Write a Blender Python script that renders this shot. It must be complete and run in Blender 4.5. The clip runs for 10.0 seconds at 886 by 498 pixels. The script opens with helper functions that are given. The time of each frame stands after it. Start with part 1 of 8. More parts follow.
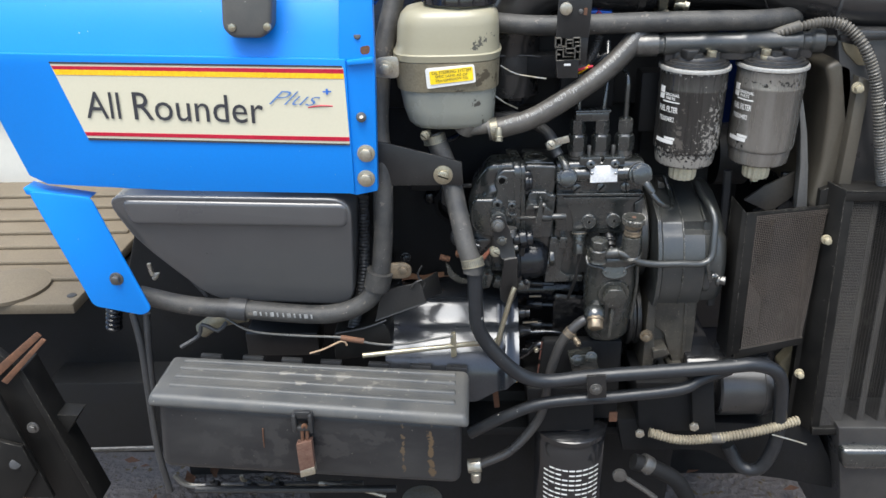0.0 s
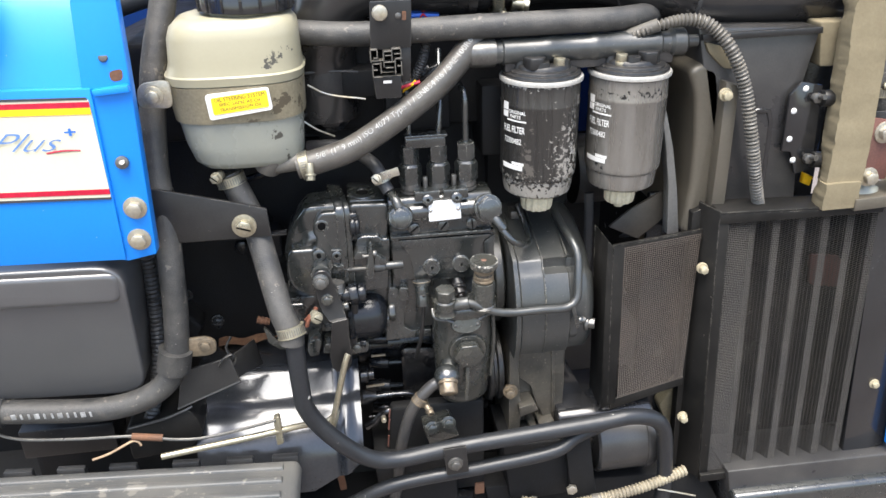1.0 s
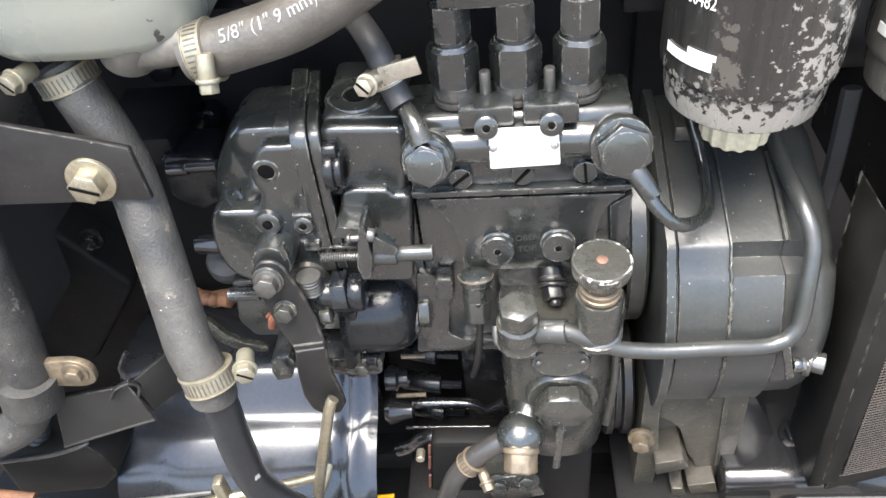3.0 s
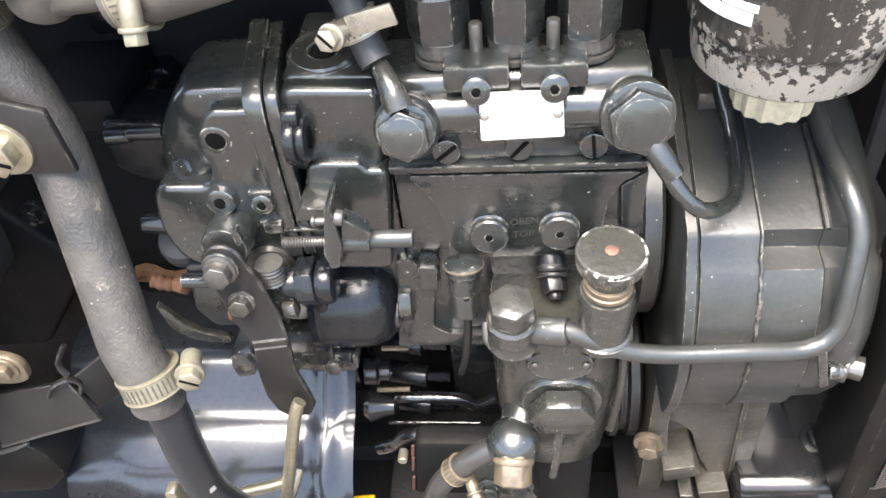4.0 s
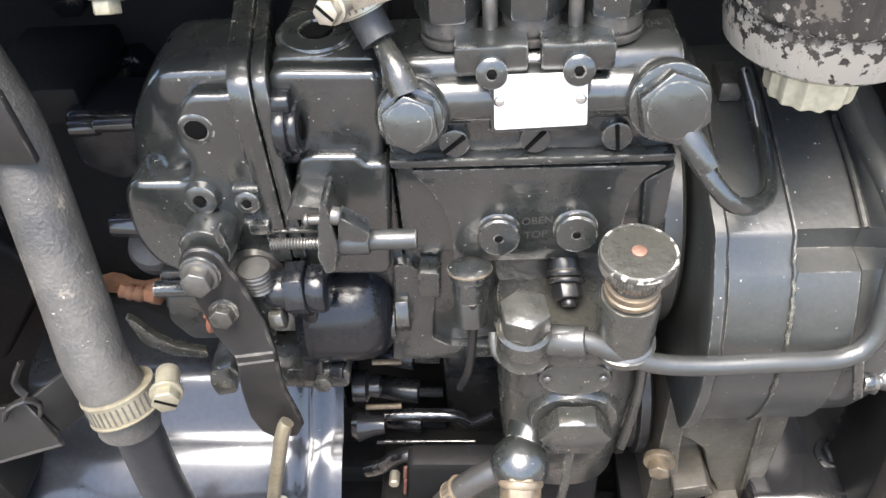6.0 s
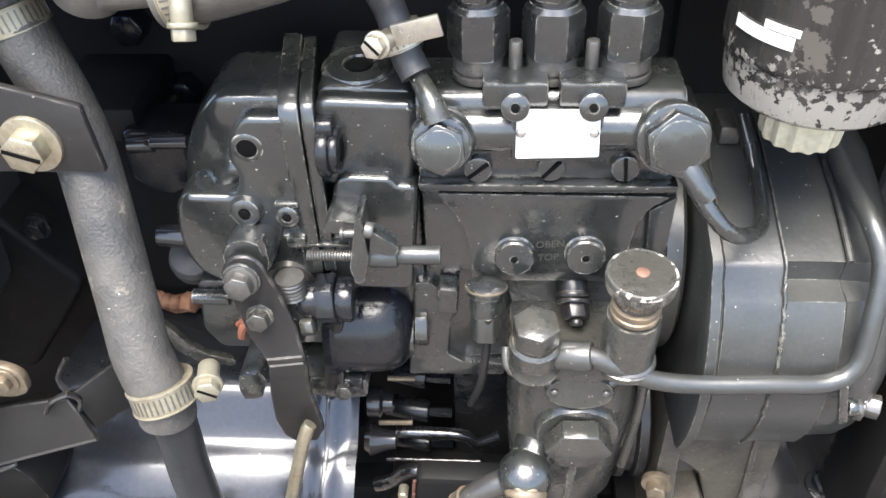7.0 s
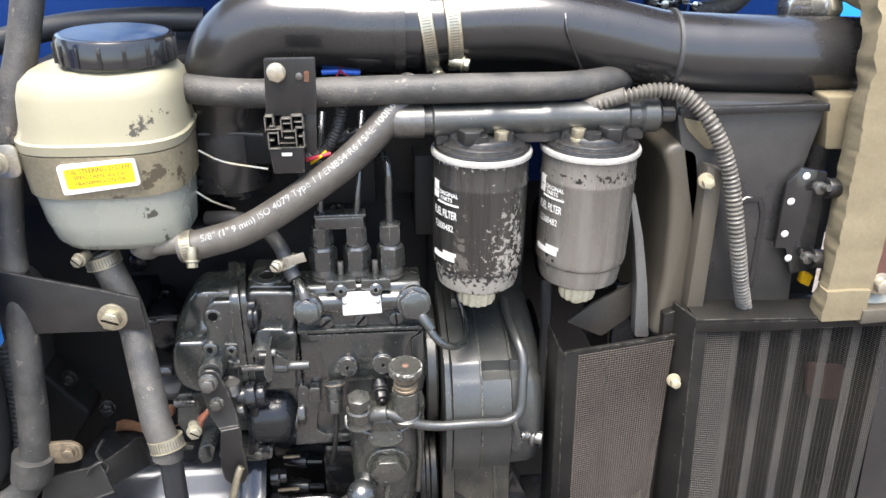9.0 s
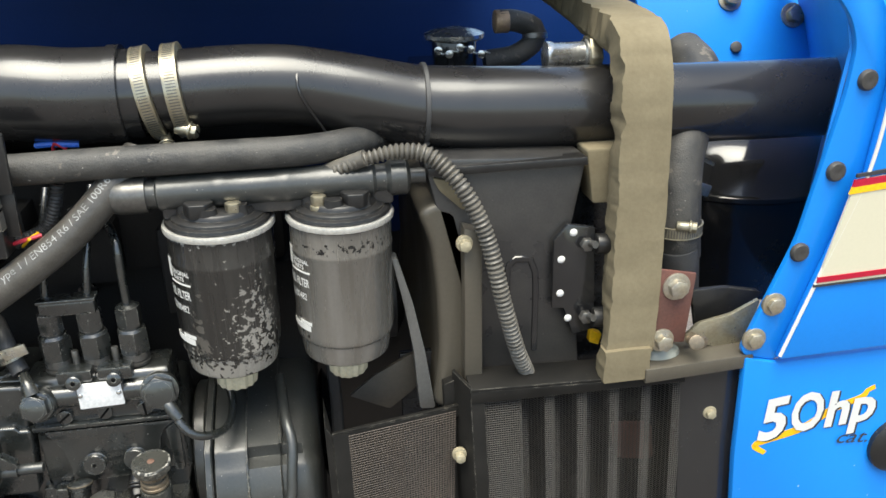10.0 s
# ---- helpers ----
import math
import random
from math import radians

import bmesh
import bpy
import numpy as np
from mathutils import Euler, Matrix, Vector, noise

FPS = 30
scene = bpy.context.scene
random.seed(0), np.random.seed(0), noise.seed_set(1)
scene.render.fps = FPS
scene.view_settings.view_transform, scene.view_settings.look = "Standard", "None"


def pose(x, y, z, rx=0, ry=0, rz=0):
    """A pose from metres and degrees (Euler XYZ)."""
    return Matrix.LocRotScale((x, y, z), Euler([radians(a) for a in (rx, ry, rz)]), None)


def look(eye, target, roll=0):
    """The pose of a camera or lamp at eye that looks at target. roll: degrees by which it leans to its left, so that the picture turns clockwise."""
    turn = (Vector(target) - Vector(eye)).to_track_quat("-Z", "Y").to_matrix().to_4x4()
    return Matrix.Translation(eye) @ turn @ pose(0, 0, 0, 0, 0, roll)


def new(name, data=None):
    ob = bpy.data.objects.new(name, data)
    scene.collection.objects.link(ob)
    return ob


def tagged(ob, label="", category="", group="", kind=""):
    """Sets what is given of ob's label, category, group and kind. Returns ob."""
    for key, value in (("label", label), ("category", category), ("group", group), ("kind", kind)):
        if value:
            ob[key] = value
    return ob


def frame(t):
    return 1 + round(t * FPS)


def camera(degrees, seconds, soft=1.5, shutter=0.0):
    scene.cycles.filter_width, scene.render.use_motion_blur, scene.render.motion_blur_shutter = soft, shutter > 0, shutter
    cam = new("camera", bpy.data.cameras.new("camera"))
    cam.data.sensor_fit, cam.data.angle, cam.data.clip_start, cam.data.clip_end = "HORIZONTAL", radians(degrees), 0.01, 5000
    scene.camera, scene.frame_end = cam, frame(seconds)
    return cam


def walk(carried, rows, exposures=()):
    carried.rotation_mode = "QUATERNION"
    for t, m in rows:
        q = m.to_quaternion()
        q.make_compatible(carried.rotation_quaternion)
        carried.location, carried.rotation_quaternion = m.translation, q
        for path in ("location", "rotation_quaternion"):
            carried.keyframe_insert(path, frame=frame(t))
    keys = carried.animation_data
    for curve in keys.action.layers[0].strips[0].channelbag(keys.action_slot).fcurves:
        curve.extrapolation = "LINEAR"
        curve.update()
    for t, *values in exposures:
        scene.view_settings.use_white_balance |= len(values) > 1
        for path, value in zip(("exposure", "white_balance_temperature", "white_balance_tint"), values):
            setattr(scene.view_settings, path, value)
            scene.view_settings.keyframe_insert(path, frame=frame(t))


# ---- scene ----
cam = camera(57.6, 10.0)
PATH = [
    (0, (0.03, 0.037, 1.376), (-0.041, 1.853, 0.542), -1.7),
    (0.2, (0.071, 0.083, 1.372), (0.028, 1.898, 0.534), -2.5),
    (0.5, (0.104, 0.131, 1.355), (0.099, 1.949, 0.521), -3.0),
    (0.7, (0.118, 0.167, 1.36), (0.145, 1.974, 0.503), -3.0),
    (1, (0.102, 0.238, 1.353), (0.323, 2.035, 0.503), -1.9),
    (1.3, (0.087, 0.315, 1.372), (0.46, 2.071, 0.49), -1.1),
    (1.5, (0.081, 0.36, 1.353), (0.514, 2.082, 0.435), -1.2),
    (1.8, (0.099, 0.435, 1.331), (0.544, 2.11, 0.333), -1.3),
    (2, (0.124, 0.49, 1.319), (0.509, 2.164, 0.295), -1.7),
    (2.2, (0.156, 0.549, 1.309), (0.39, 2.237, 0.262), -2.8),
    (2.5, (0.208, 0.639, 1.283), (0.151, 2.265, 0.119), -5.8),
    (2.7, (0.201, 0.665, 1.261), (0.108, 2.264, 0.064), -5.6),
    (3, (0.201, 0.704, 1.25), (0.003, 2.194, -0.069), -7.0),
    (3.2, (0.199, 0.713, 1.243), (-0.039, 2.172, -0.104), -7.7),
    (4.3, (0.204, 0.768, 1.204), (0.026, 2.199, -0.183), -6.1),
    (4.5, (0.2, 0.77, 1.195), (0.036, 2.2, -0.194), -5.9),
    (5, (0.191, 0.78, 1.165), (0.066, 2.196, -0.242), -4.9),
    (5.5, (0.188, 0.781, 1.164), (0.068, 2.196, -0.244), -4.8),
    (5.7, (0.186, 0.782, 1.173), (0.065, 2.21, -0.222), -4.8),
    (6.8, (0.178, 0.752, 1.2), (0.065, 2.279, -0.086), -2.9),
    (7, (0.177, 0.746, 1.2), (0.053, 2.28, -0.077), -2.3),
    (7.5, (0.178, 0.725, 1.2), (0.008, 2.264, -0.066), -2.4),
    (7.7, (0.182, 0.704, 1.22), (-0.003, 2.235, -0.054), -2.5),
    (7.8, (0.18, 0.673, 1.223), (0.022, 2.271, 0.031), -1.9),
    (8, (0.193, 0.631, 1.261), (0.035, 2.274, 0.131), -2.2),
    (8.2, (0.208, 0.59, 1.305), (0.063, 2.28, 0.244), -2.3),
    (8.4, (0.204, 0.534, 1.337), (0.162, 2.3, 0.4), -1.5),
    (8.5, (0.202, 0.506, 1.347), (0.204, 2.293, 0.449), -1.3),
    (8.7, (0.21, 0.457, 1.364), (0.251, 2.25, 0.479), -1.1),
    (9, (0.221, 0.394, 1.372), (0.378, 2.2, 0.528), -0.1),
    (9.5, (0.27, 0.38, 1.383), (0.515, 2.197, 0.585), -0.2),
    (9.7, (0.313, 0.397, 1.384), (0.594, 2.21, 0.586), -0.5),
    (10, (0.393, 0.433, 1.379), (0.685, 2.256, 0.61), -1.3),
]
walk(cam, [(t, look(eye, target, roll)) for t, eye, target, roll in PATH],
     exposures=[(0, 1.14, 6300, 6), (0.5, 1.66, 6420, 7), (1.0, 1.78, 6580, 8), (1.5, 1.82, 6620, 8), (2.0, 2.14, 6740, 9), (2.5, 2.18, 6800, 7), (3.0, 2.29, 6640, 8), (4.5, 2.41, 6880, 10),
                (5.5, 2.36, 6780, 10), (7.0, 2.34, 6620, 9), (7.5, 2.37, 6620, 9), (8.0, 2.42, 6660, 9), (8.5, 2.21, 6680, 9), (9, 2.07, 6660, 9), (9.5, 1.56, 6700, 7), (10, 1.26, 6820, 2)])


# ---- light ----
world = bpy.data.worlds.new("sky")
scene.world = world
world.use_nodes = True
wn = world.node_tree
wn.nodes.clear()
sky = wn.nodes.new("ShaderNodeTexSky")
sky.sky_type = "NISHITA"
sky.sun_disc = False
sky.sun_elevation, sky.sun_rotation = radians(72), radians(196)
sky.air_density, sky.dust_density, sky.ozone_density = 1.0, 3.0, 1.0
bg = wn.nodes.new("ShaderNodeBackground")
bg.inputs["Strength"].default_value = 0.15
wo = wn.nodes.new("ShaderNodeOutputWorld")
wn.links.new(sky.outputs[0], bg.inputs[0])
wn.links.new(bg.outputs[0], wo.inputs[0])
sun = new("sun", bpy.data.lights.new("sun", "SUN"))
sun.data.energy, sun.data.angle, sun.data.color = 2.2, radians(45), (1.0, 0.97, 0.93)
sun.matrix_world = look((-0.35, -1.25, 3.9), (0.0, 0.0, 0.0))


# ---- materials ----
def mat(name, base, rough=0.5, metal=0.0, other=None, amount=0.35, patch=18.0, grain=350.0, bump=0.1, depth=0.0006,
        coat=0.0, spec=0.5, rough_var=0.12, coat_rough=0.07, peel=0.0, grit=0.13, streak=(1, 1, 1), specks=None, speck_scale=300.0, speck_cut=0.68):
    """A painted or bare surface: two scales of variation in colour and gloss, fine relief, and chips or dust specks."""
    m = bpy.data.materials.new(name)
    m.use_nodes = True
    t = m.node_tree
    n, l = t.nodes, t.links
    b = n["Principled BSDF"]
    co = n.new("ShaderNodeTexCoord")
    mp = n.new("ShaderNodeMapping")
    mp.inputs["Scale"].default_value = streak
    l.new(co.outputs["Object"], mp.inputs[0])
    big = n.new("ShaderNodeTexNoise")
    big.inputs["Scale"].default_value, big.inputs["Detail"].default_value, big.inputs["Roughness"].default_value = patch, 6, 0.65
    fine = n.new("ShaderNodeTexNoise")
    fine.inputs["Scale"].default_value, fine.inputs["Detail"].default_value = grain, 4
    l.new(mp.outputs[0], big.inputs["Vector"])
    l.new(co.outputs["Object"], fine.inputs["Vector"])
    ramp = n.new("ShaderNodeMapRange")
    ramp.inputs["From Min"].default_value, ramp.inputs["From Max"].default_value = 0.35, 0.7
    ramp.inputs["To Max"].default_value = amount
    l.new(big.outputs["Fac"], ramp.inputs["Value"])
    mix = n.new("ShaderNodeMix")
    mix.data_type = "RGBA"
    mix.inputs["A"].default_value = (*base, 1)
    mix.inputs["B"].default_value = (*(other or [c * 1.6 + 0.01 for c in base]), 1)
    l.new(ramp.outputs[0], mix.inputs["Factor"])
    colour = mix.outputs["Result"]
    mix2 = n.new("ShaderNodeMix")
    mix2.data_type, mix2.blend_type = "RGBA", "MULTIPLY"
    r2 = n.new("ShaderNodeMapRange")
    r2.inputs["From Min"].default_value, r2.inputs["From Max"].default_value = 0.3, 0.7
    r2.inputs["To Min"].default_value, r2.inputs["To Max"].default_value = 1 - grit, 1 + grit
    l.new(fine.outputs["Fac"], r2.inputs["Value"])
    mix2.inputs["Factor"].default_value = 1.0
    l.new(colour, mix2.inputs["A"])
    l.new(r2.outputs[0], mix2.inputs["B"])
    colour = mix2.outputs["Result"]
    if specks:
        sp = n.new("ShaderNodeTexNoise")
        sp.inputs["Scale"].default_value, sp.inputs["Detail"].default_value = speck_scale, 3
        l.new(co.outputs["Object"], sp.inputs["Vector"])
        cut = n.new("ShaderNodeMapRange")
        cut.inputs["From Min"].default_value, cut.inputs["From Max"].default_value = speck_cut, speck_cut + 0.03
        l.new(sp.outputs["Fac"], cut.inputs["Value"])
        mix3 = n.new("ShaderNodeMix")
        mix3.data_type = "RGBA"
        l.new(cut.outputs[0], mix3.inputs["Factor"])
        l.new(colour, mix3.inputs["A"])
        mix3.inputs["B"].default_value = (*specks, 1)
        colour = mix3.outputs["Result"]
    l.new(colour, b.inputs["Base Color"])
    rr = n.new("ShaderNodeMapRange")
    rr.inputs["From Min"].default_value, rr.inputs["From Max"].default_value = 0.3, 0.7
    rr.inputs["To Min"].default_value, rr.inputs["To Max"].default_value = max(rough - rough_var, 0.03), min(rough + rough_var, 1)
    l.new(big.outputs["Fac"], rr.inputs["Value"])
    l.new(rr.outputs[0], b.inputs["Roughness"])
    b.inputs["Metallic"].default_value = metal
    b.inputs["Specular IOR Level"].default_value = spec
    b.inputs["Coat Weight"].default_value = coat
    b.inputs["Coat Roughness"].default_value = coat_rough
    bp = n.new("ShaderNodeBump")
    bp.inputs["Strength"].default_value, bp.inputs["Distance"].default_value = bump, depth
    l.new(fine.outputs["Fac"], bp.inputs["Height"])
    out = bp.outputs[0]
    if peel:
        wav = n.new("ShaderNodeTexNoise")
        wav.inputs["Scale"].default_value, wav.inputs["Detail"].default_value = 130, 2
        l.new(co.outputs["Object"], wav.inputs["Vector"])
        b2 = n.new("ShaderNodeBump")
        b2.inputs["Strength"].default_value, b2.inputs["Distance"].default_value = peel, 0.0015
        l.new(wav.outputs["Fac"], b2.inputs["Height"])
        l.new(out, b2.inputs["Normal"])
        out = b2.outputs[0]
        l.new(out, b.inputs["Coat Normal"])
    l.new(out, b.inputs["Normal"])
    return m


BUTTON = mat("brown_grey_rubber_plug", (0.04, 0.037, 0.034), 0.6, amount=0.4, patch=40, bump=0.2)
BLUE = mat("blue_paint", (0.006, 0.205, 0.68), 0.40, other=(0.006, 0.225, 0.72), amount=0.5, patch=6, bump=0.03, coat=0.12, spec=0.4, rough_var=0.06,
           specks=(0.3, 0.42, 0.6), speck_scale=160, speck_cut=0.755, grit=0.02)
# The hood's blue again, darkened: the shade is put into the colour.
SHADEBLUE = mat("blue_paint_in_shade", (0.0015, 0.021, 0.11), 0.55, spec=0.15, amount=0.2, patch=5, bump=0.08, grit=0.04)
ENGINE = mat("engine_paint", (0.0085, 0.0098, 0.0125), 0.2, other=(0.018, 0.0175, 0.016), amount=0.6, patch=25, grain=500, bump=0.2,
             depth=0.0006, rough_var=0.1, spec=0.4, specks=(0.12, 0.115, 0.1), speck_scale=420, speck_cut=0.77)
PUMP = mat("pump_paint", (0.0140, 0.0160, 0.0156), 0.29, other=(0.027, 0.028, 0.0255), amount=0.7, patch=34, grain=420, bump=0.10,
           depth=0.0005, coat=0.95, coat_rough=0.14, peel=0.15, spec=0.65, rough_var=0.12, specks=(0.36, 0.34, 0.3), speck_scale=430, speck_cut=0.715)
CASE_PAINT = mat("gear_case_paint", (0.024, 0.0265, 0.026), 0.40, other=(0.042, 0.041, 0.036), amount=0.7, patch=28, grain=420, bump=0.14,
                 depth=0.0006, coat=0.45, coat_rough=0.27, peel=0.12, spec=0.6, rough_var=0.1, specks=(0.36, 0.34, 0.3), speck_scale=430, speck_cut=0.72)
CAST = mat("cast_iron_paint", (0.026, 0.0275, 0.0245), 0.27, other=(0.052, 0.049, 0.040), amount=0.7, patch=30, grain=380, bump=0.22,
           depth=0.0008, coat=0.55, coat_rough=0.17, peel=0.28, spec=0.55, specks=(0.3, 0.27, 0.22), speck_scale=420, speck_cut=0.71)
WETBLACK = mat("lumpy_wet_black_paint", (0.008, 0.008, 0.009), 0.22, other=(0.02, 0.02, 0.02), amount=0.5, patch=30, grain=300, bump=0.3, depth=0.001, coat=1.0, coat_rough=0.1, peel=0.5, spec=0.8)
RIMWEAR = mat("chipped_knob_rim", (0.04, 0.04, 0.036), 0.4, other=(0.08, 0.075, 0.065), amount=0.6, patch=60, bump=0.2, specks=(0.36, 0.34, 0.30), speck_scale=260, speck_cut=0.54)
DEEP = mat("oily_black_casting", (0.0105, 0.011, 0.012), 0.55, other=(0.013, 0.012, 0.0105), amount=0.6, patch=30, grain=420, bump=0.3, depth=0.0008, spec=0.17, specks=(0.1, 0.095, 0.085), speck_scale=420, speck_cut=0.76)
DUSTCAST = mat("dusty_cast_iron", (0.036, 0.034, 0.029), 0.4, other=(0.085, 0.074, 0.056), amount=0.8, patch=26, grain=380, bump=0.3, depth=0.0008, coat=0.3, coat_rough=0.25, peel=0.3, spec=0.5, specks=(0.3, 0.26, 0.2), speck_scale=380, speck_cut=0.7)
# Solid near-black inserts: the shade inside sockets, slots and bores as colour.
HOLE = mat("hole_shade", (0.003, 0.003, 0.003), 0.9, amount=0.0, bump=0.0, spec=0.1)
BLACK = mat("black_gloss_paint", (0.012, 0.012, 0.013), 0.2, other=(0.03, 0.03, 0.03), amount=0.5, patch=9, bump=0.04, coat=0.4,
            specks=(0.14, 0.13, 0.12), speck_scale=380, speck_cut=0.755)
SHROUD = mat("brown_grey_sheet_metal", (0.104, 0.092, 0.071), 0.42, metal=0.2, other=(0.07, 0.061, 0.048), amount=0.7, patch=9, bump=0.1, streak=(1, 1, 0.4), grit=0.05)
SATIN = mat("black_satin_paint", (0.009, 0.009, 0.0095), 0.38, other=(0.03, 0.028, 0.025), amount=0.5, patch=14, bump=0.15,
            specks=(0.2, 0.18, 0.15), speck_scale=300, speck_cut=0.74)
PIPE = mat("chipped_pipe_paint", (0.012, 0.0135, 0.016), 0.42, spec=0.4, other=(0.022, 0.023, 0.024), amount=0.6, patch=25, bump=0.12, coat=0.15, coat_rough=0.25, peel=0.12, specks=(0.34, 0.33, 0.3), speck_scale=110, speck_cut=0.725)
FANBLADE = mat("dusty_fan_blade", (0.062, 0.054, 0.043), 0.5, other=(0.04, 0.035, 0.029), amount=0.7, patch=25, bump=0.1)
BELT = mat("pale_grey_belt", (0.13, 0.128, 0.122), 0.36, other=(0.085, 0.082, 0.075), amount=0.6, patch=20, bump=0.1, streak=(1, 1, 0.3))
DRYLEAF = mat("dry_brown_leaf", (0.12, 0.06, 0.032), 0.85, other=(0.24, 0.13, 0.072), amount=0.8, patch=90, bump=0.4)
INTAKE = mat("intake_tube_black", (0.014, 0.0135, 0.014), 0.28, other=(0.03, 0.028, 0.026), amount=0.5, patch=12, bump=0.03, coat=0.45, coat_rough=0.11, spec=0.5, rough_var=0.06, grit=0.03, specks=(0.2, 0.19, 0.17), speck_scale=260, speck_cut=0.765)
PLASTIC = mat("dark_grey_plastic", (0.056, 0.056, 0.058), 0.34, coat=0.9, coat_rough=0.2, other=(0.08, 0.078, 0.074), amount=0.5, patch=7, grain=900, bump=0.1, depth=0.0003, grit=0.05)
# Its broad patches are dust smears together with reflections painted into the colour.
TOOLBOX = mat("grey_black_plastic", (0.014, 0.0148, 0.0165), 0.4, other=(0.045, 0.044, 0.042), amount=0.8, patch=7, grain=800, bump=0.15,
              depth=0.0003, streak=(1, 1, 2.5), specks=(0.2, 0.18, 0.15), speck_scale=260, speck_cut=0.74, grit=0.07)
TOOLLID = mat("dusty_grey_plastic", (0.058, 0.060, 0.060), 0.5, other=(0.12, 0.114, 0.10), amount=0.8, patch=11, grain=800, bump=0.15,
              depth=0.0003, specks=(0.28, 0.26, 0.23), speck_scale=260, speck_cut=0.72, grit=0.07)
RUBBER = mat("grey_rubber", (0.024, 0.0236, 0.0228), 0.6, coat=0.08, coat_rough=0.35, other=(0.085, 0.079, 0.069), amount=0.85, patch=30, grain=700, peel=0.3, bump=0.55, depth=0.0008,
             specks=(0.36, 0.34, 0.31), speck_scale=380, speck_cut=0.73)
OILHOSE = mat("oily_hose_rubber", (0.04, 0.036, 0.031), 0.42, other=(0.11, 0.1, 0.085), amount=0.8, patch=16, grain=700, bump=0.3, peel=0.25, depth=0.0006, coat=0.2, coat_rough=0.3)
BOLTCREAM = mat("grey_cream_bolt", (0.36, 0.32, 0.22), 0.5, other=(0.24, 0.2, 0.13), amount=0.7, patch=120, bump=0.2)
DARKRUBBER = mat("dark_rubber", (0.03, 0.03, 0.031), 0.48, other=(0.07, 0.068, 0.065), amount=0.5, patch=25, grain=600, bump=0.3, depth=0.0005)
CREAM = mat("cream_tank_plastic", (0.30, 0.276, 0.192), 0.36, other=(0.262, 0.235, 0.152), amount=0.5, patch=5, grain=300, bump=0.02, grit=0.015)
DUSTBLACK = mat("dusty_black_paint", (0.022, 0.022, 0.023), 0.34, other=(0.06, 0.056, 0.05), amount=0.7, patch=11, grain=500, bump=0.12, coat=0.3, coat_rough=0.2, specks=(0.16, 0.15, 0.13), speck_scale=300, speck_cut=0.73)
FRAME = mat("worn_black_frame_paint", (0.0065, 0.0064, 0.0062), 0.5, spec=0.2, other=(0.024, 0.022, 0.019), amount=0.6, patch=12, bump=0.12, specks=(0.2, 0.18, 0.15), speck_scale=300, speck_cut=0.745, grit=0.06)
# Dusty cap top; its blue is a reflection put into the colour.
CAPREFLECT = mat("dusty_cap_blue_reflection", (0.012, 0.03, 0.075), 0.42, other=(0.06, 0.08, 0.11), amount=0.7, patch=50, bump=0.2)
FLUID = mat("tank_with_oil_inside", (0.24, 0.25, 0.22), 0.26, other=(0.30, 0.285, 0.215), amount=0.5, patch=9, bump=0.08, grit=0.02)
STRAP = mat("khaki_strap", (0.24, 0.21, 0.14), 0.45, metal=0.3, other=(0.15, 0.13, 0.09), amount=0.7, patch=20, bump=0.2)
ZINC = mat("zinc_plating", (0.44, 0.42, 0.37), 0.36, metal=0.75, other=(0.42, 0.35, 0.22), amount=0.8, patch=60, bump=0.2)
YZINC = mat("yellow_zinc", (0.42, 0.39, 0.30), 0.36, metal=0.8, other=(0.30, 0.25, 0.16), amount=0.8, patch=90, bump=0.2)
DULLZINC = mat("dull_passivated_zinc", (0.31, 0.29, 0.22), 0.42, metal=0.6, other=(0.22, 0.19, 0.13), amount=0.8, patch=90, bump=0.25)
STEEL = mat("dark_steel", (0.16, 0.155, 0.145), 0.36, metal=0.7, other=(0.08, 0.078, 0.072), amount=0.7, patch=60, bump=0.2)
CHROME = mat("bright_steel", (0.62, 0.62, 0.6), 0.25, metal=0.9, other=(0.5, 0.48, 0.44), amount=0.6, patch=60, bump=0.1)
SEALRING = mat("pale_seal_ring", (0.42, 0.405, 0.37), 0.35, metal=0.3, amount=0.3, patch=60, bump=0.1)
TARNISH = mat("tarnished_plating", (0.125, 0.105, 0.078), 0.42, metal=0.5, other=(0.30, 0.23, 0.15), amount=0.8, patch=90, bump=0.3)
SHIELD = mat("starter_shield_enamel", (0.034, 0.038, 0.045), 0.2, metal=0.45, other=(0.052, 0.052, 0.052), amount=0.5, patch=12, bump=0.04, peel=0.03, coat=0.4, coat_rough=0.1, rough_var=0.05, specks=(0.25, 0.24, 0.22), speck_scale=320, speck_cut=0.75)
RUST = mat("rusty_steel", (0.11, 0.055, 0.032), 0.8, metal=0.2, other=(0.2, 0.095, 0.05), amount=0.8, patch=60, bump=0.7)
RUSTPRIMER = mat("red_oxide_paint", (0.13, 0.05, 0.037), 0.6, other=(0.09, 0.05, 0.04), amount=0.7, patch=30, bump=0.3)
FOAM = mat("tan_foam", (0.20, 0.168, 0.108), 0.95, other=(0.145, 0.12, 0.076), amount=0.8, patch=16, grain=300, bump=0.22, depth=0.001, spec=0.15, grit=0.05)
WHITE = mat("white_ink", (0.66, 0.65, 0.62), 0.5, amount=0.1, bump=0.02, grit=0.02)
PRINT = mat("worn_white_print", (0.36, 0.36, 0.345), 0.6, other=(0.1, 0.1, 0.095), amount=0.95, patch=120, bump=0.02)
DECAL = mat("cream_decal", (0.62, 0.575, 0.43), 0.4, other=(0.59, 0.54, 0.39), amount=0.4, patch=5, bump=0.02, grit=0.015)
RED = mat("red_ink", (0.42, 0.005, 0.03), 0.4, amount=0.1, bump=0.02)
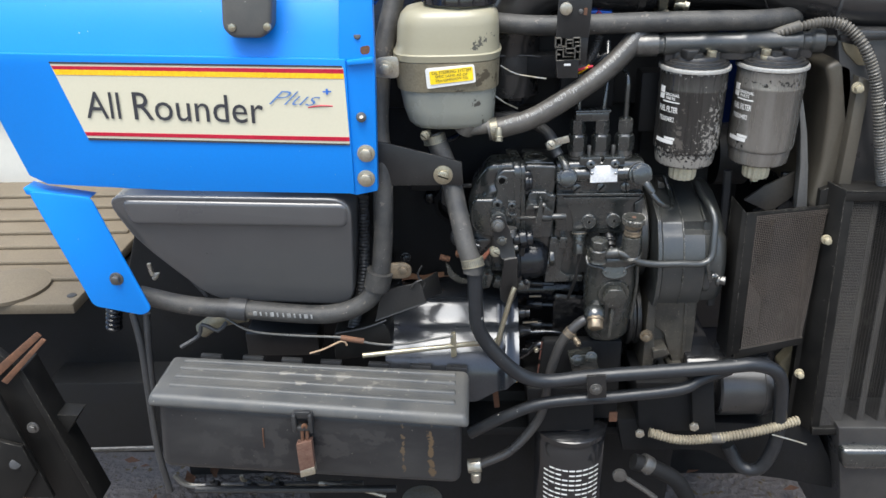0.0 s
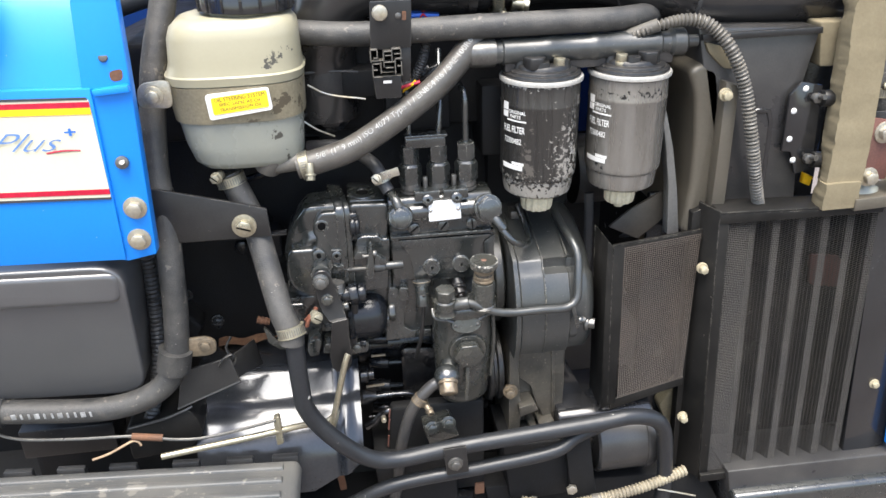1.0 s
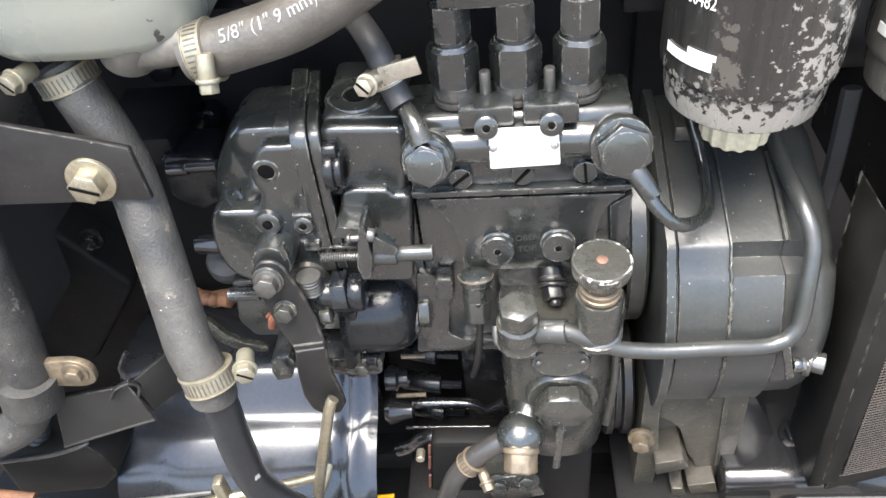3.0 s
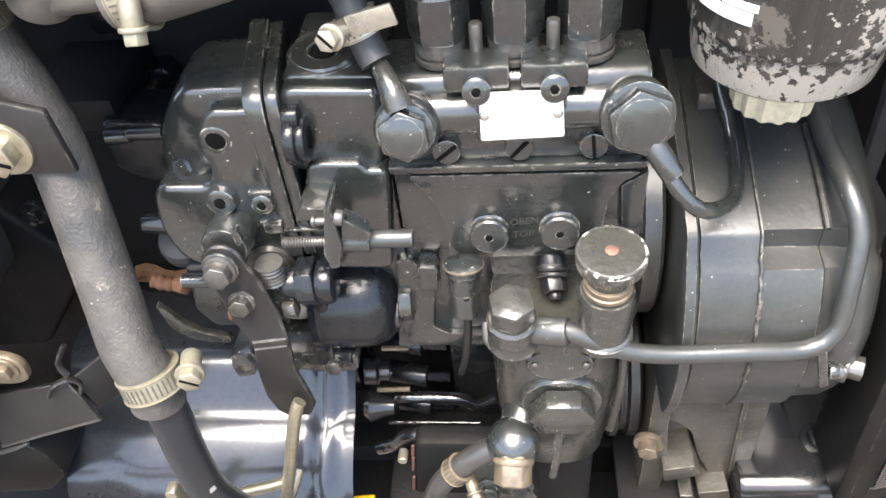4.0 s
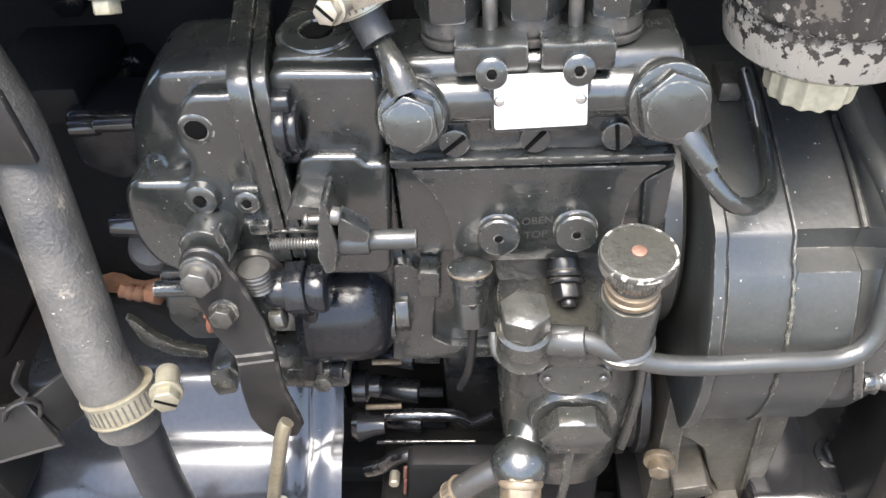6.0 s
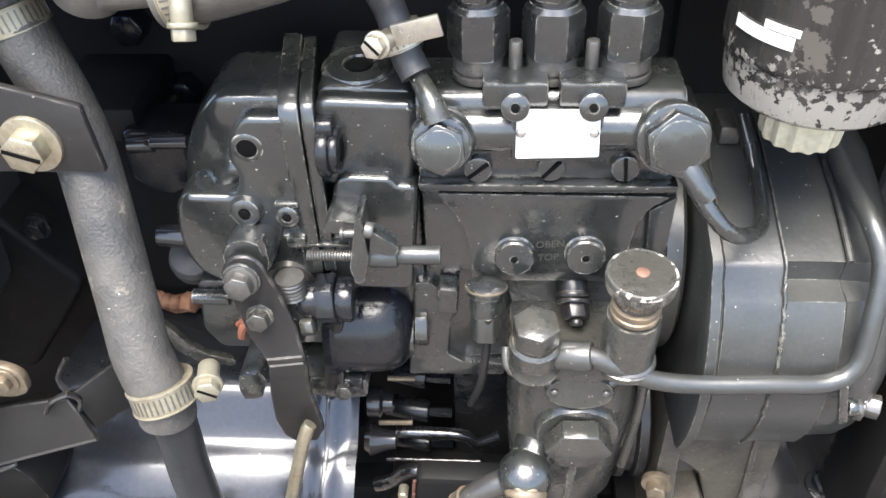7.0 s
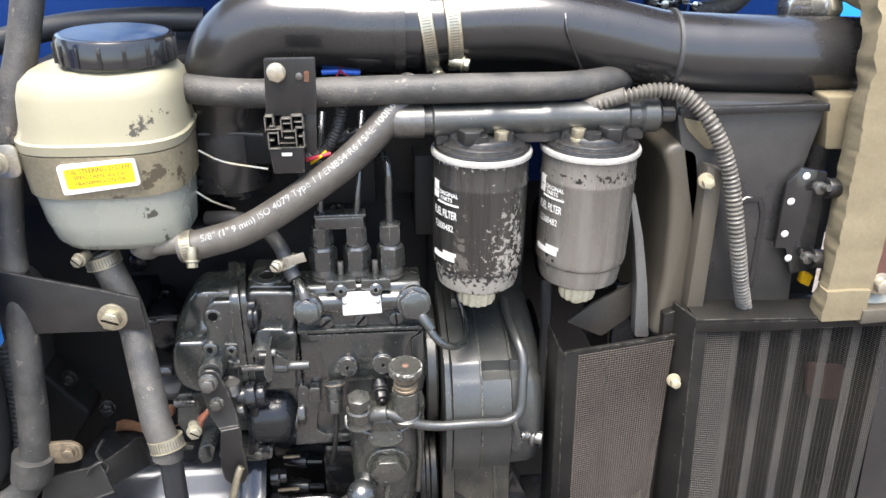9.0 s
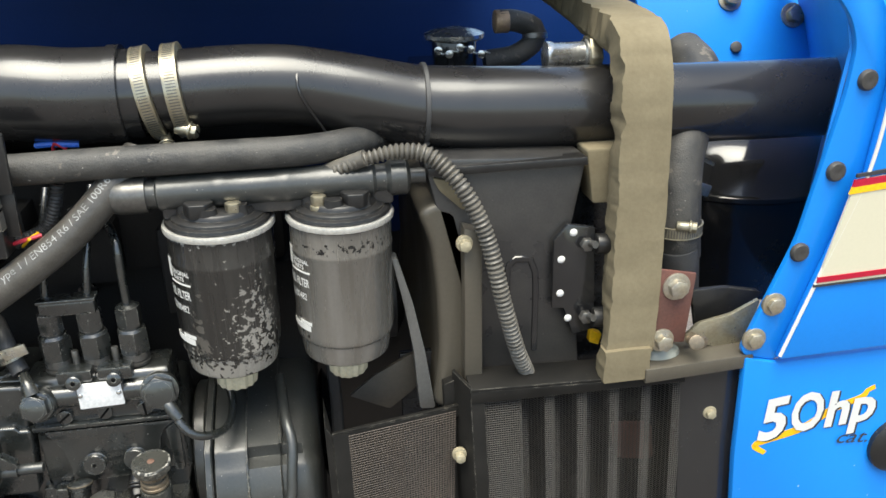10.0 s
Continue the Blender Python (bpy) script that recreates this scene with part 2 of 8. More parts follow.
YELLOW = mat("yellow_ink", (0.86, 0.48, 0.01), 0.4, amount=0.1, bump=0.02)
LABEL = mat("yellow_label", (0.85, 0.6, 0.015), 0.4, amount=0.2, bump=0.02)
INK = mat("dark_ink", (0.035, 0.035, 0.04), 0.45, amount=0.1, bump=0.02)
BLUEINK = mat("blue_ink", (0.02, 0.13, 0.5), 0.45, amount=0.1, bump=0.02)
PALEINK = mat("grey_blue_ink", (0.10, 0.20, 0.42), 0.45, amount=0.1, bump=0.02)
BRONZE = mat("bronze_wire_mesh", (0.058, 0.049, 0.041), 0.45, metal=0.35, other=(0.115, 0.09, 0.072), amount=0.7, patch=10, bump=0.1)
PLEAT = mat("dusty_grey_wire_mesh", (0.032, 0.029, 0.026), 0.5, metal=0.3, other=(0.07, 0.063, 0.052), amount=0.7, patch=10, bump=0.1)
# Upright streaks in both can colours stand for reflections on the glossy metal.
FILTERCAN = mat("black_filter_can", (0.017, 0.0165, 0.0155), 0.26, other=(0.046, 0.043, 0.038), amount=0.8, patch=22, streak=(3, 3, 0.25), bump=0.05, coat=0.4, grit=0.06)
BROWNCAN = mat("grey_brown_filter_can", (0.26, 0.248, 0.225), 0.26, metal=0.5, other=(0.135, 0.122, 0.102), amount=0.9, patch=20, bump=0.06, coat=0.3, streak=(3, 3, 0.25), grit=0.05)
NYLON = mat("cream_nylon", (0.50, 0.45, 0.32), 0.5, amount=0.2, bump=0.1)
PLATE = mat("bare_aluminium_plate", (0.86, 0.86, 0.85), 0.5, metal=0.15, amount=0.1, bump=0.05)
CONDUIT = mat("grey_conduit", (0.078, 0.073, 0.064), 0.45, other=(0.165, 0.148, 0.118), amount=0.6, patch=30, bump=0.2)
CREAMCONDUIT = mat("cream_conduit", (0.30, 0.26, 0.18), 0.6, other=(0.13, 0.11, 0.08), amount=0.9, patch=25, bump=0.2)
COPPER = mat("worn_brass", (0.34, 0.23, 0.15), 0.5, metal=0.5, other=(0.5, 0.36, 0.22), amount=0.8, patch=80, bump=0.3)
OLDCOPPER = mat("dull_copper", (0.15, 0.08, 0.058), 0.5, metal=0.4, other=(0.24, 0.15, 0.11), amount=0.7, patch=200, bump=0.3)
MAT_BEIGE = mat("beige_ribbed_mat", (0.135, 0.107, 0.07), 0.7, other=(0.18, 0.147, 0.10), amount=0.7, patch=10, bump=0.4)
IVORY = mat("ivory_paint", (0.62, 0.60, 0.53), 0.5, amount=0.3, patch=6, bump=0.05, grit=0.03)
EARTH = mat("dry_earth", (0.135, 0.118, 0.108), 0.95, other=(0.19, 0.165, 0.15), amount=0.9, patch=5, grain=60, bump=0.9, depth=0.02, spec=0.1,
            specks=(0.13, 0.1, 0.06), speck_scale=40, speck_cut=0.62)
WIRECOPPER = mat("orange_red_wire", (0.25, 0.08, 0.045), 0.5, other=(0.36, 0.16, 0.1), amount=0.7, patch=200, bump=0.2)
REDWIRE = mat("red_wire", (0.5, 0.03, 0.05), 0.4, bump=0.02)
BLUEWIRE = mat("blue_wire", (0.02, 0.12, 0.55), 0.4, bump=0.02)


def worn(m, colour, centre, width, scale, cut):
    """Scuffed-off paint: pale flakes whose density falls off from a heart of wear."""
    t = m.node_tree
    n, l = t.nodes, t.links
    b = n["Principled BSDF"]
    old = b.inputs["Base Color"].links[0].from_socket
    co = n.new("ShaderNodeTexCoord")
    off = n.new("ShaderNodeVectorMath")
    off.operation = "SUBTRACT"
    off.inputs[1].default_value = centre
    l.new(co.outputs["Object"], off.inputs[0])
    sq = n.new("ShaderNodeMapping")
    sq.inputs["Scale"].default_value = [1 / w for w in width]
    l.new(off.outputs[0], sq.inputs[0])
    ln = n.new("ShaderNodeVectorMath")
    ln.operation = "LENGTH"
    l.new(sq.outputs[0], ln.inputs[0])
    no = n.new("ShaderNodeTexNoise")
    no.inputs["Scale"].default_value, no.inputs["Detail"].default_value, no.inputs["Roughness"].default_value = scale, 5, 0.6
    l.new(co.outputs["Object"], no.inputs["Vector"])
    su = n.new("ShaderNodeMath")
    su.operation = "MULTIPLY_ADD"
    su.inputs[1].default_value = -0.16
    l.new(ln.outputs["Value"], su.inputs[0])
    l.new(no.outputs["Fac"], su.inputs[2])
    cu = n.new("ShaderNodeMapRange")
    cu.inputs["From Min"].default_value, cu.inputs["From Max"].default_value = cut, cut + 0.025
    l.new(su.outputs[0], cu.inputs["Value"])
    mx = n.new("ShaderNodeMix")
    mx.data_type = "RGBA"
    l.new(cu.outputs[0], mx.inputs["Factor"])
    l.new(old, mx.inputs["A"])
    mx.inputs["B"].default_value = (*colour, 1)
    l.new(mx.outputs["Result"], b.inputs["Base Color"])


def chipped(m, colour, radius, scale, strength):
    """Paint rubbed thin along sharp edges, broken up by noise."""
    t = m.node_tree
    n, l = t.nodes, t.links
    b = n["Principled BSDF"]
    old = b.inputs["Base Color"].links[0].from_socket
    ge = n.new("ShaderNodeNewGeometry")
    be = n.new("ShaderNodeBevel")
    be.samples = 4
    be.inputs["Radius"].default_value = radius
    dt = n.new("ShaderNodeVectorMath")
    dt.operation = "DOT_PRODUCT"
    l.new(be.outputs[0], dt.inputs[0])
    l.new(ge.outputs["Normal"], dt.inputs[1])
    ed = n.new("ShaderNodeMapRange")
    ed.inputs["From Min"].default_value, ed.inputs["From Max"].default_value = 0.985, 0.90
    l.new(dt.outputs["Value"], ed.inputs["Value"])
    co = n.new("ShaderNodeTexCoord")
    no = n.new("ShaderNodeTexNoise")
    no.inputs["Scale"].default_value, no.inputs["Detail"].default_value = scale, 4
    l.new(co.outputs["Object"], no.inputs["Vector"])
    cu = n.new("ShaderNodeMapRange")
    cu.inputs["From Min"].default_value, cu.inputs["From Max"].default_value = 0.45, 0.65
    cu.inputs["To Max"].default_value = strength
    l.new(no.outputs["Fac"], cu.inputs["Value"])
    mu = n.new("ShaderNodeMath")
    mu.operation = "MULTIPLY"
    l.new(ed.outputs[0], mu.inputs[0])
    l.new(cu.outputs[0], mu.inputs[1])
    mx = n.new("ShaderNodeMix")
    mx.data_type = "RGBA"
    l.new(mu.outputs[0], mx.inputs["Factor"])
    l.new(old, mx.inputs["A"])
    mx.inputs["B"].default_value = (*colour, 1)
    l.new(mx.outputs["Result"], b.inputs["Base Color"])


worn(TOOLBOX, (0.034, 0.0335, 0.033), (-0.02, -0.07, 0.075), (0.16, 0.08, 0.045), 34, 0.44)
worn(TOOLBOX, (0.10, 0.068, 0.038), (0.155, -0.07, 0.06), (0.0035, 0.06, 0.05), 90, 0.36)
worn(TOOLBOX, (0.09, 0.065, 0.04), (0.12, -0.07, 0.055), (0.0025, 0.06, 0.035), 110, 0.38)
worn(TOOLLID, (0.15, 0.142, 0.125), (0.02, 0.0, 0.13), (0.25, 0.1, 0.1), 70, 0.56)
worn(RUBBER, (0.115, 0.102, 0.084), (0.0, 0.0, 0.0), (4.0, 4.0, 4.0), 75, 0.62)
chipped(PUMP, (0.34, 0.33, 0.29), 0.0011, 240, 0.85)
chipped(CAST, (0.32, 0.29, 0.23), 0.0011, 220, 0.8)
chipped(DUSTCAST, (0.3, 0.26, 0.2), 0.0013, 200, 0.8)
chipped(CASE_PAINT, (0.3, 0.28, 0.23), 0.0010, 220, 0.7)
chipped(FRAME, (0.16, 0.15, 0.125), 0.0012, 120, 0.8)
chipped(SATIN, (0.2, 0.18, 0.15), 0.0012, 160, 0.6)


# ---- shapes ----
def V(*p):
    return Vector(p[0] if len(p) == 1 else p)


def axes(d):
    """Two directions across d."""
    d = V(d).normalized()
    a = d.cross(V(0, 0, 1)) if abs(d.z) < 0.95 else d.cross(V(0, -1, 0))
    a.normalize()
    return a, a.cross(d).normalized()


def bevel(bm, w, seg=2, angle=28):
    bmesh.ops.remove_doubles(bm, verts=bm.verts, dist=1e-6)
    bm.normal_update()
    es = [e for e in bm.edges if len(e.link_faces) == 2 and e.calc_face_angle(0) > radians(angle)]
    if es and w:
        bmesh.ops.bevel(bm, geom=es, offset=w, segments=seg, profile=0.5, affect="EDGES", clamp_overlap=True)
    return bm


def box(c, s, w=0.002, rot=(0, 0, 0), seg=2):
    bm = bmesh.new()
    bmesh.ops.create_cube(bm, size=1)
    bmesh.ops.scale(bm, vec=s, verts=bm.verts)
    bevel(bm, w, seg)
    bm.transform(pose(*c, *rot))
    return bm


def prism(outline, y0, y1, w=0.002, seg=2, y_at=None):
    """An outline in x and z with thickness from y0 to y1."""
    bm = bmesh.new()
    a = [bm.verts.new((x, y0, z)) for x, z in outline]
    b = [bm.verts.new((x, y1, z)) for x, z in outline]
    bm.faces.new(a)
    bm.faces.new(b[::-1])
    for i in range(len(a)):
        j = (i + 1) % len(a)
        bm.faces.new((a[j], a[i], b[i], b[j]))
    bmesh.ops.recalc_face_normals(bm, faces=bm.faces)
    return bevel(bm, w, seg)


def prism_x(outline, x0, x1, w=0.002, seg=2):
    """An outline in y and z, drawn out from x0 to x1."""
    bm = prism(outline, x0, x1, 0)
    for v in bm.verts:
        v.co = V(v.co.y, v.co.x, v.co.z)
    bmesh.ops.recalc_face_normals(bm, faces=bm.faces)
    return bevel(bm, w, seg)


def smooth_outline(pts, r=0.01, seg=5):
    """Rounds the corners of a 2D outline."""
    out = []
    n = len(pts)
    for i in range(n):
        p, a, b = Vector(pts[i]), Vector(pts[i - 1]), Vector(pts[(i + 1) % n])
        k = min(r, (a - p).length * 0.45, (b - p).length * 0.45)
        s, e = p + (a - p).normalized() * k, p + (b - p).normalized() * k
        for j in range(seg + 1):
            u = j / seg
            out.append(tuple(s * (1 - u) ** 2 + p * 2 * u * (1 - u) + e * u * u))
    return out


def lathe(profile, base, axis, n=32, squash=1.0, start=None, scallop=0, depth=0.0):
    """Rings of (radius, height along the axis) from base. scallop: a number of flutes round it."""
    bm = bmesh.new()
    d = V(axis).normalized()
    a, b = axes(d)
    base = V(base)
    rows = []
    for r, h in profile:
        row = []
        for i in range(n):
            t = 2 * math.pi * i / n
            k = r * (1 - depth * (0.5 + 0.5 * math.cos(scallop * t))) if scallop else r
            row.append(bm.verts.new(base + d * h + a * math.cos(t) * k + b * math.sin(t) * k * squash))
        rows.append(row)
    for p, q in zip(rows, rows[1:]):
        for i in range(n):
            j = (i + 1) % n
            bm.faces.new((p[i], p[j], q[j], q[i]))
    if profile[0][0] > 1e-5:
        bm.faces.new(rows[0][::-1])
    if profile[-1][0] > 1e-5:
        bm.faces.new(rows[-1])
    bmesh.ops.remove_doubles(bm, verts=bm.verts, dist=1e-6)
    bmesh.ops.recalc_face_normals(bm, faces=bm.faces)
    return bm


def cyl(p, q, r, r2=None, w=0.001, n=28):
    p, q = V(p), V(q)
    h = (q - p).length
    r2 = r if r2 is None else r2
    w = min(w, h * 0.4, r * 0.5)
    return lathe([(r - w, 0), (r - 0.3 * w, 0.3 * w), (r, w), (r2, h - w), (r2 - 0.3 * w, h - 0.3 * w), (r2 - w, h)], p, q - p, n)


def hexagon(p, q, r, w=0.0008, sides=6, turn=0.0):
    """A hexagonal nut or bolt head, r to its corners, with chamfered corners."""
    p, q = V(p), V(q)
    d = (q - p)
    h = d.length
    a, b = axes(d)
    d.normalize()
    bm = bmesh.new()
    rows = []
    for k, hh in ((0.97, 0), (1, 0.05 * h), (1, 0.93 * h), (0.955, h)):
        rows.append([bm.verts.new(p + d * hh + (a * math.cos(2 * math.pi * i / sides + turn) + b * math.sin(2 * math.pi * i / sides + turn)) * r * k)
                     for i in range(sides)])
    for s, t in zip(rows, rows[1:]):
        for i in range(sides):
            j = (i + 1) % sides
            bm.faces.new((s[i], s[j], t[j], t[i]))
    bm.faces.new(rows[0][::-1])
    bm.faces.new(rows[-1])
    bmesh.ops.recalc_face_normals(bm, faces=bm.faces)
    return bevel(bm, w, 1, 20)


def hexa(low, high, w=0.003, seg=2):
    """A block between four corners below and four above."""
    bm = bmesh.new()
    p, q = [bm.verts.new(v) for v in low], [bm.verts.new(v) for v in high]
    bm.faces.new(p[::-1])
    bm.faces.new(q)
    for i in range(4):
        j = (i + 1) % 4
        bm.faces.new((p[i], p[j], q[j], q[i]))
    bmesh.ops.recalc_face_normals(bm, faces=bm.faces)
    return bevel(bm, w, seg)


def loft_x(sections, w=0.0, seg=2):
    """Rings of (y, z) at each x, skinned and closed at both ends."""
    bm = bmesh.new()
    rows = [[bm.verts.new((x, y, z)) for y, z in ring] for x, ring in sections]
    n = len(rows[0])
    for p, q in zip(rows, rows[1:]):
        for i in range(n):
            j = (i + 1) % n
            bm.faces.new((p[i], p[j], q[j], q[i]))
    bm.faces.new(rows[0][::-1])
    bm.faces.new(rows[-1])
    bmesh.ops.recalc_face_normals(bm, faces=bm.faces)
    return bevel(bm, w, seg) if w else bm


def hex_nut(p, q, r, top=0.84, turn=0.0):
    """A tall union nut, its upper corners turned down to a cone."""
    p, q = V(p), V(q)
    h = (q - p).length
    d = (q - p).normalized()
    a, b = axes(d)
    bm = bmesh.new()
    rows = []
    for k, u in ((0.93, 0.0), (1, 0.07), (1, 0.80), (0.93, 0.90), (top, 1.0)):
        row = []
        for i in range(24):
            t = 2 * math.pi * i / 24
            flat = math.cos(math.pi / 6) / math.cos((t % (math.pi / 3)) - math.pi / 6)
            row.append(bm.verts.new(p + d * h * u + (a * math.cos(t + turn) + b * math.sin(t + turn)) * r * min(flat, k)))
        rows.append(row)
    for s_, t_ in zip(rows, rows[1:]):
        for i in range(24):
            j = (i + 1) % 24
            bm.faces.new((s_[i], s_[j], t_[j], t_[i]))
    bm.faces.new(rows[0][::-1])
    bm.faces.new(rows[-1])
    bmesh.ops.recalc_face_normals(bm, faces=bm.faces)
    return bm


def ball(c, r, squash=(1, 1, 1), n=20):
    bm = bmesh.new()
    bmesh.ops.create_uvsphere(bm, u_segments=n, v_segments=n // 2, radius=r)
    bmesh.ops.scale(bm, vec=squash, verts=bm.verts)
    bmesh.ops.translate(bm, vec=c, verts=bm.verts)
    return bm


def join(*bms):
    out = bmesh.new()
    for b in bms:
        me = bpy.data.meshes.new("tmp")
        b.to_mesh(me)
        out.from_mesh(me)
        bpy.data.meshes.remove(me)
        b.free()
    return out


def glide(pts, step=0.006):
    """A smooth line through points."""
    p = [V(q) for q in pts]
    p = [p[0] * 2 - p[1]] + p + [p[-1] * 2 - p[-2]]
    out = []
    for i in range(1, len(p) - 2):
        n = max(2, int((p[i + 1] - p[i]).length / step))
        for k in range(n):
            t = k / n
            a, b, c, d = p[i - 1:i + 3]
            out.append(0.5 * (2 * b + (c - a) * t + (2 * a - 5 * b + 4 * c - d) * t * t + (3 * b - a - 3 * c + d) * t ** 3))
    out.append(p[-2])
    return out


def frames(line):
    """The direction and two sides at each point of a line, without twisting."""
    out = []
    a = None
    for i, p in enumerate(line):
        d = (line[min(i + 1, len(line) - 1)] - line[max(i - 1, 0)]).normalized()
        a = axes(d)[0] if a is None else (a - d * a.dot(d)).normalized()
        out.append((p, d, a, d.cross(a)))
    return out


def tube(pts, r, n=16, step=0.006, rib=0.0, pitch=0.004, radius=None, smooth=True, close=True, flat=1.0):
    """A hose or pipe along points. rib: how deep its rings are; radius: a function of the way along (0 to 1)."""
    line = glide(pts, min(step, pitch / 4) if rib else step) if smooth else [V(p) for p in pts]
    bm = bmesh.new()
    rows, way = [], 0.0
    total = sum((b - a).length for a, b in zip(line, line[1:]))
    last = line[0]
    for p, d, a, b in frames(line):
        way += (p - last).length
        last = p
        k = r if radius is None else r * radius(way / total)
        if rib:
            k -= rib * (0.5 - 0.5 * math.cos(2 * math.pi * way / pitch)) ** 2
        rows.append([bm.verts.new(p + (a * math.cos(2 * math.pi * i / n) + b * math.sin(2 * math.pi * i / n) * flat) * k) for i in range(n)])
    for s, t in zip(rows, rows[1:]):
        for i in range(n):
            j = (i + 1) % n
            bm.faces.new((s[i], s[j], t[j], t[i]))
    if close:
        bm.faces.new(rows[0][::-1])
        bm.faces.new(rows[-1])
    bmesh.ops.recalc_face_normals(bm, faces=bm.faces)
    return bm


def band(c, axis, r, width, thick=0.0012, n=40, teeth=0):
    """A hose clamp's band; teeth: worm slots round it."""
    out = [(r, -width / 2), (r + thick, -width / 2 + 0.0004), (r + thick, width / 2 - 0.0004), (r, width / 2), (r, -width / 2)]
    return lathe(out[:-1], V(c), axis, n)


def sheet(rows, thick):
    """A sheet through rows of points, with thickness along its normals."""
    bm = bmesh.new()
    g = [[bm.verts.new(p) for p in row] for row in rows]
    for a, b in zip(g, g[1:]):
        for i in range(len(a) - 1):
            bm.faces.new((a[i], a[i + 1], b[i + 1], b[i]))
    bmesh.ops.recalc_face_normals(bm, faces=bm.faces)
    bmesh.ops.solidify(bm, geom=bm.faces[:], thickness=thick)
    return bm


def lettering(text, size, place, depth=0.0, shear=0.0, bold=0.0):
    """The built-in font's letters as a mesh, each point moved by place(x, y)."""
    cu = bpy.data.curves.new("lettering", "FONT")
    cu.body, cu.size, cu.shear, cu.offset, cu.resolution_u = text, size, shear, bold, 3
    ob = bpy.data.objects.new("lettering", cu)
    scene.collection.objects.link(ob)
    bpy.context.view_layer.update()
    me = bpy.data.meshes.new_from_object(ob.evaluated_get(bpy.context.evaluated_depsgraph_get()))
    bpy.data.objects.remove(ob)
    bm = bmesh.new()
    bm.from_mesh(me)
    bpy.data.meshes.remove(me)
    bmesh.ops.triangulate(bm, faces=bm.faces[:])
    for v in bm.verts:
        v.co = place(v.co.x, v.co.y)
    return bm


ORIGIN = {}


def thing(name, at, label, category, group="", kind=""):
    ob = new(name)
    ob.empty_display_size = 0.02
    ob.location = at
    ORIGIN[ob] = V(at)
    return tagged(ob, label, category, group, kind)


def part(name, bm, material, parent, label="", smooth=38):
    """Links a bmesh, in world places, as one mesh under a thing or a part."""
    me = bpy.data.meshes.new(name)
    at = ORIGIN[parent]
    bmesh.ops.translate(bm, vec=-at, verts=bm.verts)
    bm.to_mesh(me)
    bm.free()
    me.materials.append(material)
    me.shade_smooth()
    me.set_sharp_from_angle(angle=radians(smooth))
    ob = new(name, me)
    ob.parent = parent
    ORIGIN[ob] = at
    return tagged(ob, label)


def single(name, bm, material, at, label, category, group="", kind="", smooth=38):
    """A thing that is one mesh."""
    me = bpy.data.meshes.new(name)
    bmesh.ops.translate(bm, vec=-V(at), verts=bm.verts)
    bm.to_mesh(me)
    bm.free()
    me.materials.append(material)
    me.shade_smooth()
    me.set_sharp_from_angle(angle=radians(smooth))
    ob = new(name, me)
    ob.location = at
    ORIGIN[ob] = V(at)
    return tagged(ob, label, category, group, kind)


def bolt(c, out, r, h, material, parent, name="bolt", washer=1.45, slot=False, turn=0.3):
    """A bolt head with its washer, standing on c along out."""
    c, d = V(c), V(out).normalized()
    bs = [hexagon(c + d * h * 0.15, c + d * h, r, turn=turn)]
    if washer:
        bs.append(cyl(c - d * 0.002, c + d * h * 0.22, r * washer, w=0.0005))
    head = part(name, join(*bs), material, parent)
    if slot:
        a, b = axes(d)
        e = (a * 0.94 + b * 0.34).normalized()
        sl = box((0, 0, 0), (r * 1.7, 0.0016, 0.001), 0)
        sl.transform(Matrix.Translation(c + d * h) @ Matrix((e, d.cross(e), d)).transposed().to_4x4())
        part("bolt_slot", sl, HOLE, head if parent.parent is None else parent)
    return head


def clamp(c, axis, r, width, screw_at, screw_dir, parent, material=None, name="hose_clamp"):
    """A worm-drive hose clamp: slotted band, housing and slotted screw."""
    m = material or DULLZINC
    c, d = V(c), V(axis).normalized()
    bd = part(name, join(band(c, d, r, width, 0.0009), band(c + d * width * 0.44, d, r + 0.0002, width * 0.12, 0.0012), band(c - d * width * 0.44, d, r + 0.0002, width * 0.12, 0.0012)), m, parent, "zinc-plated worm-drive hose clamp")
    a, b = axes(d)
    slots = []
    n = int(2 * math.pi * r / 0.0023)
    for i in range(n):
        t = 2 * math.pi * i / n
        o = a * math.cos(t) + b * math.sin(t)
        s = box((0, 0, 0), (0.0008, width * 0.62, 0.0005), 0)
        tang = d.cross(o)
        s.transform(Matrix.Translation(c + o * (r + 0.0008)) @ Matrix((tang, d, o)).transposed().to_4x4())
        slots.append(s)
    tagged(part("worm_slotting", join(*slots), STEEL, bd), kind="stuff")
    s, sd = V(screw_at), V(screw_dir).normalized()
    sw = part("screw", join(cyl(s - sd * 0.010, s + sd * 0.002, width * 0.40), cyl(s + sd * 0.001, s + sd * 0.003, width * 0.55, w=0.0006), hexagon(s + sd * 0.003, s + sd * 0.0075, width * 0.46)), m, bd)
    a, b = axes(sd)
    sl = box((0, 0, 0), (width * 0.75, 0.0011, 0.0008), 0)
    e = (a * 0.8 + b * 0.6).normalized()
    sl.transform(Matrix.Translation(s + sd * 0.0074) @ Matrix((e, sd.cross(e), sd)).transposed().to_4x4())
    part("screw_slot", sl, HOLE, sw)
    return bd



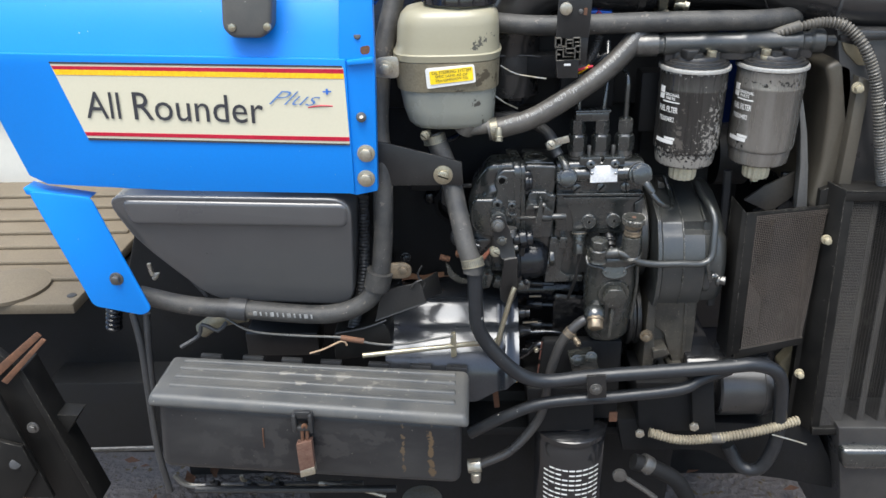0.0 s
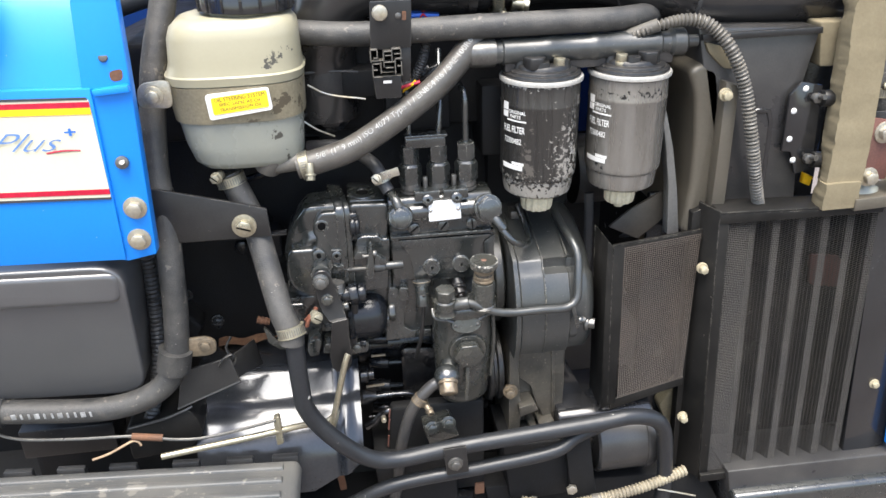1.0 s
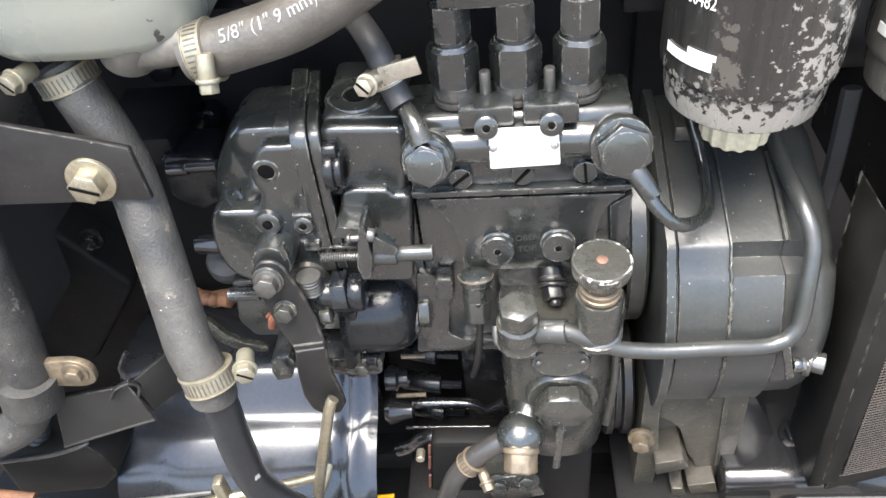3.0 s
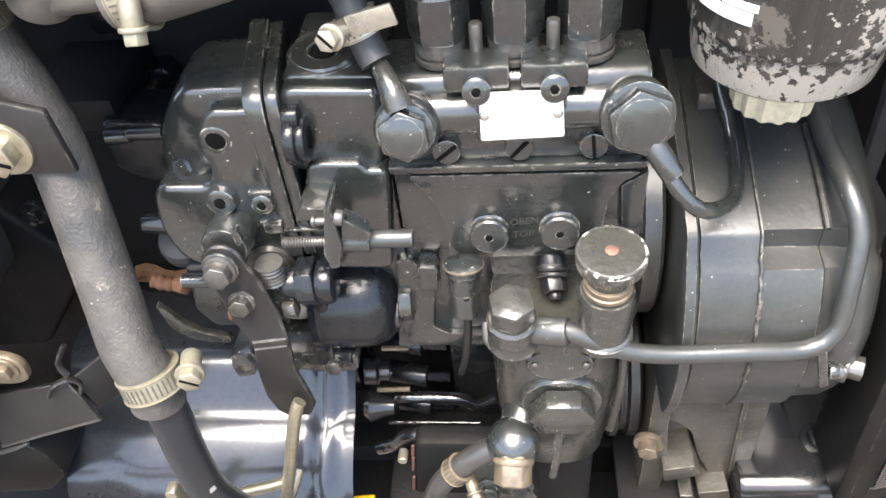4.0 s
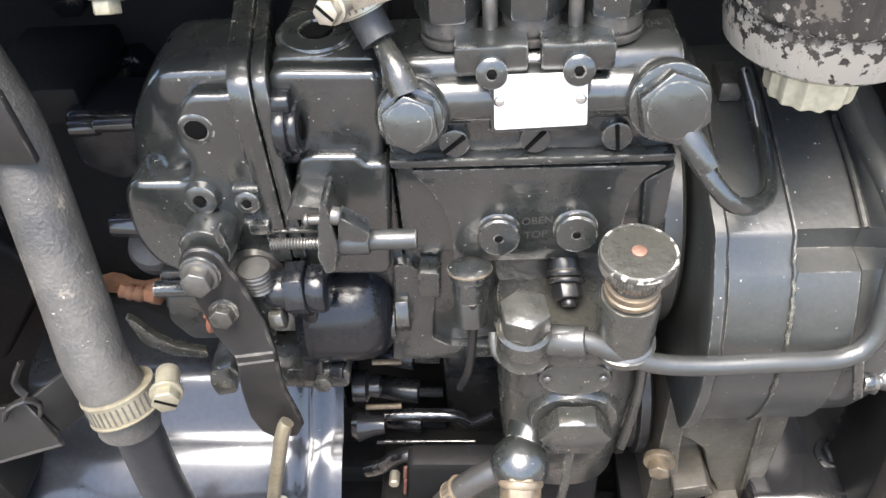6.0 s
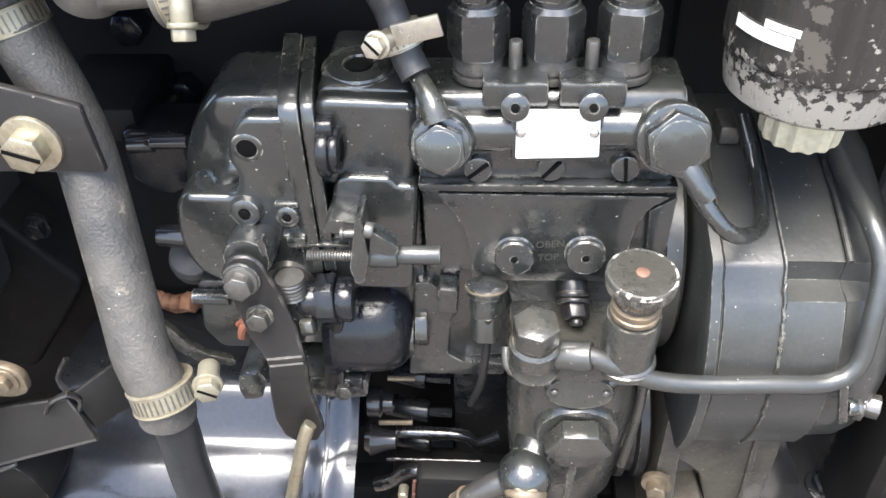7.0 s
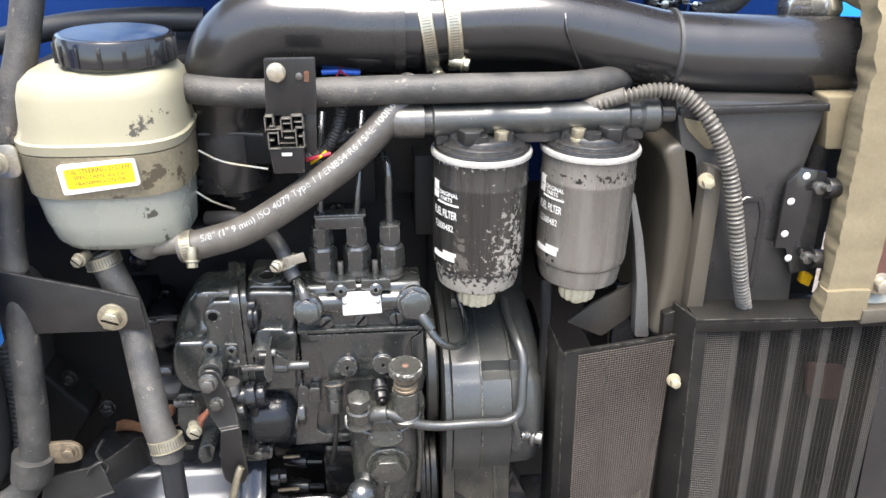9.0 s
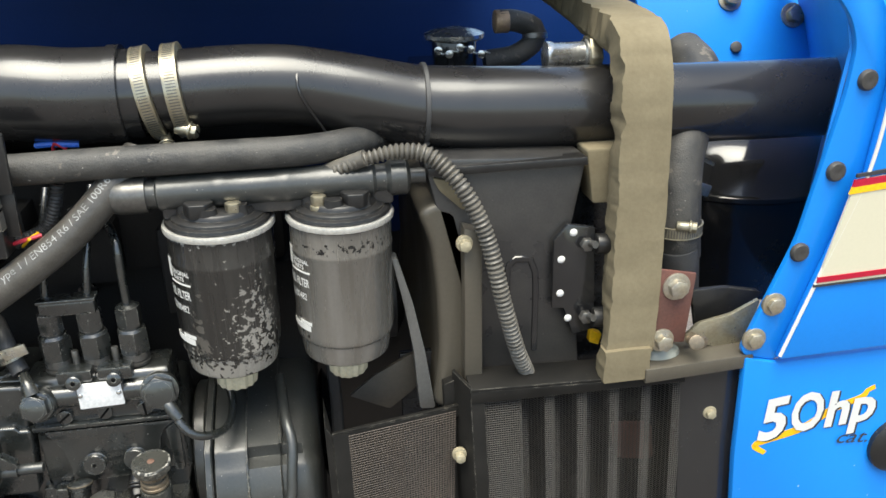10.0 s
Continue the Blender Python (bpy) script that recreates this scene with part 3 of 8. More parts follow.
def fitted(text, o, e, u, parent, material, name="lettering", shear=0.0, bold=0.0, lift=(0, -0.0008, 0)):
    """Letters fitted between bottom left, bottom right and top left."""
    flat = lettering(text, 1.0, lambda x, y: V(x, y, 0), shear=shear, bold=bold)
    x0, x1 = min(v.co.x for v in flat.verts), max(v.co.x for v in flat.verts)
    y1 = max(v.co.y for v in flat.verts)
    o, e, u = V(o), V(e), V(u)
    for v in flat.verts:
        v.co = o + (e - o) * ((v.co.x - x0) / (x1 - x0)) + (u - o) * (v.co.y / y1) + V(lift)
    return part(name, flat, material, parent)


def bent(text, axis_x, axis_y, r, a0, a1, z0, z1, parent, material, name="lettering", bold=0.0):
    """Letters round an upright can, from angle a0 to a1 (degrees from the front, to the right) and from z0 to z1."""
    flat = lettering(text, 1.0, lambda x, y: V(x, y, 0), bold=bold)
    x0, x1 = min(v.co.x for v in flat.verts), max(v.co.x for v in flat.verts)
    y1 = max(v.co.y for v in flat.verts)
    for v in flat.verts:
        a = radians(a0 + (a1 - a0) * (v.co.x - x0) / (x1 - x0))
        v.co = V(axis_x + r * math.sin(a), axis_y - r * math.cos(a), z0 + (z1 - z0) * v.co.y / y1)
    return part(name, flat, material, parent)


def patch_round(axis_x, axis_y, r, a0, a1, z0, z1, n=10, slope=0.0):
    """A strip of print round an upright can."""
    rows = []
    for z in (z0, z1):
        rows.append([(axis_x + r * math.sin(radians(a0 + (a1 - a0) * i / n)), axis_y - r * math.cos(radians(a0 + (a1 - a0) * i / n)), z + slope * i / n)
                     for i in range(n + 1)])
    return sheet(rows, 0.0003)


def along(text, pts, r, start, size, side, parent, material, name="lettering"):
    """Letters that run along a hose, on the side that faces the given way."""
    line = glide(pts, 0.003)
    fr = frames(line)
    ways = [0.0]
    for a, b in zip(line, line[1:]):
        ways.append(ways[-1] + (b - a).length)
    flat = lettering(text, size, lambda x, y: V(x, y, 0))
    for v in flat.verts:
        s, y = start + v.co.x, v.co.y - size * 0.35
        i = min(max(k for k, w in enumerate(ways) if w <= s) if s > 0 else 0, len(line) - 2)
        p, d, _, _ = fr[i]
        p = p + d * (s - ways[i])
        o = V(side) - d * V(side).dot(d)
        o.normalize()
        up = o.cross(d)
        up = up if up.z > 0 else -up
        ang = y / r
        v.co = p + (o * math.cos(ang) + up * math.sin(ang)) * (r + 0.0004)
    return part(name, flat, material, parent)


# ---- the ground ----
g = bmesh.new()
bmesh.ops.create_grid(g, x_segments=60, y_segments=60, size=3.0)
for v in g.verts:
    v.co.z = 0.012 * noise.noise(v.co * 3) + 0.006 * noise.noise(v.co * 11)
for reach in (3.5, 12.0, 100.0):
    rim = [e for e in g.edges if len(e.link_faces) == 1]
    made = bmesh.ops.extrude_edge_only(g, edges=rim)["geom"]
    for v in made:
        if isinstance(v, bmesh.types.BMVert):
            k = reach / max(abs(v.co.x), abs(v.co.y)) if reach < 100 else 40.0
            v.co = V(v.co.x * k, v.co.y * k, 0.0)
single("ground", g, EARTH, (0, 0, 0), "dry brown earth with scattered leaf litter", "ground", kind="structure")
litter = bmesh.new()
rnd = random.Random(4)
for i in range(260):
    c = V(rnd.uniform(-1.6, 0.9), rnd.uniform(0.8, 2.4), 0.02)
    m = pose(*c, rnd.uniform(-25, 25), rnd.uniform(-25, 25), rnd.uniform(0, 360))
    s = rnd.uniform(0.012, 0.035)
    vs = [litter.verts.new(m @ V(s * x, s * y, s * z)) for x, y, z in ((-1, 0, 0), (-0.2, 0.4, 0.15), (1, 0.05, 0.05), (-0.1, -0.4, 0.2))]
    litter.faces.new(vs)
single("leaf_litter", litter, RUST, (0, 0, 0), "dry fallen leaves on the earth", "leaves", kind="stuff")

# ---- rear hood side ----
hood = thing("tractor_hood", (-0.3, 0.97, 1.03), "glossy blue steel hood side panel with a cream decal", "hood")
low = part("side_sheet", prism([(-0.674, 1.213), (-0.112, 1.191), (-0.113, 1.026), (-0.34, 1.034), (-0.494, 1.045), (-0.515, 1.057),
                               (-0.53, 1.112), (-0.55, 1.19)], 0.965, 0.972, 0.0015), BLUE, hood)
tops = [(-0.508, 1.2), (-0.511, 1.202), (-0.509, 1.225), (-0.507, 1.26), (-0.511, 1.301), (-0.525, 1.348), (-0.558, 1.379)]
rows = [[(x, y + 0.0006 * (x + 0.1), z - 0.03 * (x + 0.5)) for x in (-0.75, -0.62, -0.5, -0.38, -0.26, -0.115)] for (_, z), y in
        zip(tops, (.966, .972, .979, .993, 1.02, 1.07, 1.15))]
part("shoulder_sheet", sheet(rows, 0.004), BLUE, hood)
part("front_flange", prism([(-0.111, 1.308), (-0.076, 1.307), (-0.079, 1.186), (-0.085, 1.028), (-0.112, 1.023), (-0.133, 1.028)], 0.9685, 0.985, 0.0015), BLUE, hood)
part("flange_rib", prism([(-0.111, 1.19), (-0.08, 1.193), (-0.079, 1.186), (-0.11, 1.184)], 0.962, 0.97, 0.0015), BLUE, hood)
for i, px in enumerate(((-0.096, 0.969, 1.077), (-0.098, 0.969, 1.045))):
    bolt(px, (0, -1, 0), 0.0075, 0.009, ZINC, hood, turn=0.2 + i)
part("socket_screw", join(cyl((-0.099, 0.969, 1.122), (-0.098, 0.963, 1.123), 0.006), cyl((-0.098, 0.963, 1.123), (-0.098, 0.962, 1.124), 0.003)), STEEL, hood)
part("bolt_hole", cyl((-0.097, 0.97, 1.216), (-0.097, 0.968, 1.217), 0.0042), DARKRUBBER, hood)
part("rust_chip", prism(smooth_outline([(-0.095, 1.204), (-0.083, 1.206), (-0.084, 1.196), (-0.094, 1.195)], 0.004), 0.9682, 0.9692, 0), RUST, hood, "rust where the paint has chipped")
grab = part("handle_plate", prism(smooth_outline([(-0.241, 1.293), (-0.183, 1.292), (-0.191, 1.229), (-0.202, 1.218), (-0.237, 1.219), (-0.247, 1.23)], 0.01), 0.955, 0.985, 0.005, 3), TOOLLID, hood, "grey plastic handle plate")
for px in ((-0.235, 0.956, 1.231), (-0.195, 0.956, 1.231)):
    part("screw", join(cyl(px, V(px) + V(0, -0.004, 0), 0.0045), box(V(px) + V(0, -0.004, 0), (0.005, 0.001, 0.001), 0)), YZINC, grab)
decal = part("decal", prism(smooth_outline([(-0.457, 1.1955), (-0.115, 1.183), (-0.114, 1.089), (-0.430, 1.102)], 0.004), 0.9636, 0.966, 0), DECAL, low, "cream decal with red and yellow stripes")
def stripe(a, b, c, d, m, name="stripe"):
    part(name, prism([a, b, c, d], 0.9630, 0.9645, 0), m, low)
stripe((-0.457, 1.196), (-0.117, 1.184), (-0.116, 1.182), (-0.4565, 1.194), INK)
stripe((-0.455, 1.1912), (-0.115, 1.18), (-0.115, 1.175), (-0.4535, 1.1872), RED)
stripe((-0.4535, 1.1872), (-0.115, 1.175), (-0.115, 1.169), (-0.4518, 1.181), YELLOW)
stripe((-0.4322, 1.1115), (-0.114, 1.099), (-0.114, 1.094), (-0.431, 1.1072), RED)
stripe((-0.4302, 1.1042), (-0.114, 1.091), (-0.114, 1.089), (-0.4295, 1.1015), INK)
fitted("All", (-0.425, 0.963, 1.129), (-0.384, 0.963, 1.127), (-0.4235, 0.963, 1.161), low, INK)
fitted("Rounder", (-0.368, 0.963, 1.126), (-0.214, 0.963, 1.118), (-0.3665, 0.963, 1.159), low, INK)
fitted("Plus", (-0.206, 0.963, 1.141), (-0.15, 0.963, 1.138), (-0.197, 0.963, 1.157), low, PALEINK, shear=0.35, bold=-0.012)
fitted("+", (-0.141, 0.963, 1.15), (-0.131, 0.963, 1.15), (-0.141, 0.963, 1.158), low, BLUEINK, bold=0.02)
part("underline", tube([(-0.16, 0.964, 1.136), (-0.146, 0.963, 1.138), (-0.131, 0.964, 1.137)], 0.0009, n=6), RED, low)

flap = thing("blue_flap", (-0.46, 0.965, 0.9), "glossy blue steel corner flap hung below the hood", "panel")
part("plate", prism(smooth_outline([(-0.519, 1.038), (-0.443, 1.028), (-0.394, 0.869), (-0.407, 0.861), (-0.47, 0.876)], 0.008), 0.960, 0.964, 0.001), BLUE, flap)
part("top_lip", prism([(-0.525, 1.042), (-0.509, 1.036), (-0.447, 1.025), (-0.45, 1.022), (-0.523, 1.033)], 0.962, 0.99, 0.001), BLUE, flap)
bolt((-0.431, 0.96, 0.916), (0, -1, 0), 0.0062, 0.008, STEEL, flap)

# ---- air cleaner box under the hood ----
abox = thing("battery_box", (-0.28, 1.1, 0.86), "dark grey moulded plastic box below the hood", "box")
bb = prism(smooth_outline([(-0.43, 1.03), (-0.117, 1.02), (-0.131, 0.85), (-0.322, 0.862), (-0.388, 0.949)], 0.03), 0.964, 1.22, 0.026, 7)
for v in bb.verts:
    if v.co.y < 1.1:
        v.co.y += 0.3 * max(0.0, 0.98 - v.co.z)
part("body", bb, PLASTIC, abox)
part("shoulder", prism(smooth_outline([(-0.407, 1.0245), (-0.123, 1.0145), (-0.1245, 0.981), (-0.401, 0.990)], 0.012), 0.9615, 1.06, 0.015, 7), PLASTIC, abox, smooth=60)
part("mould_rib", tube([(-0.399, 0.988, 0.981), (-0.368, 0.998, 0.923), (-0.335, 1.01, 0.863)], 0.003, n=8), PLASTIC, abox)

# ---- tool box ----
tb = thing("tool_box", (-0.18, 0.92, 0.66), "dusty grey plastic tool box with ribbed lid and padlock", "tool box")
FL, FR, BR_, BL_ = V((-0.372, 0.845, 0.8135)), V((0.025, 0.845, 0.777)), V((0.026, 0.972, 0.765)), V((-0.384, 0.972, 0.793))
DL, DR = V((-0.376, 0.858, 0.690)), V((0.012, 0.858, 0.660))
def on_lid(u, v, h=0.0):
    """A place on the lid: u along it, v from front to back."""
    return FL * (1 - u) * (1 - v) + FR * u * (1 - v) + BR_ * u * v + BL_ * (1 - u) * v + V(0, 0, h)
back = V(0, 0.095, 0.0)
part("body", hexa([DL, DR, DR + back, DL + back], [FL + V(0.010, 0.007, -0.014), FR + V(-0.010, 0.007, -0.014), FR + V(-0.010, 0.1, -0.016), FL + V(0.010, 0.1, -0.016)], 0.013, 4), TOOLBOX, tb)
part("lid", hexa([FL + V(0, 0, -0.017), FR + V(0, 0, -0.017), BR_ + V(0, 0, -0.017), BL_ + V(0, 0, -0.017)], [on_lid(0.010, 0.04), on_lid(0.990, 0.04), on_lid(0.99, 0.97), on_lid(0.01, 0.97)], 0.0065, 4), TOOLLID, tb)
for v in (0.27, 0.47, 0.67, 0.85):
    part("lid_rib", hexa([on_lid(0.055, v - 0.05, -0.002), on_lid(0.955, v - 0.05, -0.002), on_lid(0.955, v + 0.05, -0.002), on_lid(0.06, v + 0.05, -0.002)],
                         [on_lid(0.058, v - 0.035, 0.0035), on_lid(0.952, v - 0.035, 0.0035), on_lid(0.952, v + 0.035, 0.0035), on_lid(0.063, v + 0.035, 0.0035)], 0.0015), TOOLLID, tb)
for u in (0.1, 0.24, 0.37, 0.5, 0.66, 0.8, 0.92):
    part("hinge_tab", hexa([on_lid(u, 0.97, -0.012), on_lid(u + 0.07, 0.97, -0.012), on_lid(u + 0.07, 1.05, -0.012), on_lid(u, 1.05, -0.012)],
                           [on_lid(u, 0.97, 0.003), on_lid(u + 0.07, 0.97, 0.003), on_lid(u + 0.07, 1.04, 0.003), on_lid(u, 1.04, 0.003)], 0.0015), TOOLBOX, tb)
hc = on_lid(0.485, 0.0, -0.016)
hasp = part("hasp", join(box(hc + V(-0.010, -0.004, -0.004), (0.005, 0.012, 0.026), 0.0015), box(hc + V(0.010, -0.004, -0.004), (0.005, 0.012, 0.026), 0.0015), box(hc + V(0, -0.003, -0.012), (0.024, 0.010, 0.006), 0.0015), box(hc + V(0, -0.002, 0.006), (0.02, 0.006, 0.01), 0.0015)), TOOLBOX, tb)
lock = thing("padlock", (-0.1821, 0.8365, 0.7035), "worn brass padlock hanging from the tool box hasp", "padlock")
part("lock_body", prism(smooth_outline([(-0.1899, 0.7467), (-0.1703, 0.7516), (-0.1703, 0.7055), (-0.1889, 0.6986)], 0.0015), 0.8345, 0.8445, 0.001), OLDCOPPER, lock)
part("lock_foot", prism([(-0.1889, 0.7055), (-0.1703, 0.7124), (-0.1693, 0.7016), (-0.1889, 0.6957)], 0.8335, 0.8455, 0.0008), ZINC, lock)
part("shackle", tube([(-0.1831, 0.8415, 0.7418), (-0.1811, 0.8395, 0.7664), (-0.1772, 0.8375, 0.7742), (-0.1752, 0.8395, 0.7664), (-0.1772, 0.8415, 0.7418)], 0.0022, n=8), RUST, lock)
for px in (((-0.2341, 0.8525, 0.7575), (-0.2351, 0.8525, 0.7438), (-0.237, 0.8565, 0.7241)), ((-0.025, 0.8545, 0.7585), (-0.023, 0.8565, 0.7212), (-0.0211, 0.8595, 0.6731))):
    part("scratch", tube(px, 0.0009, n=6), RUST, tb, "brown dried drip")

# ---- steering oil reservoir ----
def loft(sections, n=40, power=3.2):
    """Rounded-square rings: centre x, centre y, z, half width, half depth."""
    bm = bmesh.new()
    rows = []
    for cx, cy, z, a, b in sections:
        row = []
        for i in range(n):
            t = 2 * math.pi * i / n
            c, s = math.cos(t), math.sin(t)
            k = (abs(c) ** power + abs(s) ** power) ** (-1 / power)
            row.append(bm.verts.new((cx + a * c * k, cy + b * s * k, z)))
        rows.append(row)
    for p, q in zip(rows, rows[1:]):
        for i in range(n):
            j = (i + 1) % n
            bm.faces.new((p[i], p[j], q[j], q[i]))
    bm.faces.new(rows[0][::-1])
    bm.faces.new(rows[-1])
    bmesh.ops.recalc_face_normals(bm, faces=bm.faces)
    return bm


RX, RY = 0.003, 1.062
for m_, spots in ((CREAM, ((0.045, -0.05, 0.114, 0.010, 0.008), (0.034, -0.05, 0.107, 0.004, 0.007))), (FLUID, ((0.037, -0.05, 0.038, 0.006, 0.011), (0.043, -0.05, 0.019, 0.003, 0.006)))):
    for sx_, sy_, sz_, w_, h_ in spots:
        worn(m_, (0.06, 0.056, 0.046), (sx_, sy_, sz_), (w_, 0.05, h_), 120, 0.42)
worn(STRAP, (0.09, 0.075, 0.05), (0.04, -0.05, 0.065), (0.03, 0.06, 0.02), 60, 0.45)
res = thing("oil_reservoir", (RX, RY, 1.085), "cream translucent steering oil reservoir, half full, dark cap", "reservoir")
up = part("upper_tank", loft([(RX - .001, RY, 1.1765, .0665, .058), (RX, RY, 1.184, .0675, .059), (RX, RY, 1.1855, .0655, .057), (RX + .001, RY, 1.195, .0635, .0555),
                              (RX + .002, RY, 1.217, .0625, .0545), (RX + .003, RY, 1.227, .060, .052), (RX + .004, RY, 1.2335, .054, .047), (RX + .005, RY, 1.236, .045, .04)]), CREAM, res)
part("lower_tank", loft([(RX + .004, RY, 1.088, .040, .034), (RX + .004, RY, 1.091, .050, .043), (RX + .003, RY, 1.098, .0555, .048), (RX + .001, RY, 1.115, .0585, .051),
                         (RX, RY, 1.14, .0615, .0535), (RX - .001, RY, 1.176, .0645, .056)]), FLUID, res, "lower half filled with grey-looking oil")
part("strap", loft([(RX, RY, 1.140, .0629, .0548), (RX, RY, 1.1405, .0639, .0558), (RX - .001, RY, 1.175, .0663, .058), (RX - .001, RY, 1.1755, .065, .0565)]), STRAP, res, "khaki metal strap")
CX = 0.019
part("neck", cyl((CX, RY, 1.232), (CX, RY, 1.244), 0.038), CREAM, res)
# Disc that carries the painted blue reflection on the black cap.
part("cap_disc", lathe([(0.041, 0), (0.0405, 0.0015), (0.030, 0.0035), (0.012, 0.004), (0.0, 0.004)], (CX + 0.0006, RY, 1.2585), (0.03, 0, 1), 40), CAPREFLECT, res, "dusty cap top with a blue reflection painted in")
cap = part("cap", lathe([(0.042, 0), (0.0455, 0.001), (0.0455, 0.018), (0.0435, 0.021), (0.030, 0.023), (0.0, 0.0235)], (CX, RY, 1.238), (0.03, 0, 1), 48, scallop=0), BLACK, res, "black ribbed screw cap, blue reflection painted on its dusty top")
for i in range(16):
    a = 2 * math.pi * i / 16
    part("cap_rib", box((CX + 0.0457 * math.cos(a), RY + 0.0457 * math.sin(a), 1.2475), (0.0018, 0.003, 0.016), 0.0005, (0, 0, math.degrees(a))), BLACK, cap)
part("ear", prism(smooth_outline([(-0.088, 1.158), (-0.055, 1.156), (-0.055, 1.184), (-0.085, 1.181)], 0.009), 1.016, 1.02, 0.001), ZINC, res)
bolt((-0.072, 1.016, 1.169), (0, -1, 0), 0.0065, 0.007, ZINC, res)
lab = part("label", prism(smooth_outline([(-0.023, 1.17), (0.036, 1.174), (0.038, 1.153), (-0.021, 1.146)], 0.003), 1.0015, 1.0045, 0), WHITE, res, "yellow and white paper label")
part("label_field", prism(smooth_outline([(-0.018, 1.167), (0.034, 1.172), (0.035, 1.156), (-0.017, 1.151)], 0.002), 1.0008, 1.0025, 0), LABEL, lab)
for a, b, c, s in (((-0.015, 1.001, 1.163), (0.032, 1.001, 1.167), (-0.015, 1.001, 1.167), "OIL STEERING SYSTEM"), ((-0.011, 1.001, 1.159), (0.028, 1.001, 1.162), (-0.011, 1.001, 1.162), "SPEC SAME AS OF"),
                   ((-0.011, 1.001, 1.154), (0.029, 1.001, 1.158), (-0.011, 1.001, 1.157), "TRANSMISSION OIL")):
    fitted(s, a, b, c, lab, INK)
part("outlet_stub", join(cyl((0.022, 1.035, 1.083), (0.030, 1.03, 1.100), 0.013), cyl((0.022, 1.032, 1.087), (0.058, 1.03, 1.091), 0.0095, w=0.003)), CONDUIT, res)

# ---- hoses and pipes ----
def hose(name, pts, r, material, label, category="hose", **k):
    t = thing(name, pts[0], label, category)
    part("tube", tube(pts, r, **k), material, t)
    return t


hp = [(0.053, 1.03, 1.085), (0.078, 1.03, 1.09), (0.114, 1.03, 1.102), (0.168, 1.035, 1.134), (0.207, 1.045, 1.161), (0.239, 1.06, 1.192), (0.255, 1.08, 1.209)]
ha = hose("oil_hose", hp, 0.0128, OILHOSE, "thick grey rubber hose printed with white lettering", n=24)
along('5/8" (1" 9 mm) ISO 4079 Type 1 / EN854 R6 / SAE 100R6 E', hp, 0.0128, 0.022, 0.0085, (-0.1, -0.72, 0.62), ha, PRINT)
clamp((0.061, 1.03, 1.086), (1, 0, 0.2), 0.0133, 0.010, (0.066, 1.012, 1.083), (0, -0.4, -1), ha)
hb = hose("coolant_hose", [(0.015, 1.09, 1.217), (0.071, 1.07, 1.211), (0.13, 1.06, 1.208), (0.237, 1.055, 1.21), (0.332, 1.055, 1.21), (0.387, 1.06, 1.209), (0.432, 1.085, 1.208), (0.459, 1.13, 1.205)], 0.0122, RUBBER, "grey rubber coolant hose running level", n=22)
part("end_sleeve", tube([(0.439, 1.095, 1.207), (0.457, 1.125, 1.205)], 0.0136, n=20), DARKRUBBER, hb)
hv = hose("return_hose", [(-0.017, 1.042, 1.077), (-0.011, 1.038, 1.063), (-0.002, 1.032, 1.041), (0.005, 1.024, 1.018), (0.018, 0.994, 0.964), (0.024, 0.98, 0.942), (0.031, 0.973, 0.924), (0.031, 0.971, 0.913)], 0.0128, RUBBER, "thick grey rubber return hose below the reservoir", n=24)
clamp((-0.016, 1.041, 1.072), (0.25, -0.1, -1), 0.0139, 0.011, (-0.026, 1.02, 1.083), (-0.3, -1, 0), hv)
clamp((0.031, 0.974, 0.926), (0.2, -0.3, -1), 0.0136, 0.0115, (0.059, 0.963, 0.946), (0.25, -1, 0.1), hv)
rp = hose("steel_pipe", [(0.032, 0.974, 0.93), (0.0335, 0.97, 0.905), (0.0345, 0.966, 0.865), (0.0385, 0.966, 0.830), (0.0625, 0.969, 0.789), (0.097, 0.974, 0.7525), (0.133, 0.979, 0.740), (0.204, 0.983, 0.745), (0.364, 0.98, 0.759), (0.413, 0.98, 0.763), (0.447, 0.983, 0.748),
                         (0.461, 0.99, 0.706), (0.467, 0.995, 0.625), (0.454, 1.0, 0.571), (0.429, 1.01, 0.564), (0.408, 1.02, 0.596)], 0.0098, PIPE, "bent black steel return pipe with chipped paint", "pipe", n=20)
part("lower_pipe", tube([(0.024, 0.99, 0.643), (0.08, 0.985, 0.679), (0.134, 0.982, 0.702), (0.237, 0.982, 0.712), (0.318, 0.982, 0.723), (0.347, 0.99, 0.734), (0.388, 1.0, 0.743)], 0.0085, n=18), PIPE, rp)
part("pipe_clip", prism([(0.185, 0.754), (0.211, 0.755), (0.214, 0.718), (0.188, 0.716)], 0.969, 0.973, 0.001), SATIN, rp)
bolt((0.198, 0.968, 0.733), (0, -1, 0), 0.006, 0.006, STEEL, rp)
lh = hose("fuel_return_hose", [(-0.050, 1.10, 1.30), (-0.062, 1.085, 1.245), (-0.078, 1.06, 1.18), (-0.086, 1.035, 1.10), (-0.083, 1.018, 1.04), (-0.084, 1.005, 0.983), (-0.087, 1.0, 0.937), (-0.095, 0.995, 0.89), (-0.118, 0.992, 0.858), (-0.172, 0.99, 0.843), (-0.278, 0.99, 0.852), (-0.353, 0.99, 0.859), (-0.423, 1.0, 0.871)], 0.0128, RUBBER, "grey rubber hose curving under the plastic box", n=22)
part("joint_sleeve", tube([(-0.3, 0.99, 0.854), (-0.276, 0.99, 0.851)], 0.0152, n=20), DARKRUBBER, lh)
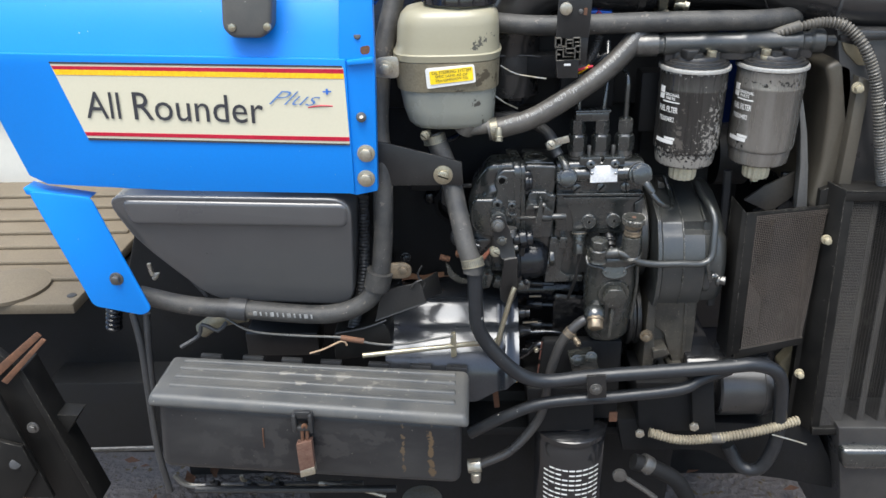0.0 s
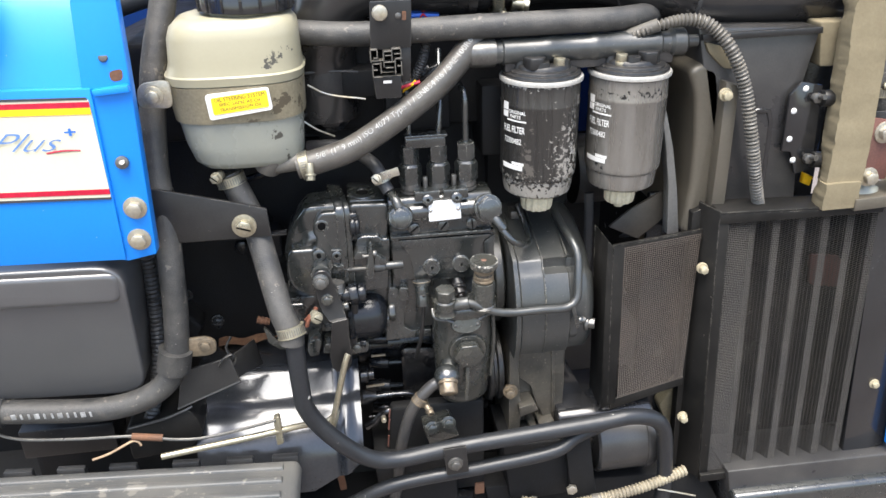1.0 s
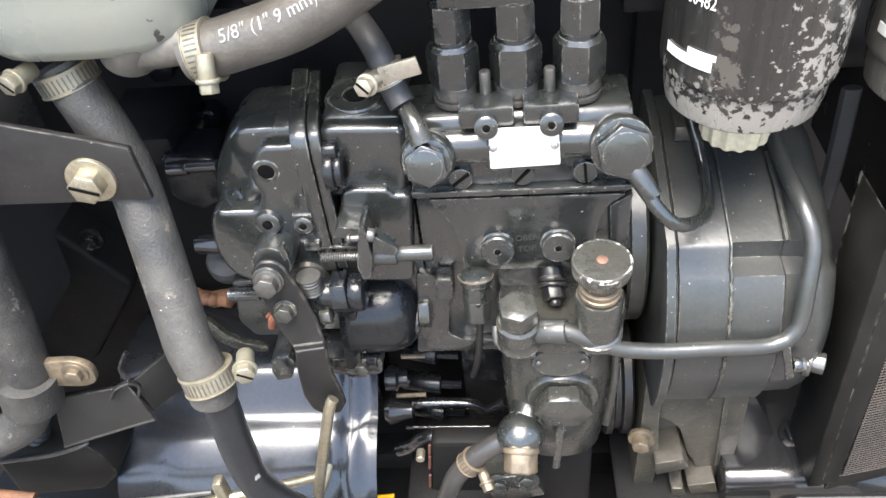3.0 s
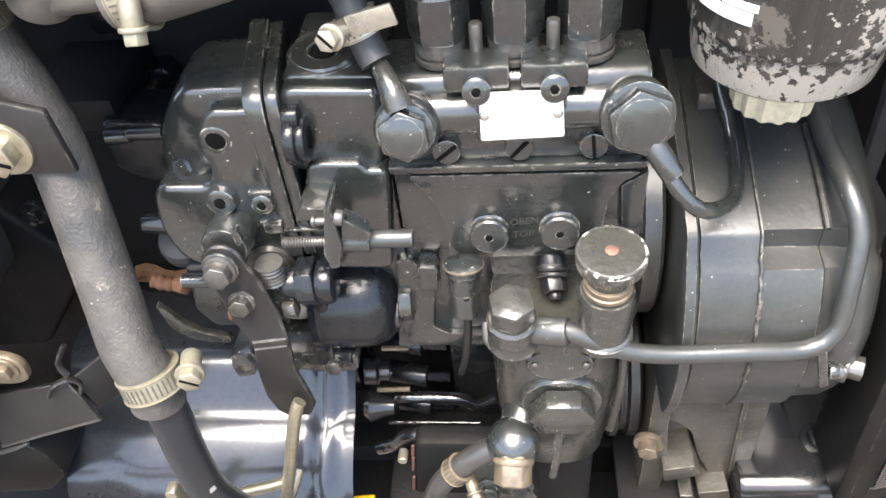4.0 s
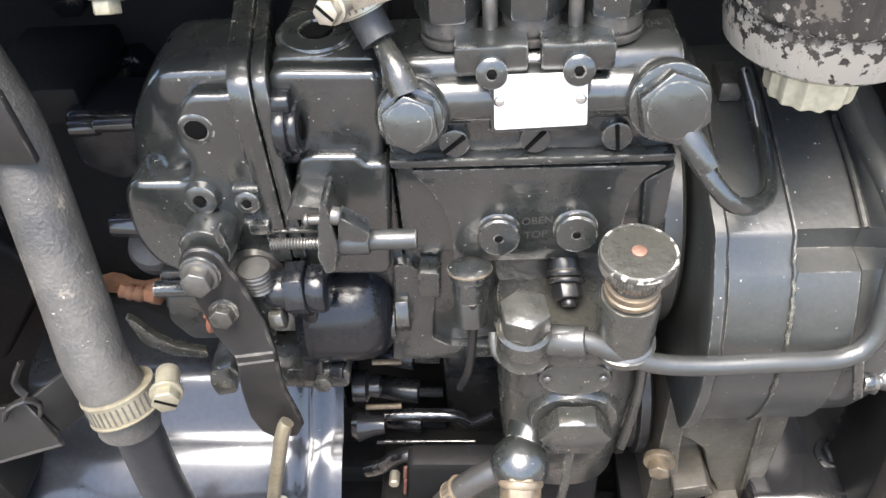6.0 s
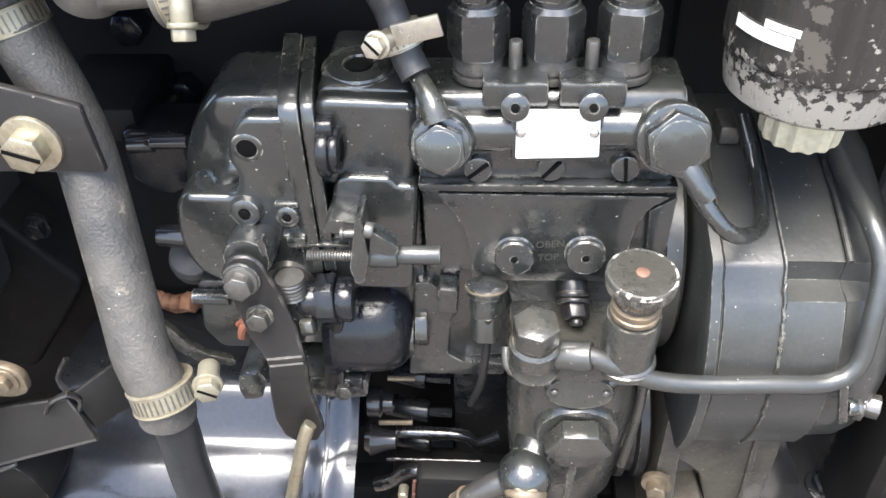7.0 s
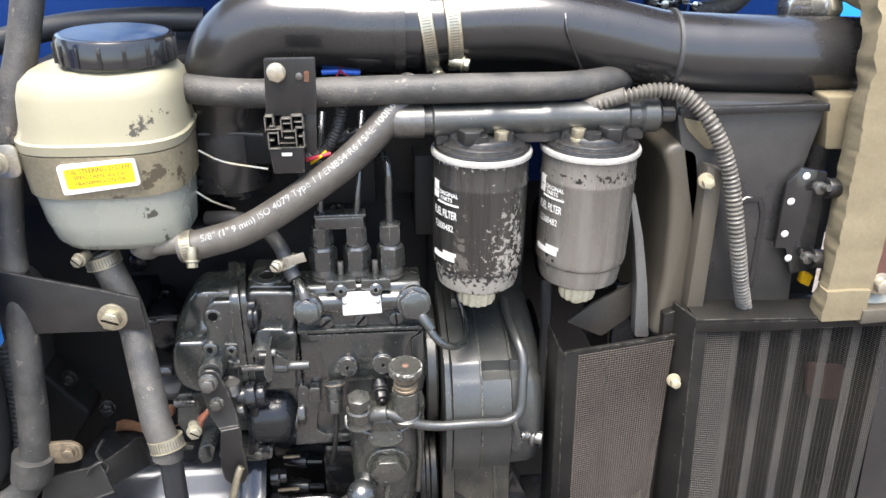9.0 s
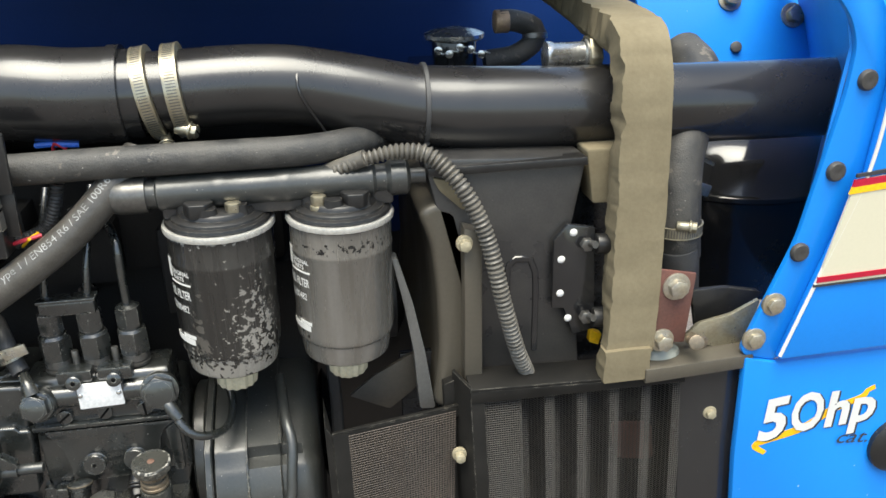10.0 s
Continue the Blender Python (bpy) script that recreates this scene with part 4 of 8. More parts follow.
cl = part("p_clip", band((-0.095, 0.995, 0.893), (0.25, 0, 1), 0.0150, 0.026, 0.0025), RUBBER, lh, "rubber-lined pipe clip")
part("clip_tab", prism(smooth_outline([(-0.087, 0.915), (-0.059, 0.916), (-0.05, 0.91), (-0.051, 0.897), (-0.06, 0.893), (-0.083, 0.894)], 0.006), 0.995, 1.0, 0.001), TARNISH, cl)
bolt((-0.061, 0.995, 0.906), (0, -1, 0), 0.0055, 0.005, TARNISH, lh)
for k in range(11):
    u = k / 10
    c_ = V(-0.262, 0.9773, 0.8525).lerp(V(-0.186, 0.9773, 0.8465), u)
    part("print_bar", box(c_, (0.0022 + 0.0028 * ((k * 7) % 3 == 0), 0.0008, 0.0062), 0.0002, (0, -5, 0)), PRINT, lh)
hose("corrugated_wiring_sleeve", [(-0.114, 1.04, 0.994), (-0.117, 1.04, 0.928), (-0.121, 1.03, 0.873), (-0.135, 1.02, 0.817), (-0.154, 1.02, 0.771)], 0.008, DARKRUBBER, "black corrugated wiring sleeve behind the hose", "wiring", rib=0.0015, pitch=0.005, n=14)

hose("breather_hose", [(-0.16, 1.16, 1.222), (-0.105, 1.19, 1.236), (-0.06, 1.205, 1.243), (0.0, 1.21, 1.246), (0.06, 1.215, 1.244)], 0.0115, DARKRUBBER, "dark rubber breather hose behind the intake elbow", n=18)

# ---- bracket and cross plate ----
bk = thing("hood_bracket", (-0.05, 1.03, 1.02), "black steel bracket with a zinc bolt", "bracket")
part("plate", prism([(-0.12, 1.085), (-0.083, 1.079), (-0.005, 1.0575), (0.019, 1.050), (0.0205, 1.0195), (-0.12, 1.0205)], 1.008, 1.012, 0.0012), SATIN, bk)
part("rear_leg", prism([(-0.085, 1.075), (-0.072, 1.073), (-0.072, 1.015), (-0.087, 1.014)], 1.0125, 1.03, 0.001), SATIN, bk)
bolt((-0.005, 1.008, 1.034), (0, -1, 0), 0.0085, 0.010, YZINC, bk, slot=True)

# ---- fuel injection pump ----
ip = thing("injection_pump", (0.15, 1.07, 0.87), "dark grey painted diesel injection pump with governor", "pump")
head = part("pump_head", prism_x([(1.043, 0.993), (1.043, 1.030), (1.047, 1.036), (1.078, 1.036), (1.09, 1.02), (1.09, 0.99)], 0.143, 0.257, 0.003), PUMP, ip)
part("pump_body", prism(smooth_outline([(0.143, 0.872), (0.160, 0.868), (0.250, 0.880), (0.262, 0.93), (0.258, 0.995), (0.143, 0.995)], 0.008), 1.050, 1.13, 0.003), PUMP, ip)
part("head_rail", tube([(0.146, 1.046, 1.0185), (0.252, 1.046, 1.0195)], 0.0105, n=28), PUMP, ip)
cv = part("side_cover", prism([(0.144, 0.9925), (0.2565, 0.992), (0.2545, 0.9365), (0.1445, 0.937)], 1.0445, 1.052, 0.002), PUMP, ip)
part("cover_field", prism(smooth_outline([(0.151, 0.988), (0.256, 0.987), (0.247, 0.981), (0.242, 0.971), (0.24, 0.957), (0.241, 0.937),
                                         (0.167, 0.936), (0.167, 0.951), (0.164, 0.968), (0.158, 0.979)], 0.003), 1.0395, 1.046, 0.0016), PUMP, cv)
part("cover_rim", prism([(0.143, 0.994), (0.258, 0.9935), (0.257, 0.9895), (0.144, 0.99)], 1.038, 1.047, 0.0012), PUMP, ip)
part("cover_end", prism([(0.247, 0.978), (0.259, 0.986), (0.258, 0.935), (0.25, 0.935)], 1.041, 1.047, 0.0015), PUMP, cv)
for px in ((0.187, 1.038, 0.955), (0.22, 1.038, 0.956)):
    x, y, z = px
    pl = part("plug", lathe([(0.0088, 0), (0.0096, 0.0004), (0.0096, 0.002), (0.0086, 0.0026), (0.0090, 0.0031), (0.0092, 0.0066), (0.0086, 0.0074), (0.0019, 0.0075), (0.0018, 0.0062), (0, 0.0062)], (x, 1.0405, z - 0.001), (0, -1, 0.12), 28), PUMP, ip)
    part("plug_socket", hexagon((x, 1.036, z - 0.0004), (x, 1.0329, z), 0.0017), HOLE, pl)
fitted("OBEN", (0.197, 1.039, 0.958), (0.21, 1.039, 0.959), (0.197, 1.039, 0.962), cv, STEEL)
fitted("TOP", (0.198, 1.039, 0.95), (0.208, 1.039, 0.951), (0.198, 1.039, 0.954), cv, STEEL)
for i, px in enumerate(((0.17, 1.04, 1.0), (0.202, 1.04, 1.001), (0.234, 1.04, 1.001))):
    x, y, z = px
    sc = part("slotted_screw", cyl((x, 1.045, z - 0.0005), (x, 1.0402, z), 0.0062, w=0.0008), PUMP, ip)
    b = box((0, 0, 0), (0.0112, 0.0015, 0.0015), 0)
    b.transform(pose(x, 1.0400, z, 0, (-40, -48, 85)[i], 0))
    part("slot", b, HOLE, sc)
# name plate
npl = part("name_plate", prism(smooth_outline([(0.186, 1.033), (0.22, 1.033), (0.221, 1.011), (0.186, 1.01)], 0.0012), 1.0345, 1.0365, 0.0003), PLATE, ip, "blank bare aluminium name plate")
part("plate_pad", box((0.203, 1.042, 1.020), (0.038, 0.012, 0.026), 0.002), PUMP, ip)
for px in ((0.188, 1.034, 1.023), (0.218, 1.034, 1.023)):
    part("rivet", ball(px, 0.0022, (1, 0.6, 1), 12), CHROME, npl)
# delivery valve holders
for i, x in enumerate((0.170, 0.2005, 0.231)):
    d = part("delivery_holder", hex_nut((x, 1.058, 1.048), (x, 1.058, 1.070), 0.0128, 0.78, turn=0.12 * i), PUMP, ip, smooth=24)
    part("collar", lathe([(0.0108, 0), (0.0112, 0.001), (0.0112, 0.003), (0.0095, 0.0035), (0.0095, 0.0045), (0.0108, 0.005), (0.0108, 0.012)], (x, 1.058, 1.037), (0, 0, 1), 40), STEEL, d)
    part("neck", cyl((x, 1.058, 1.066), (x, 1.058, 1.074), 0.0085), PUMP, d)
    part("union_nut", hex_nut((x, 1.058, 1.072), (x, 1.058, 1.091), 0.0102, 0.62, turn=0.2 + 0.2 * i), PUMP, d, smooth=24)
for x in (0.1853, 0.2165):
    k = part("clamp_block", box((x, 1.045, 1.0385), (0.027, 0.016, 0.011), 0.0015), PUMP, ip)
    part("torx_screw", lathe([(0.0058, 0), (0.0058, 0.006), (0.0045, 0.007), (0.0020, 0.007), (0.0019, 0.006), (0, 0.006)], (x, 1.038, 1.0345), (0, -1, 0.25), 24), PUMP, k)
    part("screw_socket", hexagon((x, 1.0335, 1.0357), (x, 1.0308, 1.0364), 0.0018), HOLE, k)
    part("stud", cyl((x, 1.052, 1.043), (x, 1.052, 1.056), 0.0028), STEEL, k)
fitted("50+", (0.2415, 1.060, 1.0365), (0.2505, 1.060, 1.0365), (0.2415, 1.066, 1.0365), head, STEEL, lift=(0, 0, 0.0004))
# banjo unions at the gallery's ends
for px, dirn, rr_, hx in (((0.155, 1.032, 1.019), (0.0, -1, 0.30), 0.0138, 0.0112), ((0.25, 1.034, 1.021), (0.10, -1, 0.22), 0.0145, 0.0142)):
    c, d = V(px), V(dirn).normalized()
    bj = part("banjo", lathe([(rr_ * 0.8, -0.014), (rr_, -0.009), (rr_ * 1.04, -0.004), (rr_, 0.0), (rr_ * 0.9, 0.0015)], c, d, 36), PUMP, ip)
    part("washer", cyl(c + d * 0.0008, c + d * 0.003, hx * 1.08, w=0.0006), PUMP, bj)
    part("banjo_bolt", hexagon(c + d * 0.003, c + d * 0.0105, hx, turn=0.4, w=0.001), PUMP, bj)
    part("bolt_face", cyl(c + d * 0.0102, c + d * 0.0112, hx * 0.78, w=0.0006), PUMP, bj)
part("gallery_nut", hexagon((0.247, 1.046, 1.0195), (0.2425, 1.046, 1.0195), 0.0135), PUMP, ip)
part("feed_pipe", tube([(0.154, 1.03, 1.031), (0.151, 1.034, 1.038), (0.145, 1.045, 1.045)], 0.0058, n=18, radius=lambda t: 1 - 0.35 * t), CAST, ip)
fh = hose("fuel_feed_hose", [(0.145, 1.043, 1.045), (0.141, 1.047, 1.052), (0.137, 1.05, 1.064), (0.131, 1.06, 1.072), (0.116, 1.085, 1.076), (0.094, 1.09, 1.085), (0.063, 1.1, 1.083)], 0.0068, DARKRUBBER, "short black fuel hose with a clamp")
clamp((0.138, 1.049, 1.059), (0.35, -0.2, -0.9), 0.0088, 0.010, (0.133, 1.03, 1.065), (-0.3, -1, 0.2), fh, ZINC)
part("clamp_tail", box((0.147, 1.035, 1.068), (0.019, 0.002, 0.009), 0.0005, (0, -14, 0)), ZINC, fh)
fl = hose("fuel_leak_pipe", [(0.253, 1.03, 1.015), (0.262, 1.02, 1.002), (0.271, 1.014, 0.991), (0.28, 1.016, 0.984), (0.293, 1.03, 0.976), (0.3, 1.05, 0.973), (0.301, 1.075, 0.98), (0.296, 1.09, 0.997), (0.303, 1.1, 0.982)], 0.0037, PUMP, "black fuel pipe looped at the pump's end", "pipe", n=14)
part("sleeve", cyl((0.254, 1.028, 1.015), (0.265, 1.019, 1.0), 0.0055, 0.005), PUMP, fl)
# governor
COVER = [(1.092, 1.027), (1.0895, 1.0325), (1.085, 1.0352), (1.078, 1.0366), (1.062, 1.0365), (1.051, 1.0352), (1.0468, 1.0335), (1.0455, 1.0315), (1.0462, 1.018), (1.0470, 1.009), (1.0462, 1.0035), (1.0432, 1.0000), (1.0420, 0.9965), (1.0430, 0.9925), (1.0460, 0.988),
         (1.0470, 0.960), (1.0475, 0.905), (1.053, 0.876), (1.092, 0.872)]
def cover_ring(drop):
    """The governor cover's outline where it has fallen away by drop towards its rounded end."""
    return [(y + 0.30 * drop * (y < 1.08), max(z - drop, 0.925 + 0.4 * (z - 0.988)) if z > 0.987 else z) for y, z in COVER]
gv = part("governor_cover", loft_x([(x, cover_ring(d)) for x, d in ((0.0905, 0), (0.075, 0), (0.062, 0.0002), (0.058, 0.0010), (0.0545, 0.0030), (0.051, 0.0062), (0.0475, 0.0105), (0.044, 0.0155), (0.0405, 0.0212), (0.037, 0.0280), (0.0335, 0.0360), (0.0305, 0.0445), (0.028, 0.0530), (0.0265, 0.060))]), PUMP, ip, smooth=50)
for x0, x1, k in ((0.0868, 0.0957, 0.0007), (0.0961, 0.1020, -0.001)):
    pl = prism_x(smooth_outline([(1.034 - k, 0.943), (1.034 - k, 1.024), (1.037 - k, 1.033), (1.044, 1.0375 + k), (1.098, 1.0385 + k), (1.104, 1.03), (1.104, 0.943)], 0.004), x0, x1, 0.0012)
    for v in pl.verts:
        v.co.x -= 0.14 * (v.co.y - 1.034)
    part("flange", pl, PUMP, ip)
part("front_plate", prism(smooth_outline([(0.092, 1.03), (0.072, 1.03), (0.067, 1.026), (0.062, 1.016), (0.061, 1.007), (0.064, 1.001), (0.062, 0.992), (0.058, 0.989), (0.0365, 0.9895), (0.0315, 0.984), (0.0292, 0.972), (0.0288, 0.962), (0.0305, 0.951), (0.034, 0.943), (0.046, 0.935), (0.086, 0.932), (0.091, 0.942), (0.094, 0.965), (0.092, 0.985), (0.094, 1.019)], 0.0045, 6), 1.0345, 1.06, 0.0036, 5), PUMP, gv, smooth=50)
x, y, z = (0.071, 1.031, 1.015)
part("bore", cyl((x, 1.0345, z), (x, 1.0338, z), 0.0044), HOLE, gv)
part("bore_rim", lathe([(0.0044, 0), (0.0046, -0.0009), (0.0056, -0.0009), (0.0072, 0.0)], (x, 1.0346, z), (0, 1, 0), 28), PUMP, gv)
for px, r in (((0.065, 1.034, 0.982), 0.0066), ((0.084, 1.034, 0.98), 0.0050)):
    x, y, z = px
    bs = part("boss", lathe([(r * 1.25, 0), (r * 1.1, 0.004), (r, 0.0055), (r * 0.75, 0.0062), (r * 0.45, 0.0062), (r * 0.43, 0.004), (0, 0.003)], (x, 1.0360, z), (0, -1, 0.12), 26), PUMP, ip)
    part("bore", cyl((x, 1.0309, z + 0.0006), (x, 1.0295, z + 0.0008), r * 0.34), HOLE, bs)
for px in ((0.084, 1.034, 0.986), (0.085, 1.034, 0.968)):
    part("rib_pad", box(px, (0.011, 0.0045, 0.0025), 0.001), PUMP, gv)
part("governor_rear", prism(smooth_outline([(0.1, 1.036), (0.143, 1.034), (0.143, 0.875), (0.106, 0.870), (0.1, 0.9)], 0.006), 1.051, 1.11, 0.005), PUMP, ip)
part("boss_block", prism(smooth_outline([(0.101, 1.034), (0.143, 1.032), (0.145, 1.024), (0.14, 0.988), (0.096, 0.989), (0.095, 1.007)], 0.006), 1.043, 1.09, 0.014, 6), PUMP, ip)
part("boss_block", prism(smooth_outline([(0.107, 0.998), (0.131, 0.997), (0.134, 0.993), (0.143, 0.993), (0.138, 0.93), (0.096, 0.931), (0.102, 0.979)], 0.006), 1.038, 1.09, 0.011, 6), PUMP, ip)
fb = part("flange_bolt", join(cyl((0.101, 1.040, 1.0105), (0.1065, 1.040, 1.0105), 0.0118, w=0.0015), cyl((0.1060, 1.040, 1.0105), (0.1105, 1.040, 1.0105), 0.0102, w=0.0014), cyl((0.101, 1.041, 1.0215), (0.1085, 1.041, 1.0215), 0.0056, w=0.001)), ENGINE, ip)
part("bolt_socket", hexagon((0.1100, 1.040, 1.0105), (0.1112, 1.040, 1.0105), 0.0048), HOLE, fb)
part("top_tab", box((0.0835, 1.0685, 1.0332), (0.0115, 0.0075, 0.0024), 0.0008), PUMP, ip)
x, y, z = (0.117, 1.07, 1.0365)
fc = part("filler_boss", lathe([(0.0172, -0.008), (0.0172, -0.0012), (0.0166, -0.0004), (0.0152, -0.0002), (0.0146, 0.0008), (0.0072, 0.0008), (0.0060, -0.0006)], (x, 1.069, z), (0, -0.10, 1), 44), PUMP, ip)
part("filler_socket", hexagon((x, 1.0690, z - 0.002), (x, 1.0689, z + 0.0010), 0.0062), HOLE, fc)
part("filler_pad", prism_x(smooth_outline([(1.046, 1.022), (1.054, 1.031), (1.078, 1.034), (1.085, 1.01), (1.05, 1.0)], 0.005), 0.107, 0.141, 0.003), PUMP, ip)
part("side_bolt", join(tube([(0.009, 1.07, 0.995), (0.032, 1.066, 0.998)], 0.0034, n=16), hexagon((0.0, 1.07, 0.994), (0.013, 1.07, 0.995), 0.0048)), BLACK, ip)
part("side_plug", hexagon((0.005, 1.062, 0.944), (0.022, 1.06, 0.945), 0.0066), BLACK, ip)
# governor cup and stop solenoid
part("governor_cup", lathe([(0.028, 0), (0.0312, 0.0), (0.0316, 0.004), (0.0298, 0.006), (0.0295, 0.012), (0.0290, 0.026), (0.0280, 0.032), (0.0255, 0.0375), (0.0215, 0.0415), (0.016, 0.044), (0.0, 0.046)], (0.091, 1.056, 0.8925), (1, 0, 0.02), 56), ENGINE, ip)
part("cup_nut", hexagon((0.137, 1.048, 0.897), (0.1435, 1.048, 0.897), 0.0120), CAST, ip)
part("cup_neck", cyl((0.128, 1.048, 0.889), (0.136, 1.048, 0.889), 0.0105), PUMP, ip)
part("cup_flange", prism(smooth_outline([(0.097, 0.936), (0.104, 0.935), (0.097, 0.862), (0.086, 0.862)], 0.003), 1.030, 1.075, 0.003), SATIN, ip)
part("cup_bolt", hexagon((0.101, 1.036, 0.866), (0.108, 1.034, 0.866), 0.0048), ENGINE, ip)
part("plug_screw", join(cyl((0.084, 1.024, 0.936), (0.095, 1.024, 0.936), 0.0090, w=0.0018), hexagon((0.0945, 1.024, 0.936), (0.1035, 1.024, 0.937), 0.0128, w=0.0012), cyl((0.103, 1.024, 0.937), (0.112, 1.024, 0.937), 0.0112, w=0.0022)), ENGINE, ip)
part("lower_pad", prism(smooth_outline([(0.138, 0.928), (0.146, 0.928), (0.149, 0.924), (0.16, 0.923), (0.159, 0.906), (0.156, 0.903), (0.153, 0.876), (0.161, 0.87), (0.185, 0.869), (0.184, 0.86), (0.131, 0.859)], 0.002), 1.046, 1.09, 0.0015), PUMP, ip)
part("lower_step", prism(smooth_outline([(0.15, 0.931), (0.16, 0.93), (0.159, 0.914), (0.149, 0.915)], 0.002), 1.038, 1.05, 0.0015), PUMP, ip)
part("foot_rail", prism(smooth_outline([(0.061, 0.871), (0.111, 0.868), (0.109, 0.855), (0.092, 0.853), (0.058, 0.859)], 0.003), 1.032, 1.06, 0.0015), PUMP, ip)
for px in ((0.076, 1.032, 0.867), (0.097, 1.032, 0.863)):
    part("foot_bolt", hexagon(px, V(px) + V(0, -0.006, 0.001), 0.0050), CAST, ip)
part("rear_housing", prism(smooth_outline([(0.024, 0.925), (0.068, 0.926), (0.056, 0.876), (0.028, 0.876), (0.02, 0.89)], 0.004), 1.048, 1.08, 0.003), PUMP, ip)
part("housing_ridge", tube([(0.022, 1.045, 0.917), (0.041, 1.045, 0.917)], 0.0042, n=14), PUMP, ip)
part("housing_foot", prism(smooth_outline([(0.044, 0.881), (0.056, 0.885), (0.059, 0.879), (0.054, 0.864), (0.044, 0.862), (0.042, 0.871)], 0.002), 1.022, 1.05, 0.002), PUMP, ip)
# adjusting screw
part("adjust_screw", tube([(0.094, 1.018, 0.969), (0.115, 1.018, 0.969)], 0.0027, rib=0.0007, pitch=0.0013, n=12), STEEL, ip)
part("screw_barrel", join(cyl((0.122, 1.018, 0.97), (0.135, 1.018, 0.97), 0.0060, w=0.0012), cyl((0.134, 1.018, 0.97), (0.154, 1.018, 0.97), 0.0043, w=0.0008)), CASE_PAINT, ip)
part("barrel_end", cyl((0.154, 1.018, 0.97), (0.154, 1.018, 0.97), 0.0028), HOLE, ip)
sp = part("screw_stop", prism(smooth_outline([(0.119, 0.995), (0.122, 0.996), (0.123, 0.973), (0.12, 0.96), (0.116, 0.959), (0.114, 0.968)], 0.0015), 1.010, 1.028, 0.0012), PUMP, ip)
part("stop_pin", join(cyl((0.111, 1.014, 0.985), (0.118, 1.014, 0.985), 0.0019), cyl((0.111, 1.014, 0.985), (0.113, 1.014, 0.985), 0.0027), cyl((0.122, 1.012, 0.989), (0.126, 1.012, 0.988), 0.0036)), STEEL, sp)
part("gusset", prism([(0.125, 0.987), (0.126, 0.987), (0.136, 0.979), (0.135, 0.974), (0.123, 0.975)], 1.012, 1.020, 0.001), PUMP, sp)
part("stop_lug", prism(smooth_outline([(0.103, 0.984), (0.106, 0.988), (0.117, 0.986), (0.117, 0.98), (0.102, 0.98)], 0.001), 1.020, 1.045, 0.0012), PUMP, ip)
part("lower_lug", join(box((0.086, 1.036, 0.966), (0.009, 0.012, 0.006), 0.0012), box((0.097, 1.036, 0.962), (0.026, 0.006, 0.0018), 0.0006)), PUMP, ip)
# stop lever
lv = thing("stop_lever", (0.068, 1.01, 0.86), "flat black stop lever with two bolts on the pump", "lever")
arm = sheet([[(0.0635, 1.013, 0.9742), (0.0690, 1.013, 0.9745)], [(0.0595, 1.013, 0.9715), (0.0730, 1.013, 0.9722)], [(0.0568, 1.0125, 0.9670), (0.0755, 1.0125, 0.9690)], [(0.0560, 1.012, 0.9620), (0.0770, 1.012, 0.9640)], [(0.0570, 1.012, 0.9560), (0.0790, 1.012, 0.9585)], [(0.0595, 1.011, 0.942), (0.0825, 1.011, 0.946)], [(0.0625, 1.009, 0.927), (0.0860, 1.009, 0.932)],
             [(0.07, 1.004, 0.913), (0.089, 1.004, 0.916)], [(0.073, 0.999, 0.915), (0.091, 0.999, 0.918)], [(0.07, 0.999, 0.901), (0.09, 0.999, 0.902)], [(0.067, 1.004, 0.873), (0.091, 1.004, 0.875)], [(0.068, 1.008, 0.856), (0.09, 1.008, 0.861)], [(0.073, 1.009, 0.849), (0.085, 1.009, 0.85)]], 0.003)
part("arm", bevel(arm, 0.0008, 1), SATIN, lv)
hub = part("hub", join(lathe([(0.0112, -0.012), (0.0112, 0.006), (0.0104, 0.0075), (0.007, 0.008)], (0.066, 1.024, 0.966), (0, -1, 0.1), 32), cyl((0.065, 1.01, 0.962), V((0.065, 1.01, 0.962)) + V(0, -0.0025, 0.0003), 0.0088)), PUMP, lv)
part("hub_tab", prism(smooth_outline([(0.075, 0.983), (0.078, 0.985), (0.079, 0.977), (0.076, 0.974)], 0.002), 1.010, 1.014, 0.0008), PUMP, lv)
bolt((0.065, 1.008, 0.962), (0, -1, 0.1), 0.0064, 0.0075, STEEL, lv, washer=1.2)
bolt((0.07, 1.008, 0.941), (0, -1, 0.1), 0.0052, 0.007, CAST, lv, washer=1.25)
part("shaft", join(lathe([(0.0120, 0), (0.0120, 0.004), (0.0095, 0.005), (0.0095, 0.008), (0.0070, 0.009), (0.0070, 0.018)], (0.078, 1.038, 0.94), (0.1, -1, -0.25), 28), tube([(0.083, 1.02, 0.954), (0.083, 1.02, 0.943)], 0.0068, rib=0.0006, pitch=0.0022, n=18)), STEEL, lv)
part("return_spring_arm", prism(smooth_outline([(0.079, 0.945), (0.085, 0.944), (0.088, 0.927), (0.085, 0.913), (0.081, 0.923)], 0.003), 1.016, 1.020, 0.001), PUMP, lv)
part("nut", hexagon((0.086, 1.016, 0.926), (0.092, 1.016, 0.927), 0.0052), CAST, lv)
rod = hose("control_rod", [(0.087, 0.995, 0.878), (0.083, 0.993, 0.869), (0.069, 0.99, 0.817), (0.061, 0.988, 0.785), (0.068, 1.0, 0.8), (0.058, 1.0, 0.789), (0.025, 0.985, 0.797), (-0.028, 0.97, 0.8), (-0.118, 0.955, 0.799)], 0.0035, YZINC, "zinc-plated bent control rod to the stop lever", "rod", n=12)
